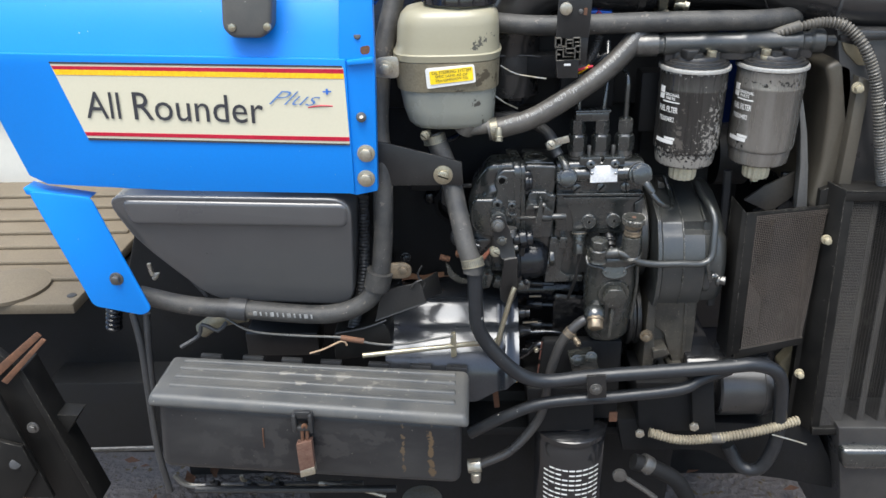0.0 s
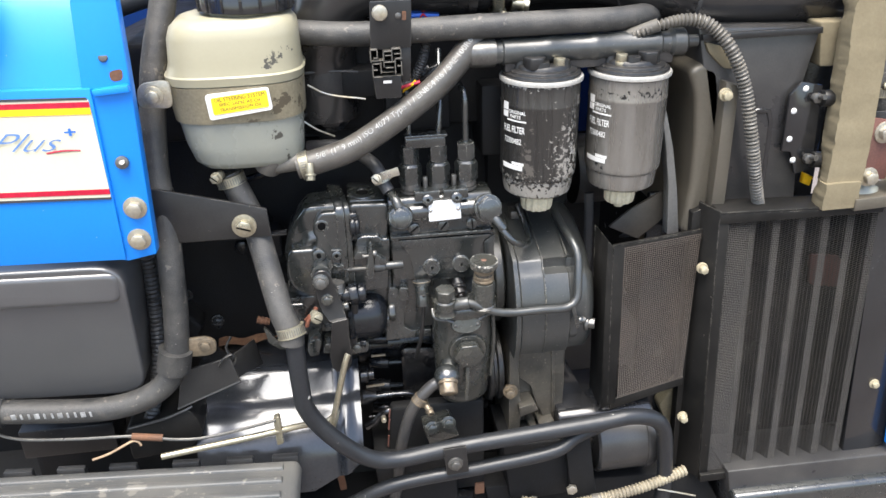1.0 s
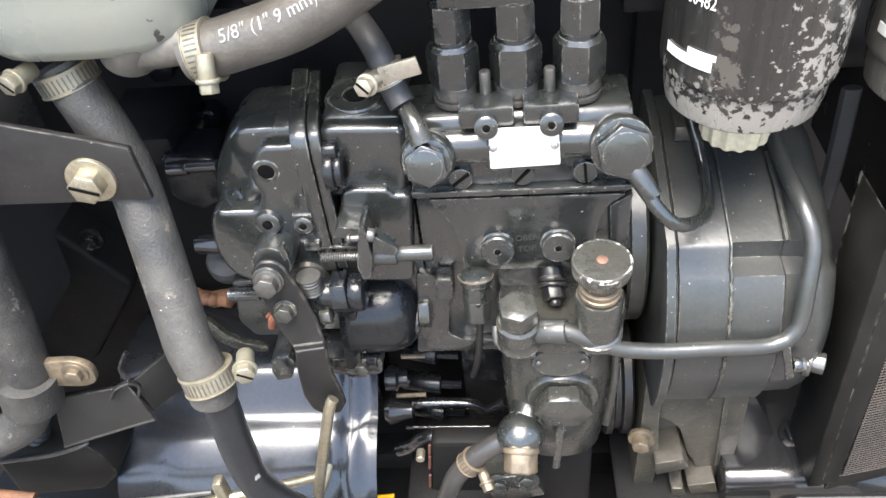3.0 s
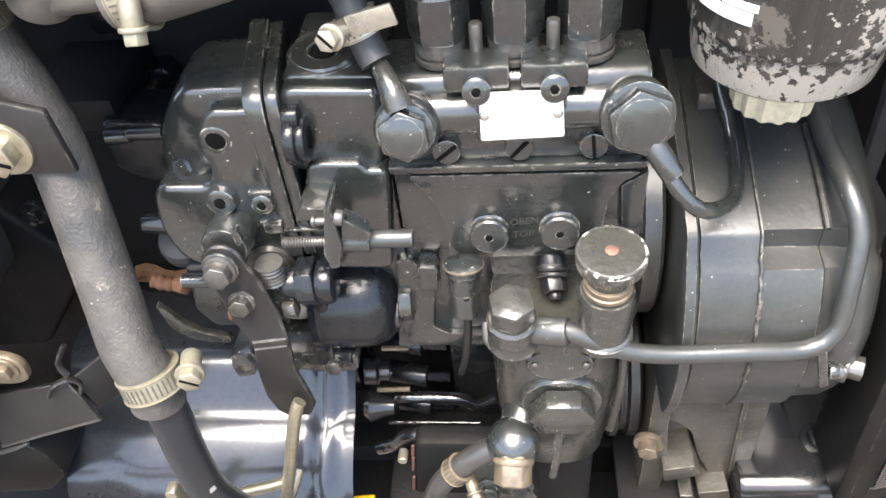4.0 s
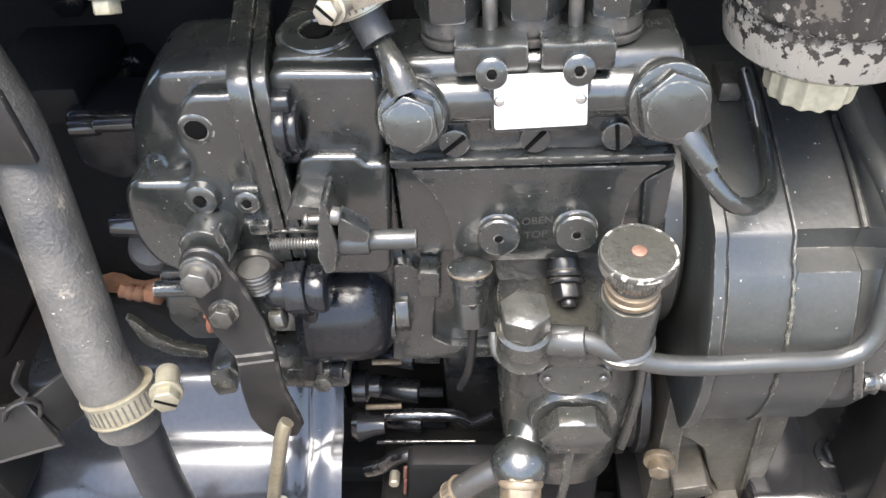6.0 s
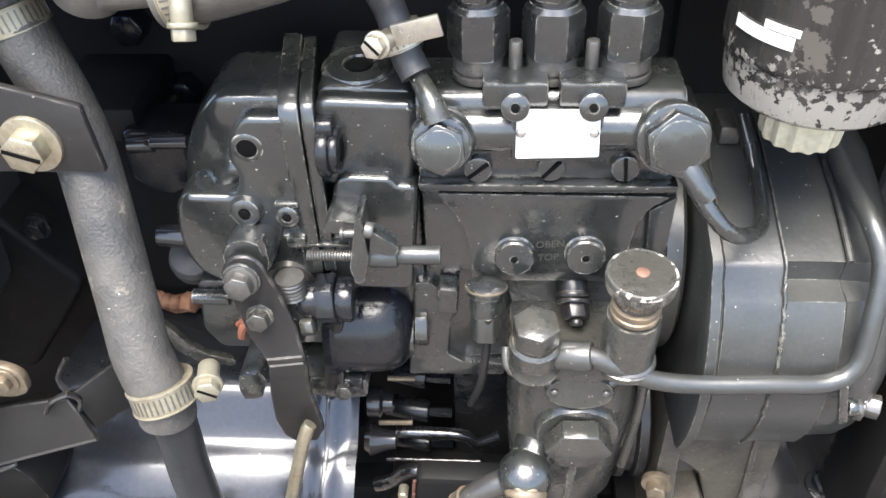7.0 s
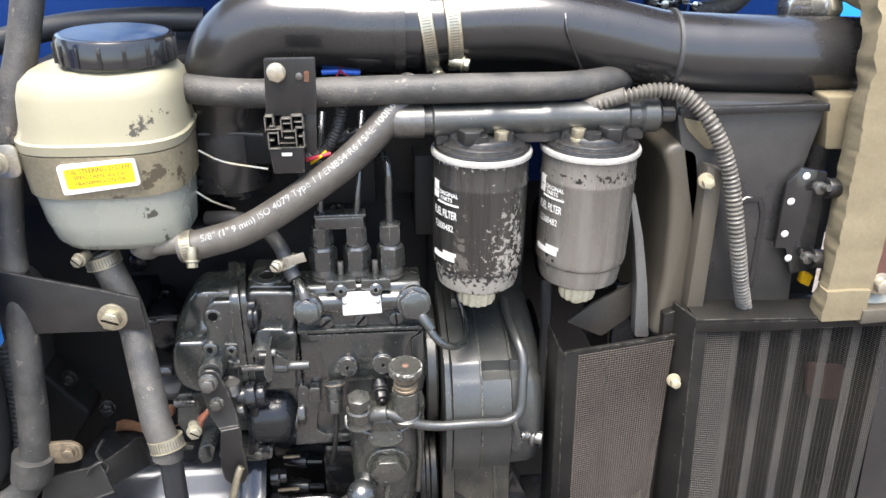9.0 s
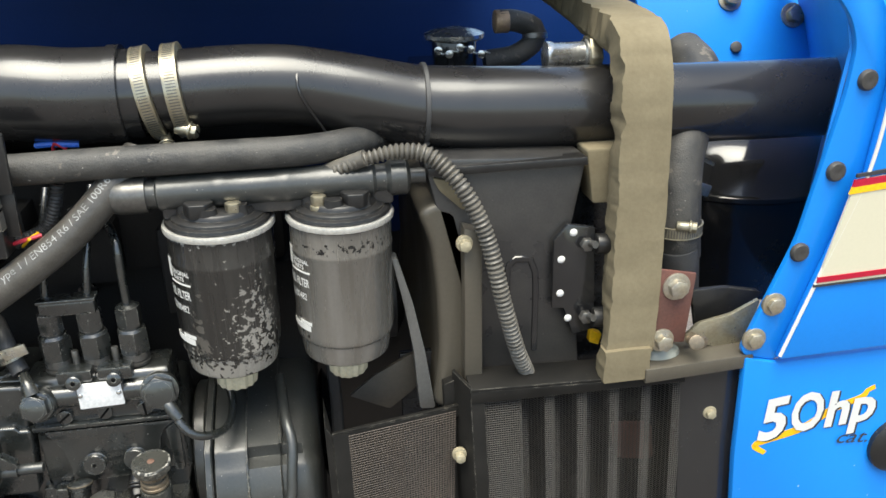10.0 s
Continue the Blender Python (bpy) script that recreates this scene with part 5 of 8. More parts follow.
part("clevis", prism(smooth_outline([(-0.0, 0.818), (0.007, 0.82), (0.008, 0.783), (0.0, 0.781)], 0.003), 0.975, 0.983, 0.001), YZINC, rod)
cable = hose("control_cable", [(-0.313, 1.0, 0.835), (-0.273, 0.985, 0.821), (-0.21, 0.975, 0.819), (-0.145, 0.97, 0.818), (-0.104, 0.97, 0.808), (-0.066, 0.97, 0.807), (0.003, 0.97, 0.819)], 0.0017, STEEL, "thin steel control cable with a crimped end", "cable", n=8)
part("crimp", tube([(-0.148, 0.97, 0.818), (-0.117, 0.97, 0.812)], 0.004, n=10), RUST, cable)
part("spring_hook", tube([(-0.191, 0.965, 0.797), (-0.172, 0.965, 0.803), (-0.146, 0.968, 0.814), (-0.14, 0.968, 0.807)], 0.0014, n=6), COPPER, cable)
part("second_cable", tube([(-0.314, 1.01, 0.821), (-0.324, 1.0, 0.813), (-0.345, 1.0, 0.823), (-0.353, 1.0, 0.805), (-0.377, 0.99, 0.793)], 0.003, n=8), DARKRUBBER, cable)

# ---- feed pump ----
fp = thing("feed_pump", (0.22, 1.03, 0.79), "dark painted fuel feed pump with hand primer", "pump")
part("body", loft([(0.218, 1.047, 0.775, .024, .022), (0.219, 1.045, 0.785, .030, .027), (0.219, 1.044, 0.82, .0325, .029), (0.220, 1.043, 0.85, .0345, .031), (0.2205, 1.043, 0.875, .0355, .031), (0.2205, 1.043, 0.893, .0355, .032),
                   (0.221, 1.043, 0.901, .0375, .034), (0.222, 1.043, 0.906, .0375, .034), (0.222, 1.043, 0.909, .036, .0325)], 44, 2.4), CAST, fp)
x, y, z = (0.22, 1.012, 0.89)
part("oval_tag", lathe([(0.0, -0.002), (0.016, -0.002), (0.0168, -0.0012), (0.0172, 0.003)], (x, 1.0105, z), (0, 1, -0.3), 36, squash=0.55), CAST, fp)
for dx in (-0.0125, 0.0125):
    part("rivet", ball((x + dx, 1.0082, z + 0.001), 0.0021, (1, .6, 1), 10), STEEL, fp)
part("flange_lip", tube([(0.184, 1.022, 0.908), (0.1845, 1.0155, 0.902), (0.190, 1.0125, 0.8985), (0.200, 1.012, 0.8965), (0.208, 1.0115, 0.892), (0.2185, 1.0108, 0.8865), (0.229, 1.0115, 0.890), (0.238, 1.013, 0.8965), (0.252, 1.018, 0.8995)], 0.0024, n=12, flat=0.8), CAST, fp)
part("side_groove", tube([(0.252, 1.020, 0.893), (0.253, 1.022, 0.86), (0.250, 1.026, 0.81)], 0.0026, n=10), CAST, fp)
part("front_boss", lathe([(0.0225, 0), (0.0225, 0.009), (0.0205, 0.0125)], (0.2215, 1.024, 0.8565), (0, -1, -0.12), 36), CAST, fp)
part("hex_plug", hexagon((0.2215, 1.011, 0.855), (0.2215, 1.0005, 0.8535), 0.0172, turn=0.0, w=0.001), CAST, fp)
part("outlet_boss", lathe([(0.0125, 0), (0.0105, 0.004), (0.0105, 0.007), (0.012, 0.008), (0.012, 0.0175), (0.0105, 0.019)], (0.197, 1.012, 0.907), (0, -0.12, 1), 30), CAST, fp)
part("outlet_bolt", hexagon((0.197, 1.0095, 0.9265), (0.197, 1.0082, 0.9385), 0.0112, turn=0.35, w=0.0005), CAST, fp)
PB, PA = V(0.2395, 1.0125, 0.910), V(0.01, -0.07, 1).normalized()
pm = part("primer_barrel", lathe([(0.0142, 0), (0.0142, 0.003), (0.0126, 0.004), (0.0126, 0.032), (0.0120, 0.0335), (0.0096, 0.034), (0.0096, 0.05)], PB, PA, 40), CAST, fp)
part("barrel_rim", lathe([(0.0126, 0.004), (0.0136, 0.0045), (0.0126, 0.0055)], PB, PA, 40), STEEL, pm)
part("barrel_rim", lathe([(0.0104, 0.0345), (0.0112, 0.035), (0.0112, 0.037), (0.0104, 0.0375), (0.0104, 0.039), (0.0110, 0.0395), (0.0110, 0.0412), (0.0096, 0.042)], PB, PA, 36), TARNISH, pm)
kn = part("primer_knob", lathe([(0.0112, 0.0505), (0.0118, 0.0512), (0.0148, 0.0516), (0.0152, 0.0528), (0.0152, 0.0570), (0.0147, 0.0590), (0.0, 0.0592)], PB, PA, 144, scallop=72, depth=0.022), CAST, fp)
part("knob_rim", lathe([(0.0150, 0.0568), (0.0154, 0.0572), (0.0154, 0.0584), (0.0149, 0.0592), (0.0141, 0.05945), (0.0139, 0.0590)], PB, PA, 48), RIMWEAR, kn, "rim with chipped pale paint")
part("knob_pin", cyl(PB + PA * 0.0590, PB + PA * 0.0598, 0.0030), OLDCOPPER, kn)
part("knurl", lathe([(0.0098, 0.0445), (0.0108, 0.0452), (0.0108, 0.0505), (0.0098, 0.052)], PB, PA, 72, scallop=36, depth=0.07), TARNISH, pm)
part("inlet_banjo", join(ball((0.1955, 1.004, 0.8290), 0.0148, (1, 1, 0.95), 36), cyl((0.199, 1.012, 0.830), (0.204, 1.03, 0.836), 0.0115)), PUMP, fp)
part("inlet_washer", cyl((0.1955, 0.9965, 0.8276), (0.1953, 0.9935, 0.8250), 0.0112), TARNISH, fp)
part("inlet_bolt", hexagon((0.1955, 0.998, 0.8290), (0.1948, 0.9850, 0.8172), 0.0106), TARNISH, fp)
part("drain_lever", join(tube([(0.22, 1.008, 0.835), (0.219, 1.004, 0.816), (0.217, 1.004, 0.794)], 0.0024, n=10, flat=0.6)), CAST, fp)
part("side_block", prism(smooth_outline([(0.236, 0.81), (0.256, 0.815), (0.258, 0.9), (0.25, 0.9)], 0.004), 1.035, 1.06, 0.002), CAST, fp)
fp.location += V(0, -0.004, 0.004)
lhz = hose("inlet_hose", [(0.19, 1.003, 0.826), (0.179, 1.001, 0.822), (0.167, 1.0, 0.811), (0.157, 1.0, 0.797), (0.148, 1.002, 0.775), (0.137, 1.006, 0.727), (0.127, 1.01, 0.658), (0.086, 1.0, 0.606), (0.04, 0.995, 0.583)], 0.0068, DUSTBLACK, "black rubber fuel inlet hose", n=18)
clamp((0.163, 1.0, 0.8045), (0.6, 0.0, 0.8), 0.0074, 0.009, (0.172, 0.992, 0.796), (0.4, -1, -0.4), lhz, TARNISH)
part("end_nut", join(hexagon((0.02, 0.995, 0.579), (0.04, 0.995, 0.581), 0.011), hexagon((0.032, 0.99, 0.571), (0.032, 0.99, 0.556), 0.008)), ZINC, lhz)
dp = hose("delivery_pipe", [(0.203, 1.007, 0.922), (0.217, 1.003, 0.926), (0.233, 1.0, 0.92), (0.251, 1.0, 0.911), (0.274, 1.001, 0.907), (0.307, 1.003, 0.906), (0.334, 1.006, 0.904), (0.347, 1.01, 0.912),
                            (0.35, 1.018, 0.935), (0.352, 1.03, 0.957), (0.348, 1.045, 0.97), (0.345, 1.075, 0.975), (0.343, 1.1, 0.983)], 0.0046, CASE_PAINT, "black steel fuel delivery pipe bent round the gear case", "pipe", n=16)
part("sleeve", cyl((0.207, 1.005, 0.921), (0.223, 1.001, 0.925), 0.0068), CASE_PAINT, dp)
part("clip", join(prism(smooth_outline([(0.339, 0.905), (0.343, 0.906), (0.35, 0.879), (0.346, 0.877)], 0.0015), 1.003, 1.0065, 0.0008), cyl((0.349, 1.008, 0.885), (0.354, 1.008, 0.885), 0.0045)), PUMP, dp)
part("clip_bolt", join(hexagon((0.352, 1.008, 0.885), (0.356, 1.008, 0.885), 0.0042), cyl((0.356, 1.008, 0.885), (0.358, 1.008, 0.885), 0.0026)), STEEL, dp)
sm = hose("leak_off_line", [(0.175, 1.02, 0.93), (0.174, 1.025, 0.901), (0.171, 1.03, 0.87), (0.165, 1.05, 0.83)], 0.0022, SATIN, "thin black leak-off line under the pump", n=10)
va, vb = V((0.174, 1.03, 0.943)), V((0.174, 1.022, 0.914))
vd = (vb - va).normalized()
part("valve_body", join(lathe([(0.008, 0), (0.0098, 0.001), (0.0098, 0.003), (0.0090, 0.0036), (0.0090, 0.0058), (0.0078, 0.007), (0.0082, 0.013), (0.0076, 0.0165)], va, vd, 28), hexagon(va + vd * 0.0155, vb, 0.0078)), PUMP, sm)
part("washer", cyl(va + vd * 0.0012, va + vd * 0.0026, 0.0102), TARNISH, sm)
part("side_valve", join(cyl((0.216, 1.047, 0.934), (0.217, 1.038, 0.926), 0.0070), cyl((0.2165, 1.0405, 0.9285), (0.2165, 1.0385, 0.9265), 0.0082), cyl((0.217, 1.0375, 0.9255), (0.217, 1.0355, 0.9240), 0.0086), hexagon((0.217, 1.036, 0.924), (0.218, 1.030, 0.920), 0.0068), cyl((0.218, 1.030, 0.920), (0.218, 1.027, 0.918), 0.0034)), SATIN, sm)

# ---- timing gear case ----
tc = thing("gear_case", (0.31, 1.1, 0.7), "dark painted cast timing gear case", "engine part")
CY, CZ, CR = 1.107, 0.885, 0.097
def case_ring(k=0.0, pad=False):
    """The case seen from its end: a round front, a ridge, and a roof sloping back; k draws it out."""
    arc = [(CY - (CR + k) * math.cos(radians(a)), CZ + (CR + k) * math.sin(radians(a))) for a in range(-30, 34, 3)]
    step = [(1.0385 - k, 0.9405 + k), (1.0385 - k, 0.9495 + k)] if pad else [(1.0325 - k, 0.9445 + k), (1.0345 - k, 0.9500 + k)]
    return [(1.16, 0.8365 - k), (1.045, 0.8365 - k)] + arc + step + [(1.0375 - k, 0.9525 + k), (1.075, 0.9665 + k), (1.115, 0.979 + k), (1.16, 0.981 + k)]
part("drum", loft_x([(0.2835, case_ring(-0.002)), (0.2850, case_ring(0)), (0.3118, case_ring(0))]), CASE_PAINT, tc, smooth=32)
part("right_half", loft_x([(0.3124, case_ring(-0.0004, True)), (0.3400, case_ring(-0.0004, True)), (0.3415, case_ring(-0.0022, True))]), CASE_PAINT, tc, smooth=32)
part("drum_flange", loft_x([(0.2765, case_ring(0.003)), (0.2775, case_ring(0.0048)), (0.2820, case_ring(0.0048)), (0.2832, case_ring(0.0036))]), CASE_PAINT, tc, smooth=32)
part("parting_rib", loft_x([(0.3112, case_ring(0.0002)), (0.3117, case_ring(0.0013)), (0.3125, case_ring(0.0013)), (0.3130, case_ring(0.0002))]), CASE_PAINT, tc, smooth=32)
part("right_step", loft_x([(0.3412, case_ring(-0.004, True)), (0.3600, case_ring(-0.005)), (0.3665, case_ring(-0.008)), (0.3715, case_ring(-0.014)), (0.3745, case_ring(-0.022))]), CASE_PAINT, tc, smooth=40)
part("corner_rib", tube([(0.3412, 1.036, 0.9535), (0.3412, 1.06, 0.963), (0.3405, 1.09, 0.973)], 0.0016, n=8), CASE_PAINT, tc)
rs = random.Random(5)
BEAD = [0.55 + 0.45 * rs.random() for k in range(60)]
part("seal_bead", tube([(0.3121 + 0.0005 * math.sin(5 * a), CY - (CR + 0.0006) * math.cos(radians(a)), CZ + (CR + 0.0006) * math.sin(radians(a))) for a in range(-6, 40, 2)], 0.0013, n=8, step=0.0012, radius=lambda u: BEAD[int(u * 59)]), CAST, tc, "squeezed-out sealant")
part("end_lug", prism_x(smooth_outline([(1.014, 0.888), (1.014, 0.862), (1.035, 0.838), (1.05, 0.85), (1.05, 0.885)], 0.004), 0.3415, 0.351, 0.002), CASE_PAINT, tc)
bolt((0.364, 1.022, 0.872), (1, -0.4, 0), 0.0065, 0.009, STEEL, tc)
part("disc", lathe([(0.062, 0), (0.064, 0.002), (0.064, 0.010), (0.062, 0.012)], (0.262, 1.115, 0.905), (1, 0, 0), 44), CASE_PAINT, tc)
part("seal_disc", lathe([(0.03, 0), (0.046, 0.001), (0.048, 0.003), (0.048, 0.007), (0.044, 0.009), (0.044, 0.012), (0.0475, 0.014), (0.0475, 0.019), (0.045, 0.021), (0.02, 0.022)], (0.252, 1.092, 0.786), (1, 0, 0), 48), SATIN, tc)
part("lower_block", prism(smooth_outline([(0.287, 0.842), (0.346, 0.842), (0.3465, 0.78), (0.345, 0.724), (0.337, 0.716), (0.322, 0.716), (0.318, 0.735), (0.313, 0.744), (0.309, 0.757), (0.3045, 0.775), (0.2965, 0.784), (0.288, 0.79)], 0.003), 1.044, 1.13, 0.003), DUSTCAST, tc)
part("lower_back", prism(smooth_outline([(0.286, 0.80), (0.340, 0.80), (0.352, 0.64), (0.282, 0.64)], 0.004), 1.058, 1.16, 0.004), DUSTCAST, tc)
part("lower_rib", prism(smooth_outline([(0.3285, 0.825), (0.3315, 0.825), (0.3355, 0.735), (0.332, 0.735)], 0.001), 1.0415, 1.048, 0.001), DUSTCAST, tc)
part("lower_wall", prism(smooth_outline([(0.277, 0.84), (0.288, 0.835), (0.288, 0.79), (0.292, 0.74), (0.284, 0.66), (0.276, 0.66)], 0.003), 1.040, 1.13, 0.003), DUSTCAST, tc)
for lug in (((0.287, 0.755), (0.306, 0.760), (0.3115, 0.749), (0.289, 0.741)), ((0.301, 0.7235), (0.310, 0.7235), (0.3135, 0.711), (0.303, 0.709)), ((0.326, 0.707), (0.339, 0.7115), (0.3425, 0.700), (0.329, 0.694)),
            ((0.288, 0.706), (0.300, 0.7105), (0.304, 0.698), (0.289, 0.692)), ((0.341, 0.716), (0.352, 0.7175), (0.3545, 0.704), (0.344, 0.703)), ((0.312, 0.727), (0.331, 0.731), (0.334, 0.718), (0.316, 0.715))):
    part("bolt_lug", prism(smooth_outline(lug, 0.0015), 1.030, 1.066, 0.0014), DUSTCAST, tc)
bolt((0.277, 1.036, 0.777), (-0.2, -1, 0), 0.0062, 0.009, TARNISH, tc)
part("mount_plate", prism(smooth_outline([(0.345, 0.815), (0.356, 0.790), (0.370, 0.760), (0.381, 0.732), (0.381, 0.716), (0.374, 0.709), (0.345, 0.709)], 0.006), 1.060, 1.085, 0.003), BLACK, tc)
part("plate_lip", tube([(0.352, 1.057, 0.7115), (0.368, 1.056, 0.7105), (0.378, 1.057, 0.714), (0.3815, 1.058, 0.724)], 0.0028, n=10), BLACK, tc)
part("mount_plate", prism(smooth_outline([(0.345, 0.694), (0.377, 0.694), (0.383, 0.680), (0.379, 0.668), (0.345, 0.667)], 0.005), 1.058, 1.085, 0.003), BLACK, tc)

# ---- fuel filters ----
hd = thing("filter_head", (0.36, 1.06, 1.17), "black cast filter head with a pipe along its top", "filter head")
part("rail_pipe", lathe([(0.006, 0), (0.0105, 0.001), (0.0135, 0.006), (0.0145, 0.014), (0.0115, 0.02), (0.0115, 0.028), (0.0135, 0.03), (0.0135, 0.07), (0.0142, 0.072), (0.0142, 0.08), (0.0135, 0.082), (0.0135, 0.12), (0.0142, 0.122),
                         (0.0142, 0.13), (0.0135, 0.132), (0.0135, 0.185), (0.0142, 0.187), (0.0142, 0.195), (0.0115, 0.198), (0.0115, 0.206), (0.0148, 0.21), (0.0148, 0.222), (0.012, 0.225), (0.0065, 0.226), (0.0065, 0.238)], (0.241, 1.056, 1.183), (1, 0, 0), 32), CASE_PAINT, hd)
part("web", prism([(0.272, 1.188), (0.452, 1.188), (0.452, 1.163), (0.272, 1.163)], 1.049, 1.078, 0.002), DUSTBLACK, hd)
part("hose_stub", tube([(0.238, 1.06, 1.183), (0.243, 1.056, 1.183), (0.262, 1.056, 1.183)], 0.0145, n=20), STEEL, hd)
for fx, can, wear, label, name in ((0.3125, FILTERCAN, True, "black fuel filter canister with scuffed paint and white print", "a"), (0.4085, BROWNCAN, False, "grey-brown fuel filter canister with white print", "b")):
    FY, R = 1.058, 0.0415
    m = can.copy()
    ft = thing("fuel_filter", (fx, FY, 1.03), label, "fuel filter", "fuel filters under the head")
    if wear:
        worn(m, (0.30, 0.28, 0.245), (0.024, -0.034, 0.034), (0.022, 0.035, 0.05), 230, 0.43)
        worn(m, (0.085, 0.077, 0.066), (-0.022, -0.036, 0.035), (0.007, 0.03, 0.035), 150, 0.42)
        worn(m, (0.235, 0.22, 0.192), (0.0, 0.0, 0.004), (0.3, 0.3, 0.015), 230, 0.35)
        worn(m, (0.3, 0.29, 0.26), (0.0, -0.03, 0.123), (0.08, 0.08, 0.0035), 200, 0.44)
    else:
        worn(m, (0.02, 0.02, 0.02), (0.01, -0.03, 0.108), (0.06, 0.08, 0.007), 260, 0.47)
        worn(m, (0.03, 0.03, 0.03), (-0.035, -0.02, 0.03), (0.012, 0.05, 0.025), 200, 0.55)
    part("can", lathe([(0.026, 0), (0.033, 0.001), (0.0365, 0.004), (0.038, 0.012), (0.0385, 0.021), (0.040, 0.0225), (0.0408, 0.024), (0.041, 0.026), (R, 0.03), (R, 0.1), (R + .0006, 0.1015), (R + .0006, 0.104), (R, 0.106), (R, 0.124), (R - 0.002, 0.126)],
                      (fx, FY, 1.028), (0, 0, 1), 64), m, ft)
    part("seal_ring", lathe([(R - 0.002, 0), (R + 0.0022, 0.0005), (R + 0.0027, 0.003), (R + 0.002, 0.005), (R - 0.002, 0.0055)], (fx, FY, 1.153), (0, 0, 1), 64), SEALRING, ft, "pale metal sealing ring")
    lid = part("lid", lathe([(R - 0.001, 0), (R, 0.001), (R - 0.0008, 0.0035), (R - 0.003, 0.0045), (R - 0.0045, 0.0045), (R - 0.005, 0.0062), (0.034, 0.0078), (0.031, 0.0080), (0.030, 0.0110), (0.0285, 0.0122), (0.0, 0.0128)], (fx, FY, 1.1585), (0, 0, 1), 56), SATIN, ft)
    for a in range(6):
        t = a * math.pi / 3 + 0.3
        part("lid_pad", loft([(fx + 0.0235 * math.cos(t), FY + 0.0235 * math.sin(t), 1.167, .0085, .0065), (fx + 0.0235 * math.cos(t), FY + 0.0235 * math.sin(t), 1.1755, .007, .0055)], 14, 2.5), SATIN, lid)
    bx = fx + (0.014 if wear else -0.0165)
    part("bleed_screw", join(hexagon((bx, 1.040, 1.168), (bx, 1.040, 1.1775), 0.0065), cyl((bx, 1.040, 1.164), (bx, 1.040, 1.170), 0.0072)), YZINC, lid)
    part("union_bolt", join(hexagon((fx + (-0.012 if wear else 0.012), 1.04, 1.168), (fx + (-0.012 if wear else 0.012), 1.04, 1.1795), 0.0115)), SATIN, lid)
    part("drain_plug", lathe([(0.0, 0.0), (0.012, 0.0), (0.0165, 0.001), (0.0175, 0.003), (0.018, 0.010), (0.017, 0.023)] if wear else [(0.0, -0.006), (0.005, -0.006), (0.0055, 0.0), (0.0150, 0.0005), (0.017, 0.003), (0.0175, 0.010), (0.017, 0.023)],
                             (fx, FY - 0.002, 1.007), (0, 0, 1), 72, scallop=14, depth=0.10), NYLON, ft, "cream nylon drain plug")
    rr = R + 0.0004
    a0 = -77 if wear else -85
    part("logo_mark", patch_round(fx, FY, rr, a0, a0 + 12, 1.126, 1.134, 6), WHITE, ft)
    part("logo_bar", patch_round(fx, FY, rr, a0, a0 + 12, 1.1185, 1.125, 6), WHITE, ft)
    bent("ORIGINAL", fx, FY, rr, a0 + 13, a0 + 43, 1.1235, 1.1272, ft, WHITE, bold=0.02)
    bent("PARTS", fx, FY, rr, a0 + 16, a0 + 35, 1.1188, 1.1224, ft, WHITE, bold=0.02)
    part("print_rule", patch_round(fx, FY, rr, a0 + 10, a0 + 44, 1.1155, 1.117, 10), WHITE, ft)
    bent("FUEL FILTER", fx, FY, rr, a0 + 2, a0 + 42, 1.1035, 1.1105, ft, WHITE, bold=0.02)
    bent("73300482", fx, FY, rr, a0 + 4, a0 + 37, 1.0915, 1.0975, ft, WHITE, bold=0.01)
    part("lower_bar", patch_round(fx, FY, rr, a0 + 2, a0 + 40, 1.063, 1.068, 10), WHITE, ft)
    part("print_bar", patch_round(fx, FY, rr, a0 + 22, a0 + 42, 1.0685, 1.0715, 6), WHITE, ft)
    lean_ = Matrix.Translation((0, 0, 0.127)) @ pose(0, 0, 0, 1.0, 0.9, 0) @ Matrix.Translation((0, 0, -0.127))
    for o_ in ft.children_recursive:
        o_.data.transform(lean_)

# ---- intake pipe ----
it = thing("intake_pipe", (0.3, 1.12, 1.2), "glossy black air intake pipe with elbow and clamps", "pipe")
part("elbow", tube([(0.085, 1.125, 1.11), (0.085, 1.125, 1.17), (0.090, 1.12, 1.200), (0.104, 1.115, 1.234), (0.131, 1.11, 1.252), (0.165, 1.105, 1.2565), (0.205, 1.105, 1.2525), (0.243, 1.105, 1.2515)], 0.0372, n=44), INTAKE, it)
part("pipe", tube([(0.238, 1.105, 1.2515), (0.28, 1.105, 1.252), (0.315, 1.105, 1.2535), (0.348, 1.105, 1.2538), (0.381, 1.105, 1.2515), (0.416, 1.105, 1.2445), (0.450, 1.105, 1.236), (0.482, 1.105, 1.2285), (0.521, 1.105, 1.2245), (0.56, 1.105, 1.2225), (0.611, 1.105, 1.2205), (0.659, 1.105, 1.2195), (0.744, 1.105, 1.217), (0.855, 1.105, 1.2155), (0.971, 1.105, 1.215)],
                  0.0355, n=44, radius=lambda t: 0.90 + 0.10 * min(1, max(0, (t - 0.22) * 6))), INTAKE, it)
part("seam", tube([(0.384, 1.083, 1.273), (0.385, 1.071, 1.251), (0.403, 1.083, 1.216)], 0.0012, n=6), INTAKE, it)
part("elbow_cuff", lathe([(0.033, 0), (0.036, 0.003), (0.036, 0.02), (0.034, 0.022), (0.037, 0.026), (0.037, 0.05), (0.034, 0.052)], (0.085, 1.125, 1.115), (0, 0, 1), 40), DARKRUBBER, it)
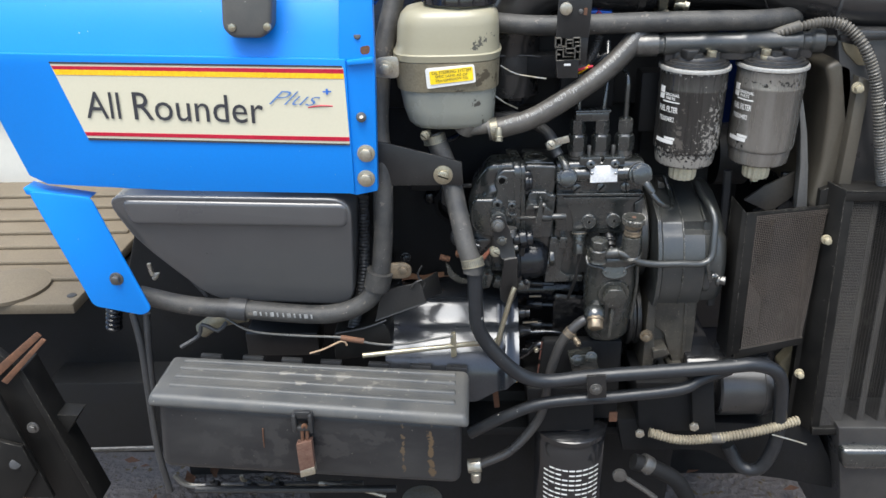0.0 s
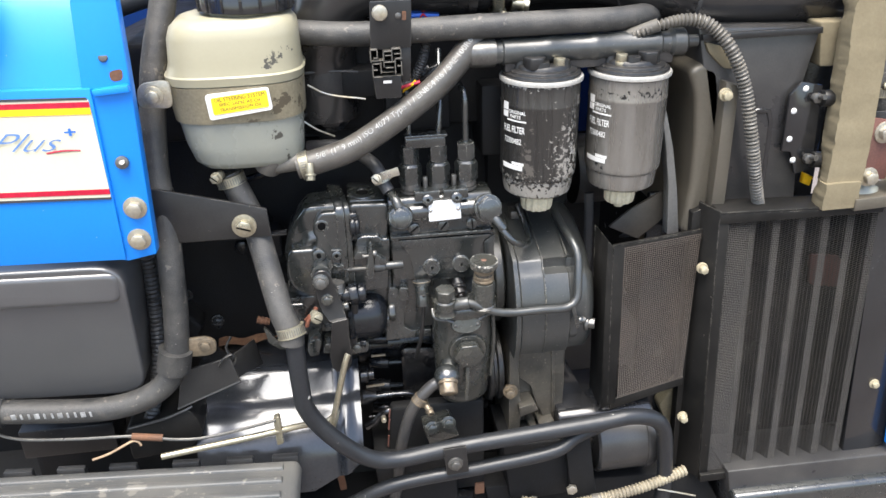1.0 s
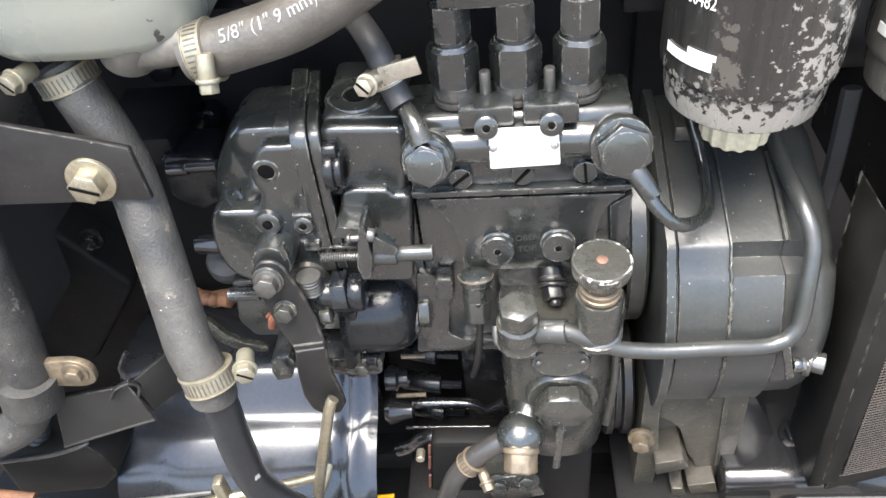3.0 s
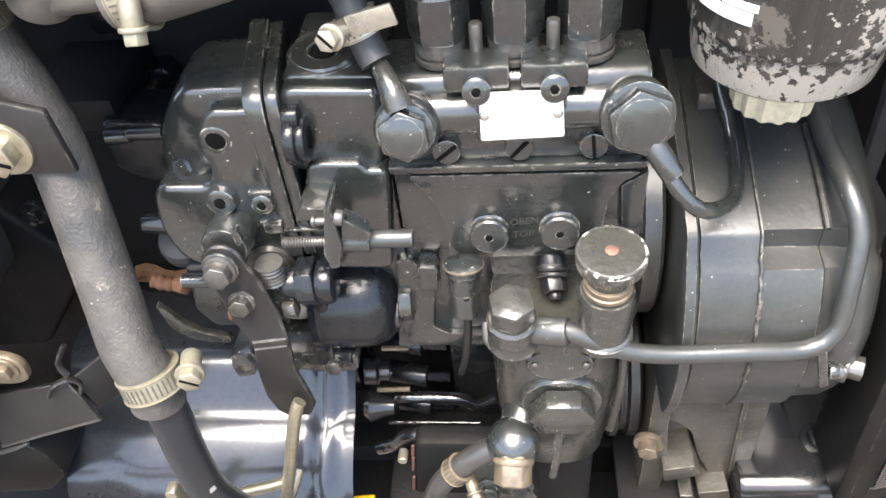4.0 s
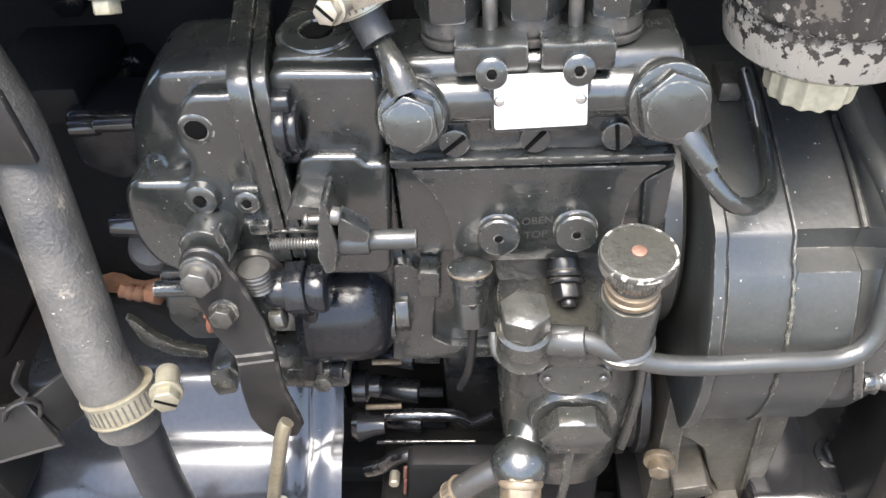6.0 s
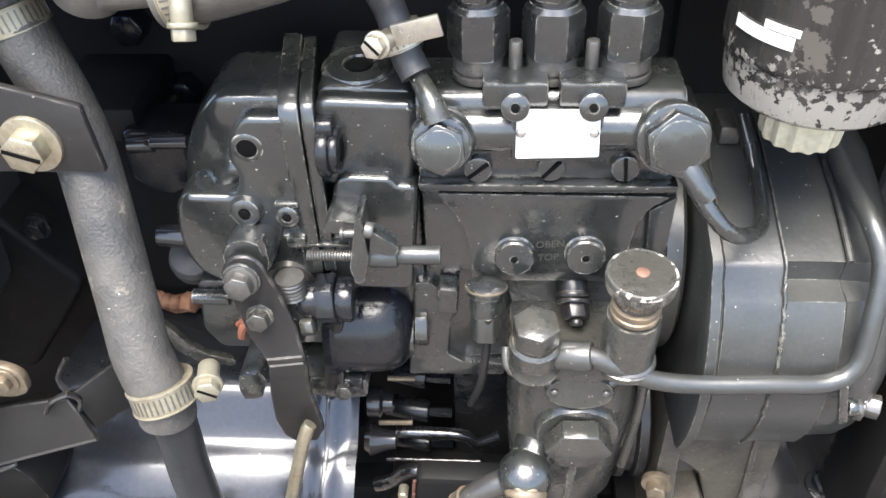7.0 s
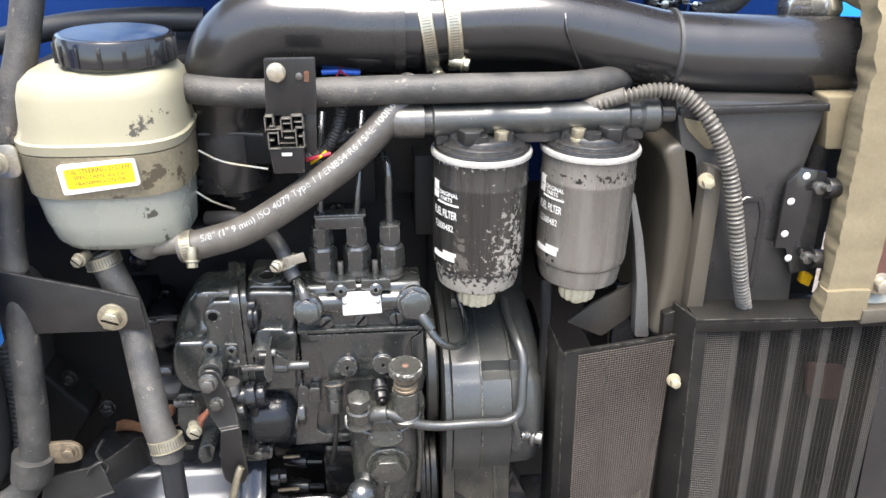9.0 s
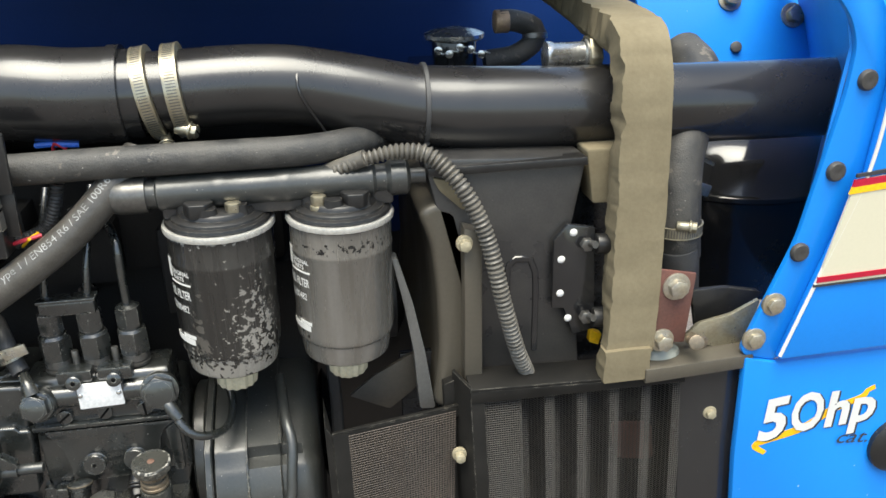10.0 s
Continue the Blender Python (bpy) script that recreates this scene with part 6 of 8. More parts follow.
part("sleeve", tube([(0.240, 1.105, 1.2515), (0.249, 1.105, 1.2515)], 0.0388, n=36), INTAKE, it)
part("steel_collar", tube([(0.249, 1.105, 1.2515), (0.262, 1.105, 1.2515)], 0.0352, n=36), BLACK, it)
clamp((0.268, 1.105, 1.2515), (1, 0, 0.16), 0.0362, 0.0115, (0.277, 1.086, 1.2155), (0.2, -1, -0.8), it, YZINC)
clamp((0.290, 1.105, 1.2525), (1, 0, 0.10), 0.0362, 0.0125, (0.296, 1.078, 1.226), (1, -0.3, -0.2), it, YZINC)
tie = part("cable_tie", band((0.486, 1.105, 1.228), (1, 0, -0.05), 0.0358, 0.004, 0.001), DARKRUBBER, it, "black cable tie")
part("tie_tail", tube([(0.486, 1.080, 1.202), (0.480, 1.066, 1.203), (0.475, 1.055, 1.199)], 0.002, n=6), DARKRUBBER, tie)
cd = hose("wiring_conduit", [(0.357, 1.1, 1.17), (0.388, 1.075, 1.182), (0.41, 1.05, 1.194), (0.433, 1.045, 1.203), (0.459, 1.045, 1.207), (0.483, 1.04, 1.202), (0.505, 1.03, 1.178), (0.524, 1.025, 1.136), (0.537, 1.02, 1.079), (0.55, 1.025, 1.032), (0.563, 1.035, 0.999)], 0.0075, CONDUIT, "grey corrugated wiring conduit looping down to the radiator", "conduit", rib=0.0024, pitch=0.0042, n=16, radius=lambda t: 0.68 + 0.30 * min(1, max(0, (t - 0.22) * 6)))
part("taped_end", tube([(0.398, 1.06, 1.189), (0.431, 1.044, 1.204)], 0.0066, n=14), CONDUIT, cd)

# ---- relay bracket ----
rl = thing("relay_socket", (0.155, 1.03, 1.15), "black plastic relay socket on a steel arm", "relay socket")
part("arm_plate", join(prism(smooth_outline([(0.137, 1.243), (0.177, 1.243), (0.175, 1.198), (0.135, 1.197)], 0.002), 1.03, 1.034, 0.001), prism([(0.163, 1.200), (0.1748, 1.200), (0.173, 1.164), (0.1635, 1.165)], 1.033, 1.036, 0.0008)), SATIN, rl)
bolt((0.146, 1.03, 1.232), (0, -1, 0), 0.0072, 0.005, ZINC, rl, washer=1.05)
part("rust_patch", prism(smooth_outline([(0.1675, 1.2325), (0.1715, 1.2325), (0.171, 1.224), (0.167, 1.2245)], 0.001), 1.0292, 1.0305, 0), RUST, rl, "small patch of rust")
part("slot_screw", join(cyl((0.1635, 1.031, 1.2285), (0.1635, 1.0285, 1.2285), 0.0030), box((0.1635, 1.0283, 1.2285), (0.0042, 0.0008, 0.0010), 0)), STEEL, rl)
sk = part("socket", prism(smooth_outline([(0.1355, 1.173), (0.1635, 1.172), (0.1625, 1.150), (0.1375, 1.150)], 0.0015), 1.026, 1.046, 0.0015), SATIN, rl)
part("socket_base", prism([(0.1345, 1.198), (0.1635, 1.198), (0.1635, 1.171), (0.1365, 1.171)], 1.034, 1.046, 0.001), HOLE, sk)
SX, SZ, SW, SH = 0.1345, 1.1985, 0.0295, 0.027
for u0, v0, u1, v1 in ((0.0, 0.0, 0.0, 0.42), (0.0, 0.0, 0.22, 0.0), (0.22, 0.0, 0.22, 0.30), (0.0, 0.42, 0.42, 0.36), (0.10, 0.30, 0.22, 0.30), (0.42, 0.08, 0.42, 0.62), (0.42, 0.08, 0.70, 0.08), (0.48, 0.22, 0.66, 0.22), (0.70, 0.0, 0.70, 0.46),
                       (0.70, 0.0, 1.0, 0.0), (1.0, 0.0, 1.0, 0.36), (0.78, 0.18, 1.0, 0.18), (0.42, 0.46, 0.78, 0.46), (0.78, 0.34, 0.78, 0.92), (0.78, 0.34, 1.0, 0.36), (0.03, 0.50, 0.03, 0.98), (0.03, 0.50, 0.30, 0.50), (0.30, 0.46, 0.30, 0.84),
                       (0.03, 0.72, 0.16, 0.72), (0.03, 0.98, 0.30, 0.98), (0.30, 0.84, 0.78, 0.80), (0.46, 0.66, 0.70, 0.66), (0.30, 0.98, 0.98, 0.94), (0.98, 0.50, 0.98, 0.94), (0.86, 0.62, 0.98, 0.62)):
    xa, xb = SX + SW * u0 - 0.0005, SX + SW * u1 + 0.0005
    za, zb = SZ - SH * v0 + 0.0005, SZ - SH * v1 - 0.0005
    xs0 = 0.0012 * v0
    part("terminal_wall", hexa([(xa + xs0, 1.0235, zb), (xb + xs0, 1.0235, zb), (xb + xs0, 1.036, zb), (xa + xs0, 1.036, zb)], [(xa + xs0, 1.0235, za), (xb + xs0, 1.0235, za), (xb + xs0, 1.036, za), (xa + xs0, 1.036, za)], 0.0002, 1), CONDUIT, sk)
part("label_slot", box((0.1495, 1.0258, 1.1665), (0.0082, 0.0012, 0.0026), 0.0002), WHITE, sk)
wl = hose("wire_loom", [(0.194, 1.07, 1.193), (0.188, 1.07, 1.173), (0.178, 1.07, 1.156), (0.161, 1.05, 1.153)], 0.0055, DARKRUBBER, "corrugated wire loom with coloured leads", "wiring", rib=0.001, pitch=0.003, n=12)
part("red_lead", tube([(0.159, 1.045, 1.154), (0.169, 1.04, 1.158), (0.183, 1.045, 1.16)], 0.0016, n=8), REDWIRE, wl)
part("yellow_lead", tube([(0.166, 1.05, 1.15), (0.175, 1.04, 1.159), (0.179, 1.05, 1.16)], 0.0013, n=8), YELLOW, wl)
part("blue_lead", tube([(0.178, 1.09, 1.218), (0.19, 1.088, 1.219), (0.21, 1.09, 1.217)], 0.0025, n=8), BLUEWIRE, wl)
part("red_lead", tube([(0.19, 1.09, 1.213), (0.193, 1.085, 1.22), (0.2, 1.09, 1.214)], 0.0012, n=8), REDWIRE, wl)
part("white_wire", tube([(0.07, 1.07, 1.158), (0.09, 1.07, 1.147), (0.128, 1.065, 1.141)], 0.0011, n=8), ZINC, wl)
part("white_wire", tube([(0.062, 1.075, 1.119), (0.075, 1.075, 1.109), (0.093, 1.08, 1.099)], 0.0010, n=8), ZINC, wl)
part("white_wire", tube([(0.067, 1.09, 1.166), (0.099, 1.09, 1.166), (0.123, 1.09, 1.164)], 0.0014, n=8), DARKRUBBER, wl)

# ---- injector pipes ----
ij = thing("injector_pipes", (0.2, 1.06, 1.09), "black steel injector pipes with a clamp bar", "pipe")
part("pipe", tube([(0.170, 1.058, 1.086), (0.1705, 1.060, 1.11), (0.172, 1.07, 1.14), (0.175, 1.1, 1.18)], 0.0032, n=12), PUMP, ij)
part("pipe", tube([(0.2005, 1.058, 1.086), (0.203, 1.06, 1.11), (0.206, 1.07, 1.14), (0.21, 1.1, 1.18)], 0.0032, n=12), PUMP, ij)
part("pipe", tube([(0.231, 1.058, 1.086), (0.231, 1.058, 1.12), (0.2305, 1.062, 1.142), (0.222, 1.08, 1.152), (0.2, 1.12, 1.155)], 0.0034, n=12), PUMP, ij)
part("clamp_bar", box((0.187, 1.056, 1.094), (0.043, 0.012, 0.012), 0.002), PUMP, ij)
part("clamp_bar_cap", box((0.1875, 1.055, 1.1015), (0.045, 0.015, 0.003), 0.001), PUMP, ij)

# ---- engine block behind ----
eb = thing("engine_block", (0.05, 1.3, 0.55), "black painted engine block with bolts and ribs", "engine")
part("block", prism(smooth_outline([(-0.34, 0.6), (0.37, 0.6), (0.37, 1.05), (0.30, 1.06), (0.28, 1.17), (-0.15, 1.18), (-0.34, 1.1)], 0.02), 1.155, 1.5, 0.008), DEEP, eb)
part("head", prism(smooth_outline([(-0.12, 1.09), (0.36, 1.09), (0.36, 1.20), (-0.12, 1.20)], 0.01), 1.125, 1.45, 0.006), DEEP, eb)
part("rocker_cover", prism(smooth_outline([(-0.05, 1.19), (0.42, 1.19), (0.42, 1.225), (-0.05, 1.225)], 0.01), 1.15, 1.4, 0.008), DEEP, eb)
part("sump", prism(smooth_outline([(-0.26, 0.36), (0.36, 0.36), (0.37, 0.62), (-0.28, 0.62)], 0.03), 1.13, 1.5, 0.012), DEEP, eb)
part("front_plate", prism(smooth_outline([(0.27, 0.65), (0.372, 0.65), (0.372, 1.08), (0.27, 1.08)], 0.01), 1.145, 1.3, 0.004), DEEP, eb)
c = V((0.090, 1.11, 1.117))
part("core_plug", lathe([(0.025, 0), (0.025, 0.008), (0.019, 0.01), (0.019, 0.004)], c + V(0, 0.016, 0), (0, -1, 0), 32, scallop=24, depth=0.04), ENGINE, eb)
part("plug_bolt", hexagon(c, c + V(0, -0.014, 0.002), 0.0165), ENGINE, eb)
for px, s in (((0.084, 1.13, 1.118), 0.01), ((0.182, 1.13, 1.073), 0.006)):
    bolt(px, (0, -1, 0), s, 0.008, ENGINE, eb)
rib = random.Random(11)
for x, z, w, hh in ((0.02, 1.075, 0.11, 0.006), (0.05, 1.12, 0.09, 0.007), (-0.03, 0.99, 0.05, 0.02), (0.185, 1.12, 0.07, 0.05), (0.27, 1.1, 0.03, 0.08), (0.13, 1.15, 0.05, 0.03), (0.33, 1.13, 0.04, 0.03)):
    part("casting_pad", box((x, 1.128, z), (w, 0.07, hh), 0.003), DEEP, eb)
part("rib_arch", tube([(-0.02, 1.125, 1.04), (0.01, 1.12, 1.05), (0.03, 1.12, 1.07), (0.035, 1.125, 1.1)], 0.004, n=8), ENGINE, eb)
part("rib_arch", tube([(-0.01, 1.12, 1.07), (0.0, 1.115, 1.1), (0.0, 1.12, 1.12)], 0.004, n=8), ENGINE, eb)
for k in range(4):
    part("stud", join(cyl((0.105 + 0.006 * (k % 2), 1.105, 0.83 - 0.035 * k), (0.135, 1.10, 0.83 - 0.035 * k), 0.008), tube([(0.13, 1.10, 0.83 - 0.035 * k), (0.15, 1.10, 0.829 - 0.035 * k)], 0.0035, n=8)), ENGINE, eb)
for pts, r in ((((0.112, 1.085, 0.756), (0.135, 1.084, 0.757), (0.160, 1.084, 0.755), (0.168, 1.083, 0.748), (0.184, 1.082, 0.759)), 0.0042), (((0.104, 1.085, 0.7255), (0.135, 1.084, 0.7265), (0.17, 1.083, 0.7275)), 0.0018), (((0.10, 1.062, 0.728), (0.112, 1.06, 0.736), (0.125, 1.058, 0.751), (0.15, 1.058, 0.752), (0.17, 1.06, 0.750)), 0.0050)):
    part("engine_rod", tube(pts, r, n=14), WETBLACK, eb)
part("bronze_stud", tube([(0.104, 1.075, 0.778), (0.126, 1.075, 0.779)], 0.0018, n=8), TARNISH, eb)
part("bronze_stud", tube([(0.113, 1.075, 0.822), (0.13, 1.075, 0.822)], 0.0018, n=8), TARNISH, eb)
part("red_gasket", join(*[tube([(0.1295 - 0.09 * (0.766 - a), 1.0398, a), (0.1293 - 0.09 * (0.766 - b), 1.0396, b)], 0.0011, n=6) for a, b in ((0.766, 0.755), (0.752, 0.737), (0.728, 0.712), (0.706, 0.69), (0.68, 0.66))]), RUSTPRIMER, eb, "dull red gasket edge")
part("small_nut", hexagon((0.1215, 1.045, 0.752), (0.1215, 1.036, 0.753), 0.0034), ZINC, eb)
part("cone_boss", join(lathe([(0.008, 0), (0.011, 0.004), (0.007, 0.014), (0.006, 0.02)], (0.095, 1.07, 0.767), (1, 0, 0), 20), lathe([(0.010, 0), (0.010, 0.008), (0.007, 0.010), (0.007, 0.016)], (0.098, 1.08, 0.793), (1, 0, 0), 20)), BLACK, eb)
part("grey_pad", box((0.295, 1.11, 0.981), (0.010, 0.02, 0.010), 0.0012), STEEL, eb)
# Added sheet: keeps the gap under the pump dark, hiding the ground.
part("dark_closure", prism([(-0.32, 0.60), (0.38, 0.60), (0.38, 0.585), (-0.32, 0.585)], 1.06, 1.2, 0.003), DEEP, eb)
for x, z in ((0.0, 0.98), (-0.03, 0.95), (-0.04, 0.99), (-0.02, 1.02)):
    part("bolt_head", hexagon((x, 1.16, z), (x, 1.14, z), 0.010, turn=z), ENGINE, eb)
part("mount_ring", lathe([(0.03, 0), (0.03, 0.02), (0.024, 0.022), (0.02, 0.012), (0, 0.012)], (0.006, 1.15, 0.945), (0, -1, 0), 30), DEEP, eb)
part("oil_pad", prism(smooth_outline([(0.1305, 0.768), (0.245, 0.766), (0.245, 0.63), (0.117, 0.63)], 0.006), 1.04, 1.056, 0.004), DEEP, eb)
part("side_shelf", prism(smooth_outline([(0.15, 0.81), (0.27, 0.80), (0.27, 0.70), (0.15, 0.70)], 0.01), 1.105, 1.2, 0.006), WETBLACK, eb)
part("red_tag", box((0.232, 1.005, 0.66), (0.012, 0.004, 0.016), 0.001), RUST, eb)
part("flange_block", prism(smooth_outline([(0.166, 0.751), (0.201, 0.758), (0.211, 0.731), (0.174, 0.722)], 0.003), 1.02, 1.05, 0.002), CAST, eb)
for px in ((0.178, 1.02, 0.747), (0.198, 1.02, 0.752)):
    bolt(px, (0, -1, 0.3), 0.006, 0.006, CAST, eb)
part("brown_fitting", join(tube([(-0.015, 1.075, 0.887), (-0.008, 1.074, 0.885), (-0.002, 1.075, 0.883)], 0.0048, n=9, rib=0.001, pitch=0.005), hexagon((0.009, 1.06, 0.899), (0.015, 1.058, 0.9), 0.0058)), RUST, eb)
part("link_arm", prism(smooth_outline([(-0.007, 0.888), (-0.002, 0.883), (0.004, 0.872), (0.014, 0.863), (0.03, 0.859), (0.029, 0.854), (0.01, 0.856), (-0.003, 0.866)], 0.003), 1.054, 1.058, 0.001), CAST, eb)
part("copper_wire_end", join(tube([(0.043, 1.042, 0.891), (0.0455, 1.04, 0.899), (0.051, 1.04, 0.907), (0.056, 1.042, 0.914)], 0.0024, n=8), tube([(0.042, 1.044, 0.898), (0.0475, 1.041, 0.905), (0.053, 1.041, 0.910)], 0.0018, n=8)), WIRECOPPER, eb, "bare orange-red wire end")

part("rear_block", prism(smooth_outline([(-0.22, 0.935), (-0.136, 0.925), (-0.086, 0.857), (-0.148, 0.775), (-0.22, 0.77)], 0.008), 1.118, 1.17, 0.006, 3), DEEP, eb)
bolt((-0.068, 1.115, 0.868), (0.2, -1, 0.1), 0.0070, 0.009, ENGINE, eb, washer=1.2)
bolt((-0.10, 1.118, 0.905), (0, -1, 0), 0.006, 0.007, ENGINE, eb)
part("side_casting", prism(smooth_outline([(-0.012, 0.992), (0.022, 0.99), (0.024, 0.958), (0.004, 0.95), (-0.014, 0.962)], 0.006), 1.085, 1.12, 0.004, 3), ENGINE, eb)
part("rubber_boot", lathe([(0.013, 0), (0.0145, 0.003), (0.0135, 0.006), (0.0145, 0.009), (0.013, 0.013), (0.008, 0.016), (0, 0.017)], (0.014, 1.078, 0.912), (0.1, -0.5, 1), 28), DARKRUBBER, eb)

for z in (1.161, 1.1515, 1.139):
    part("head_rib", tube([(0.03, 1.124, z), (0.075, 1.120, z - 0.001), (0.125, 1.122, z - 0.003)], 0.0030, n=10), ENGINE, eb)
part("head_fitting", join(cyl((0.186, 1.095, 1.152), (0.210, 1.09, 1.164), 0.0070), hexagon((0.194, 1.094, 1.156), (0.202, 1.092, 1.160), 0.0098)), ENGINE, eb)

rows_ = []
for k in range(9):
    u = k / 8
    w_ = 0.0075 * math.sin(math.pi * min(0.95, 0.12 + 0.86 * u)) ** 0.6 * (1 + 0.25 * math.sin(11 * u))
    c_ = V(-0.078, 1.150, 0.813).lerp(V(-0.012, 1.130, 0.829), u) + V(0, 0, 0.002 * math.sin(6 * u))
    rows_.append([c_ + V(-0.2 * w_, -w_, 0.002 * math.sin(9 * u)), c_ + V(0, 0, -0.001), c_ + V(0.2 * w_, w_, 0.004 + 0.0035 * math.cos(7 * u))])
leaf = thing("dry_leaf", (-0.04, 1.14, 0.815), "curled dry brown leaf lying behind the starter shield", "leaf")
part("blade", sheet(rows_, 0.0008), DRYLEAF, leaf)
part("stem", tube([(-0.012, 1.130, 0.829), (-0.004, 1.127, 0.831), (0.004, 1.126, 0.836)], 0.0008, n=6), DRYLEAF, leaf)

# ---- starter motor ----
st = thing("starter_motor", (0.0, 1.14, 0.63), "glossy black enamelled starter motor drum", "starter motor")
prof = [(1.19, 0.80), (1.15, 0.812), (1.12, 0.8185), (1.095, 0.8215), (1.078, 0.8215), (1.071, 0.8195), (1.0665, 0.8165), (1.063, 0.8130), (1.053, 0.8020), (1.0475, 0.7965), (1.044, 0.7940), (1.040, 0.7925), (1.035, 0.7908),
        (1.029, 0.787), (1.021, 0.781), (1.011, 0.772), (1.001, 0.760), (0.994, 0.746), (0.990, 0.728), (0.988, 0.70)]
xs_ = [-0.098, -0.096, -0.09, -0.083, -0.076, -0.069, -0.062, -0.055, -0.048, -0.041, -0.034, 0.0, 0.03, 0.058, 0.062, 0.066, 0.070, 0.074, 0.078, 0.082, 0.086, 0.0885, 0.0905]
def swell(x, z):
    """Pressed dips at the shield's two ends."""
    k = 0.0
    if x < -0.04:
        k = 0.007 * math.sin(min(1.0, (-0.04 - x) / 0.05) * math.pi * 0.62) ** 2 * (0.25 + 0.75 * min(1.0, max(0.0, (0.825 - z) / 0.04)))
    if 0.06 < x < 0.084:
        k = -0.0065 * math.sin((x - 0.06) / 0.024 * math.pi) ** 2
    return k
part("shield", sheet([[(x + 0.004 + 0.02 * (z - 0.74) * (x > 0.05), y + swell(x, z), z if x < 0.03 or z > 0.74 else 0.74 + (z - 0.74) * max(0.0, (0.1 - x) / 0.07)) for x in xs_] for y, z in prof], 0.0015), SHIELD, st, "glossy black pressed shield")
part("drum", lathe([(0.05, 0), (0.055, 0.003), (0.055, 0.18), (0.05, 0.183)], (-0.10, 1.17, 0.74), (1, 0, 0), 40), ENGINE, st)
part("solenoid", lathe([(0.03, 0), (0.033, 0.003), (0.033, 0.12), (0.03, 0.123)], (0.095, 1.15, 0.80), (1, 0, 0), 36), ENGINE, st)
part("terminal_strip", prism(smooth_outline([(0.055, 0.71), (0.064, 0.711), (0.069, 0.655), (0.061, 0.654)], 0.001), 1.036, 1.042, 0.0008), RUST, st)
part("yellow_lead", tube([(0.08, 1.04, 0.697), (0.095, 1.04, 0.699)], 0.0018, n=8), YELLOW, st)
part("terminal_nut", hexagon((0.038, 1.04, 0.698), (0.038, 1.03, 0.703), 0.005), ZINC, st)
bk2 = thing("cable_bracket", (-0.1, 1.06, 0.83), "bent black steel cable bracket", "bracket")
part("tray_plate", bevel(sheet([[(-0.1035, 1.0025, 0.826), (-0.068, 1.0025, 0.840), (-0.032, 1.0025, 0.854)], [(-0.098, 1.004, 0.850), (-0.067, 1.004, 0.859), (-0.0355, 1.004, 0.868)], [(-0.093, 1.006, 0.872), (-0.067, 1.006, 0.877), (-0.040, 1.006, 0.883)]], 0.003), 0.0006, 1), SATIN, bk2)
part("plate_fold", tube([(-0.1035, 1.0005, 0.8262), (-0.068, 1.0005, 0.8402), (-0.032, 1.0005, 0.8542)], 0.0014, n=8), DUSTBLACK, bk2)
part("plate_return", hexa([(-0.036, 1.006, 0.856), (-0.0335, 1.006, 0.856), (-0.012, 1.05, 0.842), (-0.0145, 1.05, 0.842)], [(-0.043, 1.007, 0.881), (-0.0405, 1.007, 0.881), (-0.018, 1.05, 0.876), (-0.0205, 1.05, 0.876)], 0.0006), SATIN, bk2)
part("hook", tube([(-0.052, 1.0, 0.876), (-0.047, 1.0, 0.884), (-0.038, 1.002, 0.888), (-0.034, 1.004, 0.882), (-0.037, 1.004, 0.874)], 0.0022, n=8, flat=0.6), SATIN, bk2)
part("hook", tube([(-0.040, 1.006, 0.886), (-0.043, 1.008, 0.894), (-0.037, 1.012, 0.904)], 0.002, n=8, flat=0.6), SATIN, bk2)
part("tray", prism(smooth_outline([(-0.165, 0.803), (-0.122, 0.812), (-0.094, 0.822), (-0.086, 0.808), (-0.082, 0.787), (-0.10, 0.768), (-0.165, 0.76)], 0.006), 1.004, 1.06, 0.003), FRAME, bk2)
part("tray_lip", tube([(-0.16, 1.002, 0.806), (-0.122, 1.001, 0.814), (-0.096, 1.001, 0.8235), (-0.089, 1.003, 0.826)], 0.0016, n=8), DUSTBLACK, bk2)

# ---- oil filter ----
of = thing("oil_filter", (0.175, 1.0, 0.5), "black spin-on oil filter with white print lines", "oil filter")
ox, oz = 0.177, 0.622
part("can", lathe([(0.034, -0.15), (0.052, -0.146), (0.0535, -0.14), (0.0535, -0.02), (0.0515, -0.017), (0.0515, -0.013), (0.0555, -0.010), (0.0555, -0.003), (0.052, 0.0), (0.034, 0.004), (0.03, 0.02)], (ox, 1.05, oz), (0, 0, 1), 48), BLACK, of)
for k in range(9):
    for a in range(9):
        if (k * 7 + a * 5) % 11:
            part("print_bar", patch_round(ox, 1.05, 0.0540, -50 + a * 11, -41 + a * 11, oz - 0.056 - k * 0.009, oz - 0.0535 - k * 0.009, 3), WHITE, of)

# ---- radiator side: screen, guard, shroud, core ----
def mesh_of(name, vs, fs, material, parent, label="", kind=""):
    me = bpy.data.meshes.new(name)
    o = ORIGIN[parent]
    me.from_pydata([(x - o.x, y - o.y, z - o.z) for x, y, z in vs], [], fs)
    me.materials.append(material)
    ob = new(name, me)
    ob.parent = parent
    ORIGIN[ob] = o
    return tagged(ob, label, kind=kind)


def spread(a, b, step):
    n = max(2, int(abs(b - a) / step))
    return [a + (b - a) * i / n for i in range(n + 1)]


sc = thing("side_screen", (0.44, 1.03, 0.77), "black framed wire mesh screen beside the radiator", "screen")
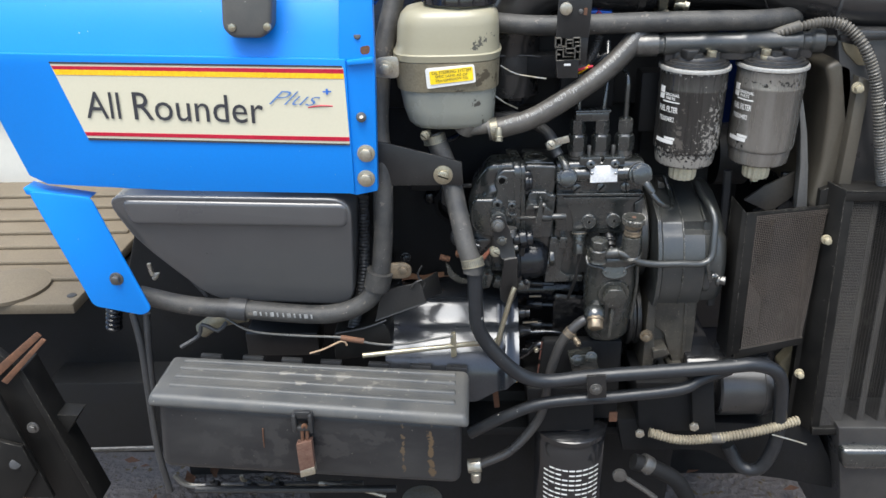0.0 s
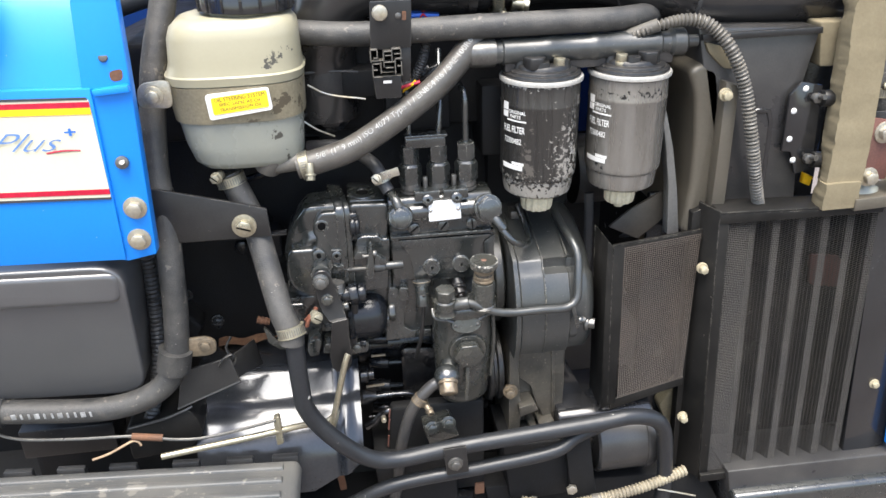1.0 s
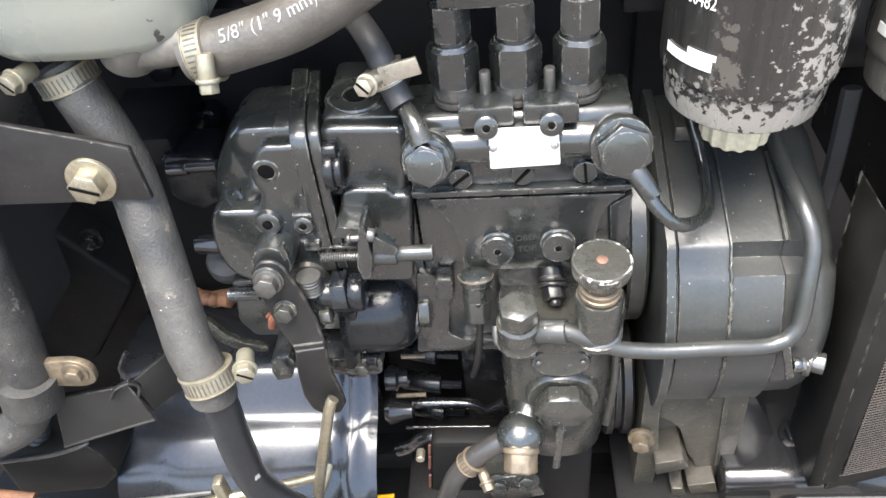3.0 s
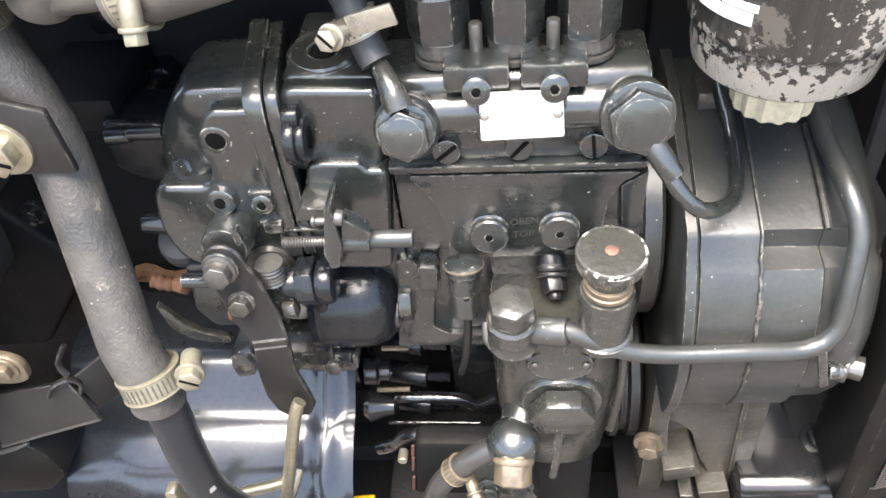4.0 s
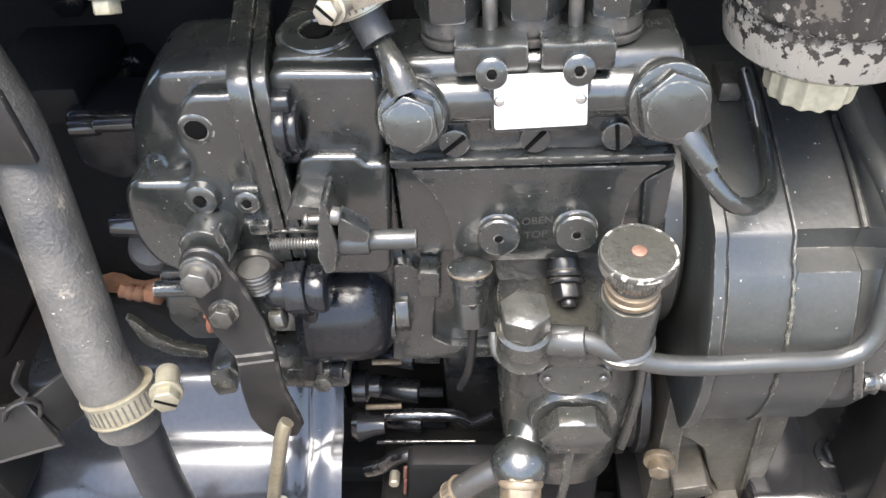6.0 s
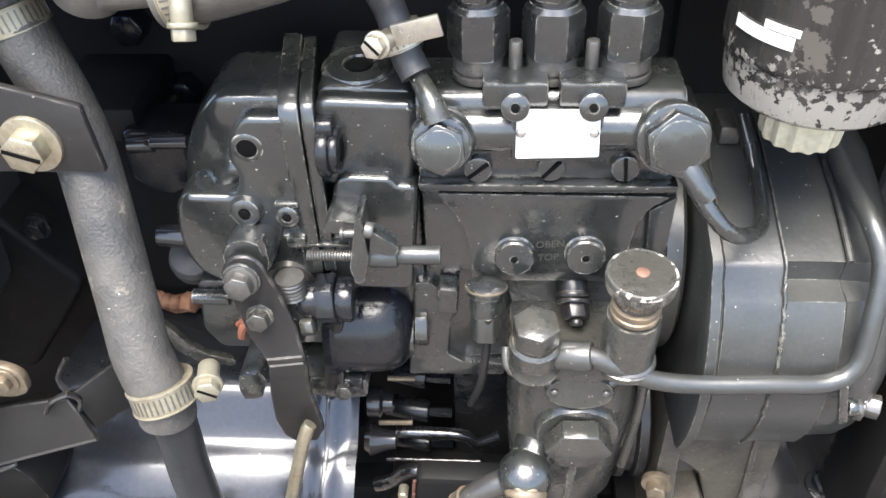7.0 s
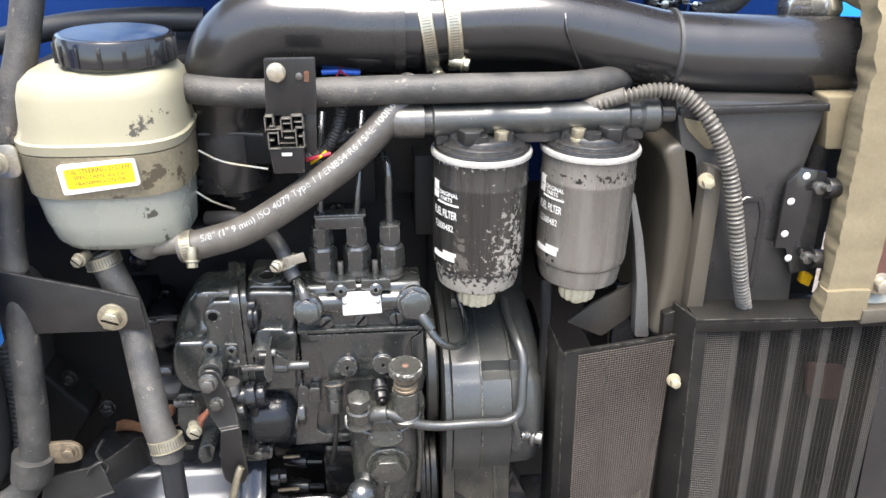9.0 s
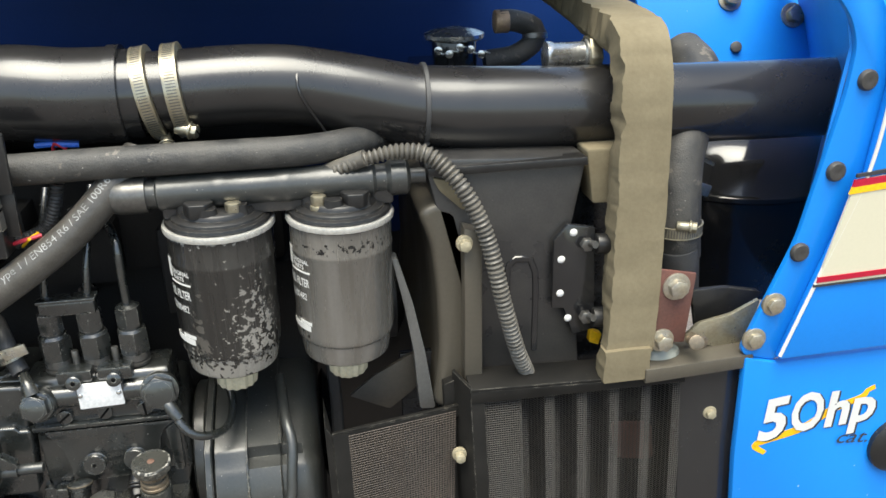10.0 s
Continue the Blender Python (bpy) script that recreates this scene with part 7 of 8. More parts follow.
TL, TR, BL, BR = V((0.387, 1.013, 0.971)), V((0.500, 1.033, 0.9725)), V((0.391, 1.009, 0.765)), V((0.493, 1.026, 0.776))
def on_screen(u, v):
    return TL * (1 - u) * (1 - v) + TR * u * (1 - v) + BL * (1 - u) * v + BR * u * v
def bar(a, b, w, d, name, parent, m, off=(0, 0, 0), bev=0.0012):
    """A flat bar from a to b, w wide and d deep."""
    a, b = V(a) + V(off), V(b) + V(off)
    dd = (b - a).normalized()
    s = dd.cross(V(0, 1, 0)).normalized()
    bb = box((0, 0, 0), (w, d, (b - a).length), bev)
    bb.transform(Matrix.Translation((a + b) / 2) @ Matrix((s, s.cross(-dd), dd)).transposed().to_4x4())
    return part(name, bb, m, parent)
part("frame_side", hexa([BL + V(0, 0, -0.004), BL + V(0.0105, 0.0018, -0.004), BL + V(0.0105, 0.0048, -0.004), BL + V(0, 0.003, -0.004)], [TL, TL + V(0.0165, 0.003, 0), TL + V(0.0165, 0.006, 0), TL + V(0, 0.003, 0)], 0.0008), FRAME, sc)
part("frame_return", hexa([BL + V(-0.007, 0.002, -0.010), BL + V(0.0005, 0, -0.006), BL + V(0.0005, 0.003, -0.006), BL + V(-0.007, 0.05, -0.010)], [TL + V(-0.006, 0.003, 0.008), TL, TL + V(0, 0.003, 0), TL + V(-0.006, 0.05, 0.008)], 0.0008), FRAME, sc)
part("frame_top", hexa([TL + V(0.016, 0.003, -0.0125), TR + V(0, 0, -0.0105), TR + V(0, 0.003, -0.0105), TL + V(0.016, 0.006, -0.0125)], [TL, TR, TR + V(0, 0.003, 0), TL + V(0, 0.003, 0)], 0.0008), FRAME, sc)
part("frame_top_edge", hexa([TL, TR, TR + V(0, 0.004, 0), TL + V(0, 0.004, 0)], [TL + V(0, 0, 0.0015), TR + V(0, 0, 0.0015), TR + V(0, 0.004, 0.0015), TL + V(0, 0.004, 0.0015)], 0.0005), FRAME, sc)
part("frame_foot", hexa([BL + V(0.004, 0.001, -0.012), BR + V(0, 0.001, -0.010), BR + V(0, 0.004, -0.010), BL + V(0.004, 0.004, -0.012)], [BL + V(0.004, 0.001, 0.002), BR + V(0, 0.001, 0.002), BR + V(0, 0.004, 0.002), BL + V(0.004, 0.004, 0.002)], 0.0008), FRAME, sc)
vs, fs = [], []
def wire(a, b, r):
    a, b = V(a), V(b)
    d = (b - a).normalized()
    s = d.cross(V(0, 1, 0)).normalized()
    k = len(vs)
    for p in (a, b):
        for q in (p - s * r, p - V(0, r, 0), p + s * r, p + V(0, r, 0)):
            vs.append(q[:])
    for i in range(4):
        fs.append((k + i, k + (i + 1) % 4, k + 4 + (i + 1) % 4, k + 4 + i))
for u in spread(0.13, 0.97, 0.023):
    wire(on_screen(u, 0.02), on_screen(u, 0.99), 0.00036)
for v in spread(0.02, 0.99, 0.0122):
    wire(on_screen(0.12, v), on_screen(0.98, v), 0.00036)
mesh_of("wire_mesh", vs, fs, BRONZE, sc, "fine bronze-grey wire mesh", "stuff")
post = thing("radiator_post", (0.5, 1.04, 0.64), "black steel radiator side post with cream bolts", "post")
part("post_plate", hexa([(0.503, 1.040, 0.628), (0.522, 1.014, 0.626), (0.525, 1.017, 0.626), (0.506, 1.043, 0.628)], [(0.496, 1.044, 1.004), (0.5065, 1.012, 1.003), (0.5095, 1.014, 1.003), (0.499, 1.047, 1.004)], 0.0008), FRAME, post)
part("post_rear", prism([(0.488, 0.992), (0.503, 0.998), (0.512, 0.628), (0.497, 0.628)], 1.040, 1.055, 0.001), FRAME, post)
part("post_back", prism([(0.455, 1.0), (0.535, 1.0), (0.55, 0.60), (0.455, 0.60)], 1.088, 1.096, 0.001), ENGINE, post)
for px in ((0.498, 1.022, 0.93), (0.495, 1.022, 0.721)):
    bolt(px, (0, -1, 0), 0.0048, 0.009, BOLTCREAM, post, turn=0.6, washer=1.35)

gd = thing("radiator_guard", (0.62, 1.03, 0.64), "pleated wire mesh radiator guard in a black frame", "guard")
X0, X1, ZT, ZB = 0.519, 0.703, 0.9885, 0.630
FLAT = 0.553
PER = (X1 - FLAT) / 5
def pleat(x):
    """How deep the pleated mesh lies."""
    if x < FLAT:
        return 1.0165
    k = min((x - FLAT) / PER % 1.0, 0.9999)
    if k < 0.10:
        return 1.0165 + 0.018 * k / 0.10
    if k < 0.34:
        return 1.0345
    return 1.0345 - 0.018 * min(1.0, (k - 0.34) / 0.36) ** 1.4
def lean(z):
    """The guard's columns lean a little as they go down."""
    return 0.014 * (ZT - z) / (ZT - ZB)
vs, fs = [], []
xs = [x for x in spread(X0, X1, 0.0021)]
for x in xs:
    wire((x, pleat(x), ZT), (x + lean(ZB), pleat(x), ZB), 0.00030)
profile = [X0, FLAT - 0.0001]
for k in range(5):
    for q in (0.001, 0.05, 0.10, 0.34, 0.45, 0.55, 0.70, 0.85, 0.999):
        profile.append(FLAT + PER * (k + q))
for z in spread(ZT, ZB, 0.0023):
    for a, b in zip(profile, profile[1:]):
        wire((a + lean(z), pleat(a), z), (b + lean(z), pleat(b), z), 0.00048)
mesh_of("pleated_mesh", vs, fs, PLEAT, gd, "dusty pleated wire mesh", "stuff")
part("top_lip", hexa([(0.507, 1.011, 0.9995), (0.703, 1.013, 0.992), (0.703, 1.045, 0.994), (0.507, 1.045, 1.001)], [(0.507, 1.011, 1.0025), (0.703, 1.013, 0.995), (0.703, 1.045, 0.997), (0.507, 1.045, 1.004)], 0.0008), FRAME, gd)
part("top_bar", prism([(0.507, 1.0), (0.703, 0.9925), (0.703, 0.986), (0.507, 0.988)], 1.0115, 1.0145, 0.0006), FRAME, gd)
part("side_bar", prism([(0.507, 0.999), (0.519, 0.998), (0.5345, 0.628), (0.5225, 0.628)], 1.0125, 1.0155, 0.0006), FRAME, gd)
part("bottom_bar", prism([(0.523, 0.634), (0.735, 0.636), (0.735, 0.626), (0.523, 0.622)], 1.008, 1.05, 0.0015), FRAME, gd)
part("end_plate", prism([(0.7, 0.993), (0.761, 0.999), (0.781, 0.642), (0.724, 0.634)], 1.016, 1.03, 0.001), BLACK, gd)
part("closing_plate", prism([(0.7, 0.991), (0.779, 0.991), (0.819, 0.621), (0.727, 0.624)], 1.032, 1.038, 0.001), BLACK, gd)
for px in ((0.733, 1.016, 0.947), (0.746, 1.016, 0.744)):
    bolt(px, (0, -1, 0), 0.0045, 0.006, BOLTCREAM, gd)
part("fin_sheet", prism([(0.51, 0.985), (0.80, 0.985), (0.80, 0.60), (0.51, 0.60)], 1.075, 1.085, 0.001), ENGINE, gd)
part("red_light", prism(smooth_outline([(0.66, 0.91), (0.702, 0.904), (0.706, 0.861), (0.666, 0.868)], 0.006), 1.066, 1.072, 0.001), RUSTPRIMER, gd)

rc = thing("radiator", (0.57, 1.1, 0.98), "black radiator side tank with white rivets", "radiator")
part("side_tank", prism([(0.477, 1.197), (0.615, 1.191), (0.604, 1.131), (0.616, 0.992), (0.528, 0.984)], 1.05, 1.11, 0.003), DUSTBLACK, rc)
part("top_edge", prism([(0.48, 1.191), (0.613, 1.192), (0.614, 1.185), (0.481, 1.184)], 1.044, 1.06, 0.001), SATIN, rc)
part("embossed_loop", tube([(0.547, 1.05, 1.072), (0.549, 1.05, 1.099), (0.562, 1.05, 1.103), (0.572, 1.05, 1.091), (0.573, 1.05, 1.013)], 0.003, n=8, flat=0.5), BLACK, rc)
rb = part("rivet_strip", prism([(0.586, 1.121), (0.598, 1.135), (0.622, 1.13), (0.626, 1.033), (0.606, 1.029), (0.597, 1.056), (0.586, 1.057)], 1.042, 1.047, 0.001), BLACK, rc)
for px in ((0.603, 1.042, 1.127), (0.593, 1.042, 1.103), (0.593, 1.042, 1.071), (0.601, 1.042, 1.046)):
    part("rivet", ball(px, 0.0035, (1, 0.5, 1), 12), WHITE, rb, "white rivet")
for px in ((0.613, 1.042, 1.118), (0.615, 1.042, 1.049)):
    part("bolt", join(tube([px, V(px) + V(0.004, -0.016, 0.003)], 0.0032, n=10), hexagon(V(px) + V(0, -0.004, 0), V(px) + V(0, -0.010, 0), 0.006)), STEEL, rb)
for a, b in (((0.622, 1.04, 1.116), (0.639, 1.04, 1.115)), ((0.622, 1.04, 1.046), (0.641, 1.04, 1.044))):
    part("spacer", cyl(a, b, 0.009), SATIN, rc)
part("yellow_mark", prism([(0.629, 1.022), (0.64, 1.017), (0.637, 1.006), (0.628, 1.01)], 1.058, 1.066, 0.0005), YELLOW, rc)
part("core", box((0.62, 1.35, 0.92), (0.10, 0.5, 0.55), 0.004), ENGINE, rc)
part("top_tank", prism_x(smooth_outline([(1.085, 1.15), (1.085, 1.185), (1.10, 1.198), (1.56, 1.198), (1.58, 1.15)], 0.01), 0.53, 0.64, 0.006), BLACK, rc)

sh = thing("fan_shroud", (0.47, 1.06, 0.98), "dusty dark fan shroud with a cream bolt", "shroud")
part("shroud_wall", prism(smooth_outline([(0.471, 1.153), (0.489, 1.161), (0.507, 1.154), (0.513, 1.127), (0.517, 1.066), (0.513, 0.962), (0.481, 0.96), (0.487, 1.02), (0.486, 1.078), (0.482, 1.122)], 0.012), 1.05, 1.35, 0.012, 5), SHROUD, sh)
part("shroud_flange", prism([(0.507, 1.142), (0.522, 1.137), (0.522, 0.999), (0.506, 0.972), (0.507, 1.061)], 1.034, 1.06, 0.001), SHROUD, sh)
part("shroud_lip", prism(smooth_outline([(0.449, 1.11), (0.454, 1.109), (0.466, 1.065), (0.475, 1.017), (0.483, 0.956), (0.469, 0.957), (0.465, 1.018), (0.458, 1.065)], 0.003), 1.060, 1.075, 0.0015), BELT, sh, "pale grey rounded lip strip")
bolt((0.507, 1.034, 1.129), (0, -1, 0), 0.0052, 0.009, BOLTCREAM, sh, washer=1.35)
part("foam_scrap", prism(smooth_outline([(0.484, 1.183), (0.502, 1.178), (0.52, 1.154), (0.508, 1.154), (0.489, 1.172)], 0.003), 1.045, 1.055, 0.003), FOAM, sh, "torn tan foam scrap")
fan = thing("cooling_fan", (0.43, 1.3, 1.0), "dark plastic fan blades behind the filters", "fan")
part("blade", prism(smooth_outline([(0.406, 0.963), (0.431, 0.983), (0.474, 1.006), (0.479, 0.977), (0.465, 0.962), (0.443, 0.945), (0.44, 0.946)], 0.0015), 1.084, 1.088, 0.0008), FANBLADE, fan, "dusty grey fan blade")
part("blade", sheet([[(0.437, 1.09, 0.948), (0.429, 1.11, 0.938)], [(0.494, 1.1, 0.96), (0.492, 1.12, 0.969)]], 0.003), DARKRUBBER, fan)
part("hub", lathe([(0.05, 0), (0.05, 0.05), (0.03, 0.06), (0, 0.06)], (0.42, 1.3, 0.96), (1, 0, 0), 24), DARKRUBBER, fan)
part("fin_edge", tube([(0.466, 1.125, 0.921), (0.482, 1.125, 0.919), (0.500, 1.125, 0.917)], 0.0125, n=14, rib=0.0012, pitch=0.0036), CREAMCONDUIT, sh, "dusty tan corrugated edge")
part("belt", tube([(0.391, 1.12, 0.994), (0.393, 1.12, 0.927), (0.39, 1.12, 0.856), (0.39, 1.12, 0.78)], 0.006, n=8, flat=0.6), DARKRUBBER, fan)
part("pulley", lathe([(0.05, 0), (0.06, 0.004), (0.045, 0.012), (0.06, 0.02), (0.05, 0.024)], (0.375, 1.2, 0.86), (1, 0, 0), 36), ENGINE, fan)

# ---- foam seal ----
fm = thing("foam_seal", (0.645, 1.03, 1.0), "thick tan foam seal strip, torn at its end", "foam seal")
def foam_strip(rows, wx, wd):
    """A soft square strip with uneven edges, level across x."""
    bm = bmesh.new()
    rings = []
    line = glide(rows, 0.0025)
    s = V(1, 0, 0)
    for i, p in enumerate(line):
        d_ = (line[min(i + 2, len(line) - 1)] - line[max(0, i - 2)]).normalized()
        o = s.cross(d_).normalized()
        ring = []
        for u, v in ((-1, -0.35), (-0.80, -0.72), (-0.46, -1.02), (0.35, -1.02), (0.94, -1), (1.02, 0), (1, 1), (0, 1), (-1, 1), (-1.02, 0.3)):
            q = p + s * u * wx + o * v * wd
            k = 0.0008 + 0.0012 * max(0, noise.noise(q * 25 + V(3, 1, 2)))
            nib = 0.011 * max(0.0, noise.noise(q * 42 + V(1, 7, 2)) - 0.08) + 0.0022 * max(0.0, noise.noise(q * 190)) if u < -0.7 else 0.0
            ring.append(bm.verts.new(q + s * nib + V(noise.noise(q * 70), noise.noise(q * 70 + V(5, 5, 5)), noise.noise(q * 70 + V(9, 1, 3))) * k))
        rings.append(ring)
    n = len(rings[0])
    for r, t in zip(rings, rings[1:]):
        for i in range(n):
            j = (i + 1) % n
            bm.faces.new((r[i], r[j], t[j], t[i]))
    bm.faces.new(rings[0][::-1])
    bm.faces.new(rings[-1])
    bmesh.ops.recalc_face_normals(bm, faces=bm.faces)
    return bm
part("strip", foam_strip([(0.6485, 1.03, 1.02), (0.651, 1.032, 1.06), (0.6525, 1.036, 1.119), (0.654, 1.042, 1.187), (0.655, 1.048, 1.238), (0.656, 1.056, 1.263), (0.658, 1.075, 1.279), (0.664, 1.16, 1.285), (0.678, 1.28, 1.290), (0.700, 1.45, 1.293)], 0.0215, 0.0175), FOAM, fm)
part("back_strip", prism(smooth_outline([(0.616, 1.195), (0.651, 1.195), (0.657, 1.146), (0.623, 1.147)], 0.003), 1.055, 1.085, 0.003), FOAM, fm)
part("toe", foam_strip([(0.645, 1.024, 0.9965), (0.645, 1.024, 1.010), (0.646, 1.025, 1.026)], 0.0210, 0.017), FOAM, fm)

# ---- parts near the nose ----
nb = thing("nose_bracket", (0.7, 1.02, 1.0), "red-oxide painted steel bracket with zinc bolts", "bracket")
part("plate", prism([(0.667, 1.098), (0.706, 1.09), (0.701, 1.024), (0.663, 1.027)], 1.017, 1.021, 0.001), RUSTPRIMER, nb)
bolt((0.688, 1.017, 1.08), (0, -1, 0), 0.0085, 0.009, ZINC, nb)
bolt((0.679, 1.017, 1.029), (0, -1, 0), 0.0075, 0.010, ZINC, nb)
yb = thing("hinge_plate", (0.74, 1.02, 1.0), "yellow zinc curved hinge plate", "bracket")
part("plate", prism(smooth_outline([(0.703, 1.019), (0.719, 1.035), (0.75, 1.041), (0.776, 1.054), (0.769, 1.018), (0.76, 1.002), (0.719, 1.015)], 0.004), 1.028, 1.032, 0.001), YZINC, yb)
part("dark_plate", prism(smooth_outline([(0.719, 1.058), (0.754, 1.058), (0.788, 1.051), (0.785, 1.032), (0.727, 1.018)], 0.004), 1.048, 1.054, 0.001), SATIN, yb)
part("pin", join(cyl((0.706, 1.02, 1.027), (0.714, 1.005, 1.028), 0.0055), cyl((0.708, 1.01, 1.027), (0.706, 1.004, 1.03), 0.0068)), TARNISH, yb)
part("ledge", prism([(0.662, 1.007), (0.762, 1.011), (0.764, 0.998), (0.662, 0.993)], 1.005, 1.05, 0.001), SHROUD, yb)
part("rag", loft([(0.684, 1.03, 1.005, .02, .014), (0.684, 1.03, 1.012, .018, .012), (0.682, 1.03, 1.017, .01, .007)], 20, 2.0), FLUID, yb, "grey rag")
rh = hose("radiator_hose", [(0.761, 1.2, 1.246), (0.761, 1.16, 1.23), (0.724, 1.1, 1.195), (0.71, 1.08, 1.164), (0.708, 1.07, 1.12), (0.714, 1.075, 1.084)], 0.022, RUBBER, "short grey radiator hose behind the foam", n=22)
clamp((0.708, 1.07, 1.114), (0, 0, 1), 0.0228, 0.011, (0.708, 1.045, 1.122), (1, -0.5, 0), rh)
part("lower_end", cyl((0.71, 1.07, 1.097), (0.72, 1.08, 1.04), 0.021), DARKRUBBER, rh)
oh = hose("overflow_hose", [(0.582, 1.3, 1.23), (0.617, 1.3, 1.235), (0.638, 1.3, 1.25), (0.636, 1.3, 1.263), (0.616, 1.3, 1.271), (0.598, 1.3, 1.272)], 0.0115, RUBBER, "grey overflow hose with copper end", n=16)
part("copper_end", cyl((0.593, 1.3, 1.271), (0.608, 1.3, 1.271), 0.0122), COPPER, oh)
part("clip", band((0.638, 1.3, 1.254), (0, 0.2, 1), 0.0125, 0.006), STEEL, oh)
rcp = part("filler_cap", lathe([(0.03, 0), (0.032, 0.002), (0.032, 0.006), (0.022, 0.010), (0.010, 0.012), (0, 0.012)], (0.549, 1.3, 1.255), (0, 0, 1), 36), CHROME, rc, "chrome filler cap")
part("neck", cyl((0.549, 1.3, 1.219), (0.549, 1.3, 1.255), 0.024), BLACK, rc)
part("chain", join(*[band(V((0.527, 1.27, 1.248)).lerp(V((0.578, 1.27, 1.246)), k / 9) + V(0, 0, -0.004 * math.sin(k)), (0.3, 1 - k % 2, k % 2), 0.0035, 0.0015, 0.0008, 12) for k in range(10)]), CHROME, rcp)
ol = thing("outlet_union", (0.621, 1.13, 1.26), "zinc hose union on the radiator", "fitting")
part("barrel", lathe([(0.011, 0), (0.0125, 0.001), (0.0125, 0.006), (0.011, 0.008), (0.011, 0.035), (0.0135, 0.036), (0.0135, 0.042)], (0.599, 1.13, 1.261), (1, 0, 0), 24), CHROME, ol)
part("nut", hexagon((0.637, 1.13, 1.26), (0.648, 1.13, 1.26), 0.018), YZINC, ol)

# ---- blue nose with the grille side ----
ns = thing("nose_cowl", (0.8, 1.0, 0.7), "glossy blue front cowl with curved bolted edge and decals", "hood")
part("edge_flange", prism(smooth_outline([(0.776, 1.33), (0.804, 1.3), (0.813, 1.278), (0.811, 1.242), (0.788, 1.118), (0.748, 1.012), (0.789, 1.001), (0.815, 1.083), (0.844, 1.169), (0.85, 1.244), (0.847, 1.285), (0.815, 1.329)], 0.012), 1.006, 1.012, 0.002), BLUE, ns)
upn = part("upper_sheet", prism([(0.782, 1.008), (0.808, 1.089), (0.836, 1.173), (0.842, 1.247), (0.839, 1.295), (0.824, 1.337), (0.993, 1.332), (1.088, 1.014)], 0.996, 1.006, 0.0025), BLUE, ns)
part("edge_bead", tube([(0.782, 0.996, 1.012), (0.808, 0.996, 1.091), (0.835, 0.996, 1.175), (0.842, 0.996, 1.247), (0.839, 0.996, 1.295)], 0.0016, n=8), IVORY, ns, "pale edge bead")
part("lower_sheet", prism([(0.754, 1.009), (0.787, 1.001), (1.101, 1.008), (1.358, 0.154), (0.776, 0.652), (0.756, 0.904)], 1.003, 1.012, 0.002), BLUE, ns)
for i, px in enumerate(((0.826, 1.006, 1.251), (0.812, 1.006, 1.177), (0.791, 1.006, 1.107))):
    part("black_button", lathe([(0.0085, 0), (0.0085, 0.002), (0.007, 0.004), (0.002, 0.0045), (0, 0.0035)], px, (0, -1, 0), 24), BUTTON, ns)
for i, px in enumerate(((0.775, 1.006, 1.059), (0.761, 1.006, 1.026))):
    bolt(px, (0, -1, 0), 0.0075, 0.006, ZINC, ns, turn=i)
part("decal", prism([(0.825, 1.172), (1.031, 1.194), (1.064, 1.087), (0.804, 1.078)], 0.9945, 0.997, 0), DECAL, upn, "cream decal with stripes")
def strp(a, b, c, d, m):
    part("stripe", prism([a, b, c, d], 0.9938, 0.996, 0), m, upn)
strp((0.824, 1.177), (1.029, 1.198), (1.031, 1.193), (0.824, 1.174), INK)
strp((0.823, 1.172), (1.031, 1.191), (1.033, 1.185), (0.822, 1.166), RED)
strp((0.822, 1.166), (1.033, 1.185), (1.035, 1.179), (0.82, 1.16), YELLOW)
strp((0.805, 1.087), (1.06, 1.097), (1.061, 1.092), (0.804, 1.082), RED)
strp((0.802, 1.08), (1.062, 1.088), (1.063, 1.085), (0.802, 1.078), INK)
for off, m, ly in ((0.0, WHITE, 1.0018), (0.0025, INK, 1.0024)):
    for s, o, e, u in (("5", (0.776, 1.002, 0.919), (0.802, 1.002, 0.922), (0.779, 1.002, 0.963)), ("O", (0.807, 1.002, 0.925), (0.839, 1.002, 0.926), (0.808, 1.002, 0.966)),
                       ("hp", (0.843, 1.002, 0.926), (0.893, 1.002, 0.929), (0.845, 1.002, 0.964))):
        o, e, u = V(o), V(e), V(u)
        sh_ = V(off, 0, -off * 0.6)
        fitted(s, V(o.x, ly, o.z) + sh_, V(e.x, ly, e.z) + sh_, V(u.x, ly, u.z) + sh_, ns, m, bold=0.03, lift=(0, -0.0002, 0))
fitted("cat.", (0.859, 1.002, 0.905), (0.892, 1.002, 0.902), (0.86, 1.002, 0.916), ns, INK, shear=0.3)
def swoosh(pts, w):
    """A ribbon that swells and thins."""
    line = glide(pts, 0.003)
    rows = []
    for i, p in enumerate(line):
        d = (line[min(i + 1, len(line) - 1)] - line[max(0, i - 1)]).normalized()
        s = d.cross(V(0, 1, 0)) * w * (0.55 + 0.45 * math.sin(math.pi * i / len(line)))
        rows.append([tuple(p - s), tuple(p + s)])
    return sheet(rows, 0.0003)
part("ribbon", swoosh([(0.787, 1.003, 0.903), (0.775, 1.003, 0.913), (0.789, 1.003, 0.918), (0.823, 1.003, 0.927), (0.849, 1.003, 0.943), (0.877, 1.003, 0.953), (0.883, 1.003, 0.96), (0.89, 1.003, 0.963)], 0.0042), YELLOW, ns, "yellow ribbon print")
part("badge_disc", lathe([(0.03, 0), (0.03, 0.006), (0.022, 0.012), (0, 0.013)], (0.925, 1.004, 0.895), (0, -1, 0), 32), SATIN, ns)
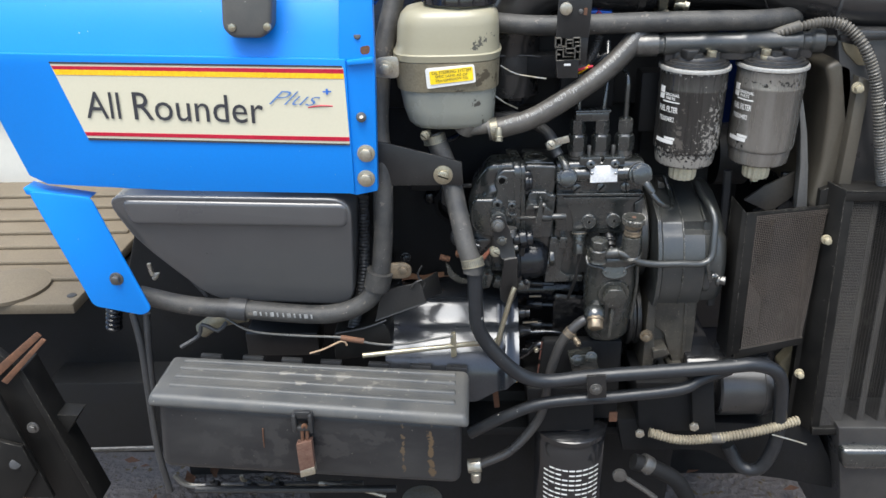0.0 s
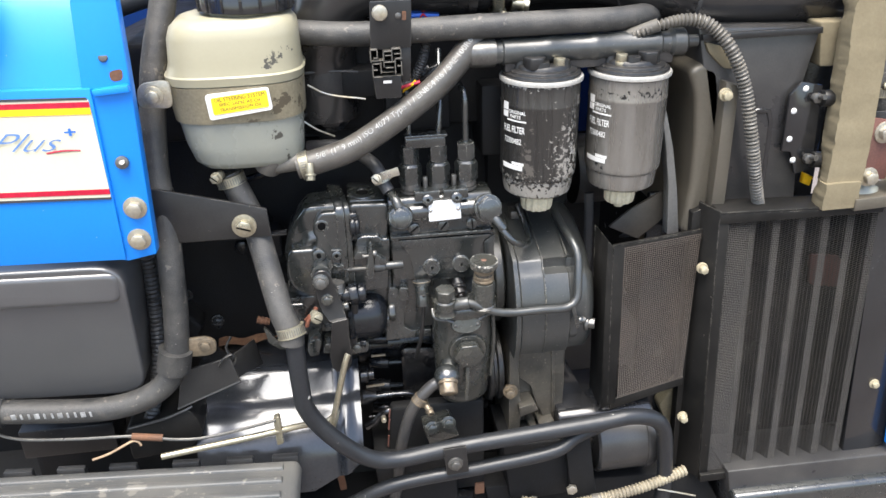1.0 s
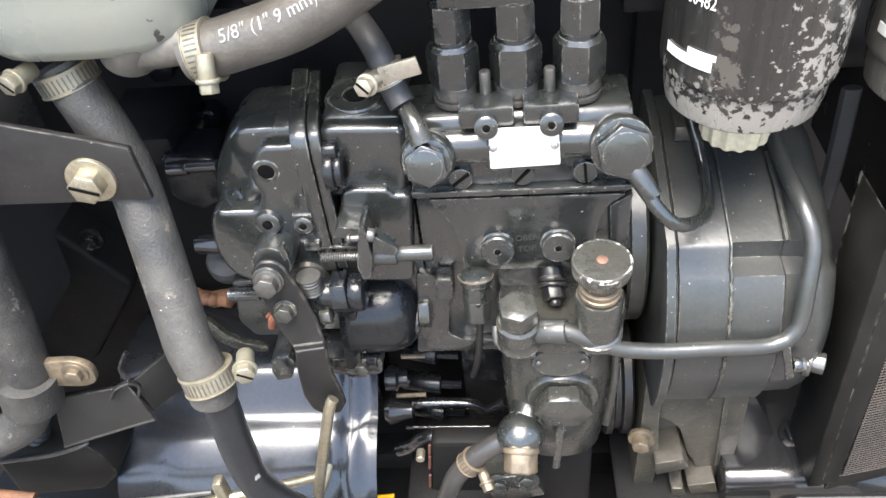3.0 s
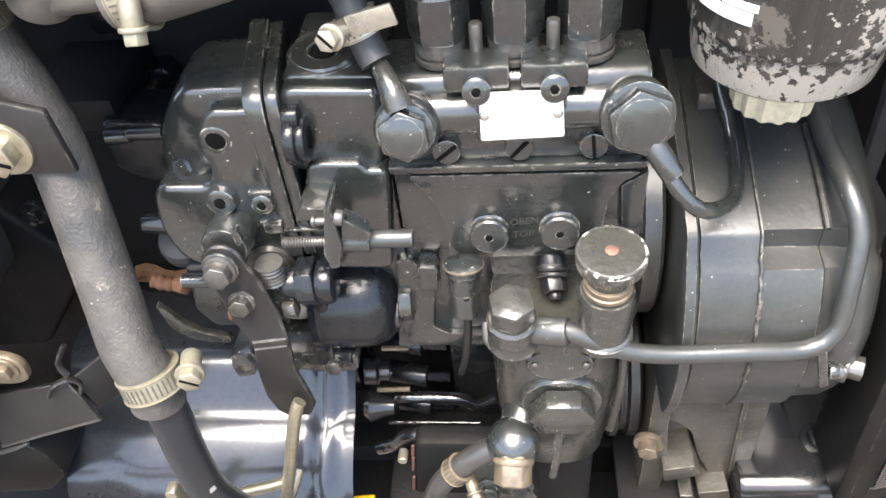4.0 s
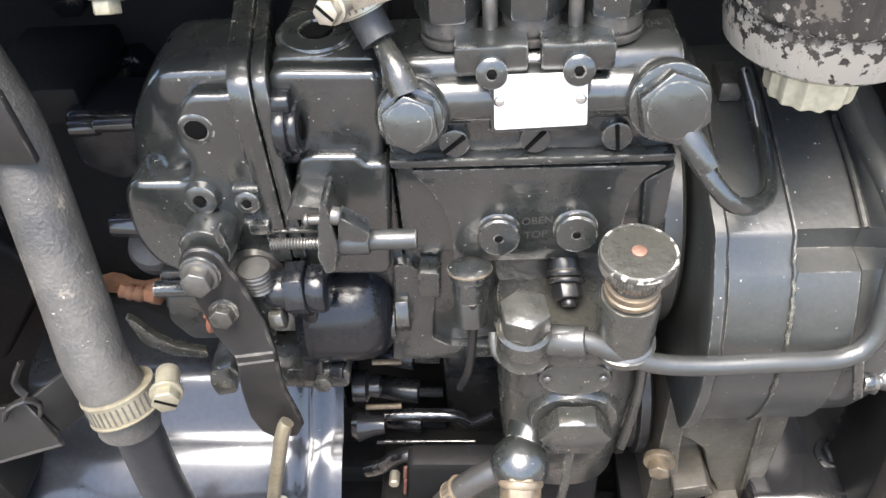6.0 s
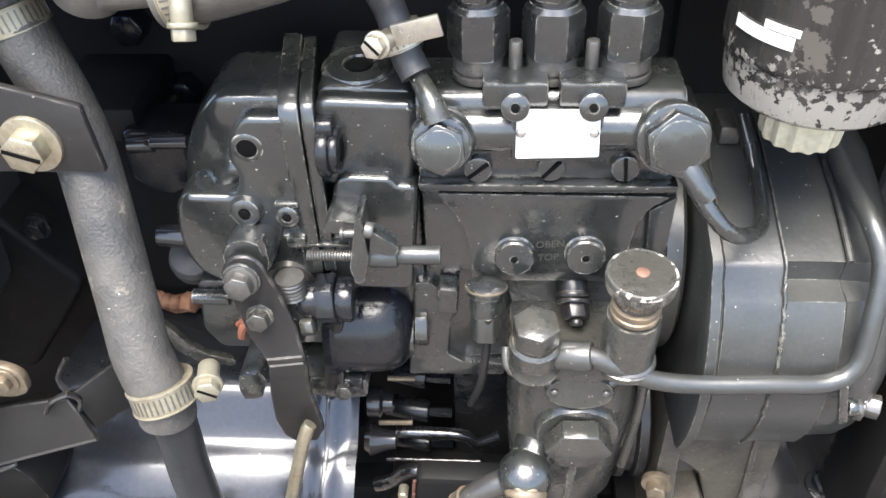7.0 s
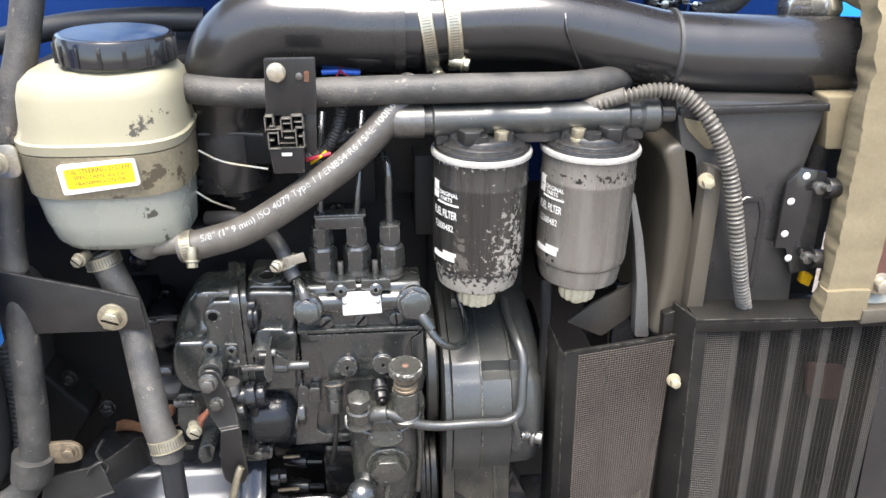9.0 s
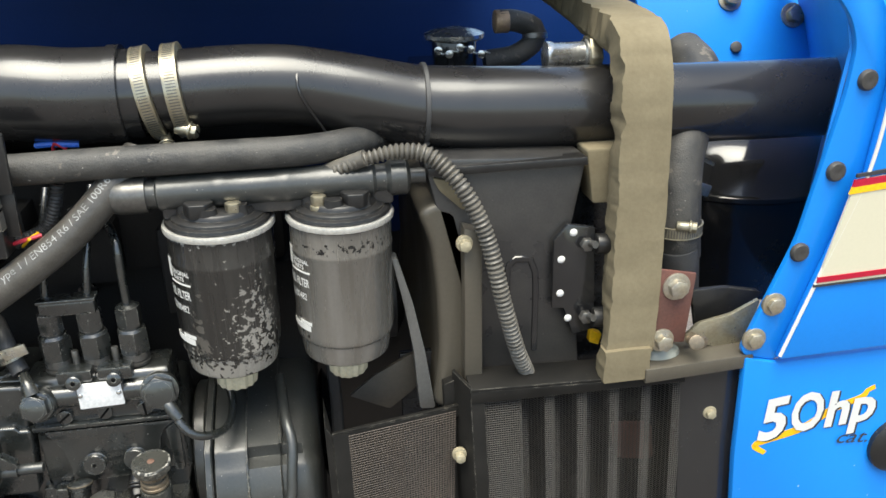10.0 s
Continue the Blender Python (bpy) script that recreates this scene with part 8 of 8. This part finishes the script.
iw = prism([(0.814, 1.141), (0.799, 1.376), (1.137, 1.355), (1.203, 1.009), (0.99, 1.083)], 1.42, 1.428, 0.002)
for v in iw.verts:
    v.co.y += 0.4 * (v.co.z - 1.25)
part("inner_wall", iw, BLUE, ns)
part("inner_return", sheet([[(0.796, 1.012, 1.337), (0.992, 1.42, 1.318)], [(0.814, 1.012, 1.277), (1.034, 1.42, 1.247)], [(0.799, 1.012, 1.126), (1.085, 1.42, 1.076)], [(0.765, 1.012, 1.021), (1.097, 1.42, 0.94)]], 0.003), BLUE, ns)
for px in ((0.929, 1.428, 1.271), (1.014, 1.419, 1.248)):
    bolt(px, (0, -1, 0.4), 0.011, 0.012, YZINC, ns)
part("inner_hole", cyl((0.933, 1.408, 1.212), (0.931, 1.400, 1.215), 0.007), DARKRUBBER, ns)
dr = thing("air_cleaner_drum", (0.86, 1.25, 0.98), "black round air cleaner housing inside the cowl", "air cleaner")
part("drum", lathe([(0.09, 0), (0.11, 0.004), (0.115, 0.02), (0.115, 0.12), (0.118, 0.123), (0.118, 0.128), (0.115, 0.131), (0.11, 0.16), (0.085, 0.185), (0.05, 0.19)], (0.885, 1.3, 0.96), (0, 0, 1), 48), BLACK, dr)
part("clip", box((0.776, 1.16, 1.115), (0.022, 0.004, 0.012), 0.001, (0, 20, 0)), ZINC, dr)
part("edge", tube([(0.763, 1.15, 1.153), (0.782, 1.15, 1.143)], 0.002, n=6), ZINC, dr)

# ---- chassis and lower parts ----
ch = thing("chassis_rail", (0.6, 1.1, 0.5), "black painted chassis rail and front support", "chassis")
part("rail_plate", prism([(0.243, 0.637), (0.537, 0.622), (0.601, 0.499), (0.502, 0.522), (0.466, 0.528), (0.375, 0.578), (0.255, 0.579)], 1.03, 1.10, 0.003), DEEP, ch)
part("front_beam", prism([(0.555, 0.642), (1.053, 0.635), (1.145, 0.372), (0.606, 0.378)], 1.0, 1.2, 0.004), DUSTBLACK, ch)
part("beam_step", prism([(0.56, 0.612), (1.056, 0.605), (1.068, 0.569), (0.568, 0.576)], 0.985, 1.01, 0.008, 3), PUMP, ch)
part("gear_pump", prism_x(smooth_outline([(1.02, 0.735), (1.03, 0.745), (1.12, 0.745), (1.12, 0.66), (1.03, 0.66)], 0.01), 0.335, 0.455, 0.004), BLACK, ch)
part("gear_pump_cover", lathe([(0.042, 0), (0.045, 0.003), (0.045, 0.062), (0.0465, 0.063), (0.0465, 0.072), (0.042, 0.078), (0.0, 0.079)], (0.383, 1.045, 0.688), (1, 0, 0.01), 44), DUSTBLACK, ch)
part("gear_pump_flange", prism([(0.336, 0.728), (0.367, 0.729), (0.38, 0.637), (0.348, 0.634)], 0.998, 1.08, 0.002), DEEP, ch)
part("gear_pump_body", prism([(0.262, 0.715), (0.34, 0.715), (0.351, 0.63), (0.273, 0.626)], 1.01, 1.1, 0.003), DEEP, ch)
for px in ((0.347, 0.998, 0.649), (0.272, 1.005, 0.632), (0.3, 1.005, 0.631)):
    bolt(px, (0, -1, 0), 0.007, 0.006, ZINC, ch, washer=0)
for px, r in (((0.406, 1.074, 0.745), 0.0075), ((0.390, 1.059, 0.745), 0.0080)):
    bolt(px, (0, -0.2, 1), r, 0.008, ENGINE, ch, washer=1.4)
part("cross_block", prism([(0.106, 0.707), (0.203, 0.706), (0.207, 0.632), (0.112, 0.628)], 1.01, 1.12, 0.004), DEEP, ch)
part("lower_tube", tube([(0.263, 0.99, 0.591), (0.302, 0.99, 0.574), (0.333, 0.99, 0.55), (0.356, 0.99, 0.504)], 0.0125, n=16), DEEP, ch)
part("lower_tube_collar", cyl((0.276, 0.99, 0.59), (0.289, 0.99, 0.581), 0.014), STEEL, ch)
part("small_line", tube([(0.246, 0.98, 0.573), (0.281, 0.98, 0.546), (0.299, 0.98, 0.53)], 0.004, n=8), STEEL, ch)
part("eye_end", lathe([(0.010, 0), (0.010, 0.006), (0.006, 0.007)], (0.242, 0.98, 0.576), (0, -1, 0), 20), STEEL, ch)
part("dirt_bracket", prism(smooth_outline([(0.484, 0.705), (0.512, 0.744), (0.544, 0.704), (0.545, 0.643), (0.511, 0.644)], 0.006), 1.07, 1.1, 0.004), STRAP, ch)
part("left_beam", prism([(-0.75, 0.56), (0.12, 0.56), (0.12, 0.40), (-0.75, 0.40)], 1.25, 1.5, 0.006), DEEP, ch)
cw = hose("cream_wiring_sleeve", [(0.284, 0.995, 0.639), (0.325, 0.99, 0.63), (0.375, 0.99, 0.632), (0.435, 0.985, 0.648), (0.492, 0.99, 0.663)], 0.0072, CREAMCONDUIT, "dusty cream corrugated wiring sleeve", "conduit", rib=0.0018, pitch=0.0045, n=14)
part("tape", tube([(0.372, 0.99, 0.632), (0.39, 0.99, 0.633)], 0.0078, n=12), CONDUIT, cw)
part("tie_tail", tube([(0.455, 0.985, 0.642), (0.483, 0.98, 0.636), (0.504, 0.98, 0.628)], 0.0012, n=6), ZINC, cw)
lk = thing("brake_linkage", (-0.2, 0.95, 0.55), "thin steel brake linkage rods below the tool box", "rod")
for pts, r, m in ((((-0.405, 0.95, 0.602), (-0.384, 0.95, 0.583), (-0.31, 0.95, 0.584), (-0.131, 0.95, 0.586)), 0.004, STEEL), (((-0.311, 0.96, 0.592), (-0.305, 0.96, 0.58), (-0.264, 0.96, 0.577), (-0.165, 0.96, 0.58)), 0.003, YZINC),
                  (((-0.193, 0.94, 0.596), (-0.146, 0.94, 0.587), (-0.098, 0.94, 0.571)), 0.003, ZINC), (((-0.368, 0.93, 0.593), (-0.24, 0.93, 0.593), (-0.081, 0.93, 0.593)), 0.005, SATIN)):
    part("rod", tube(pts, r, n=8), m, lk)
for px in ((-0.349, 0.945, 0.587), (-0.254, 0.94, 0.59), (-0.293, 0.94, 0.587)):
    part("rod_end", join(box(px, (0.02, 0.012, 0.012), 0.003), cyl(V(px) + V(0, 0, -0.01), V(px) + V(0, 0, 0.012), 0.004)), SATIN, lk)
part("round_foot", lathe([(0.03, 0), (0.03, 0.01), (0.02, 0.014)], (-0.048, 0.96, 0.537), (0, 0, 1), 24), ZINC, lk)
part("cross_rod", tube([(-0.614, 1.1, 0.529), (-0.5, 1.1, 0.532)], 0.004, n=8), STEEL, lk)

# ---- rear left: foot plate and dark transmission side ----
tp2 = thing("foot_plate", (-0.85, 1.5, 0.74), "dusty beige ribbed foot plate", "floor plate")
part("plate", box((-0.95, 1.52, 0.735), (0.62, 0.62, 0.02), 0.004), MAT_BEIGE, tp2)
for k in range(7):
    part("plate_rib", box((-0.95, 1.30 + 0.07 * k, 0.748), (0.58, 0.012, 0.008), 0.003), MAT_BEIGE, tp2)
part("raised_disc", lathe([(0.07, 0), (0.07, 0.006), (0.06, 0.01), (0, 0.011)], (-0.78, 1.27, 0.745), (0, 0, 1), 32), MAT_BEIGE, tp2)
part("plate_hole", cyl((-0.655, 1.24, 0.744), (-0.655, 1.24, 0.7465), 0.008), DARKRUBBER, tp2)
iv = single("ivory_fender", prism(smooth_outline([(-1.5, 0.0), (-0.75, 0.0), (-0.72, 1.05), (-0.85, 1.5), (-1.5, 1.5)], 0.05), 1.95, 2.0, 0.01), IVORY, (-1.1, 1.97, 0.0), "ivory painted inner fender beyond the foot plate", "fender")
part("fender_rib", tube([(-1.3, 1.94, 0.9), (-0.9, 1.94, 0.88), (-0.77, 1.94, 0.86)], 0.012, n=8), IVORY, iv)
tr = thing("transmission_case", (-0.6, 1.3, 0.3), "black transmission housing in deep shade", "transmission")
part("case", prism(smooth_outline([(-1.3, 0.42), (-0.33, 0.42), (-0.33, 1.02), (-0.5, 1.02), (-0.6, 0.72), (-1.3, 0.72)], 0.02), 1.32, 1.7, 0.01), DEEP, tr)
part("ribbed_boot", tube([(-0.524, 1.12, 0.791), (-0.532, 1.12, 0.749)], 0.013, n=18, rib=0.003, pitch=0.008), ENGINE, tr)
part("cable_loop", tube([(-0.478, 1.08, 0.798), (-0.471, 1.07, 0.746), (-0.47, 1.06, 0.672), (-0.47, 1.05, 0.574), (-0.465, 1.05, 0.484)], 0.0055, n=10), DARKRUBBER, tr)
part("cable_loop", tube([(-0.457, 1.08, 0.798), (-0.462, 1.07, 0.726), (-0.465, 1.06, 0.651)], 0.0055, n=10), DARKRUBBER, tr)
part("bronze_elbow", tube([(-0.37, 1.06, 0.779), (-0.342, 1.06, 0.797), (-0.306, 1.08, 0.795)], 0.012, n=12), STRAP, tr)
part("dark_box", box((-0.257, 1.1, 0.744), (0.11, 0.05, 0.04), 0.003), SATIN, tr)
part("spring_hook", tube([(-0.403, 1.0, 0.918), (-0.401, 1.0, 0.901), (-0.393, 1.0, 0.903), (-0.4, 1.0, 0.895)], 0.003, n=8), ZINC, tr)
pd = thing("step_bracket", (-0.6, 1.0, 0.4), "black steel step bracket with rusty strips", "step")
part("arm", prism([(-0.658, 0.801), (-0.618, 0.761), (-0.557, 0.518), (-0.623, 0.519), (-0.677, 0.726)], 0.992, 1.006, 0.0015), FRAME, pd)
part("arm_edge", prism([(-0.618, 0.761), (-0.608, 0.761), (-0.546, 0.518), (-0.558, 0.518)], 0.985, 1.03, 0.0015), FRAME, pd)
part("brace", prism([(-0.672, 0.746), (-0.642, 0.737), (-0.603, 0.545), (-0.657, 0.546)], 0.966, 0.974, 0.0015), FRAME, pd)
part("web", prism([(-0.59, 0.673), (-0.554, 0.671), (-0.583, 0.63), (-0.595, 0.637)], 1.0, 1.03, 0.001), FRAME, pd)
part("plate", prism([(-0.672, 0.663), (-0.623, 0.647), (-0.613, 0.6), (-0.648, 0.549), (-0.702, 0.55)], 0.958, 0.965, 0.001), FRAME, pd)
bolt((-0.603, 0.965, 0.676), (0, -1, 0), 0.006, 0.005, STEEL, pd)
part("plate_hole", cyl((-0.64, 0.958, 0.617), (-0.639, 0.956, 0.618), 0.008), DARKRUBBER, pd)
part("rusty_strip", prism([(-0.652, 0.76), (-0.572, 0.823), (-0.566, 0.817), (-0.648, 0.747)], 0.981, 0.986, 0.0008), RUST, pd)
part("rusty_strip", prism([(-0.637, 0.748), (-0.564, 0.816), (-0.558, 0.813), (-0.629, 0.743)], 0.976, 0.981, 0.0008), RUST, pd)

# ---- far side of the hood, unseen lid added to shade it ----
fs_ = thing("raised_hood", (0.3, 1.65, 1.15), "blue underside of the hood beyond the engine, shade put into its colour", "hood")
part("far_side", prism([(-0.7, 0.9), (0.95, 0.9), (0.95, 1.34), (-0.7, 1.36)], 1.66, 1.67, 0.002), SHADEBLUE, fs_)
# Lid above the view, drawn forward to keep light off the far side.
part("shade_lid", sheet([[(x, y, z) for x in (-0.116, 0.1, 0.3, 0.5, 0.66)] for y, z in ((1.66, 1.345), (1.62, 1.405), (1.5, 1.435), (1.3, 1.44), (1.2, 1.43), (1.14, 1.415), (1.10, 1.40))], 0.004), SHADEBLUE, fs_)
part("far_skirt", prism([(-0.7, 0.0), (0.95, 0.0), (0.95, 0.9), (-0.7, 0.9)], 1.66, 1.672, 0.002), SATIN, fs_, "dark far side of the engine bay")
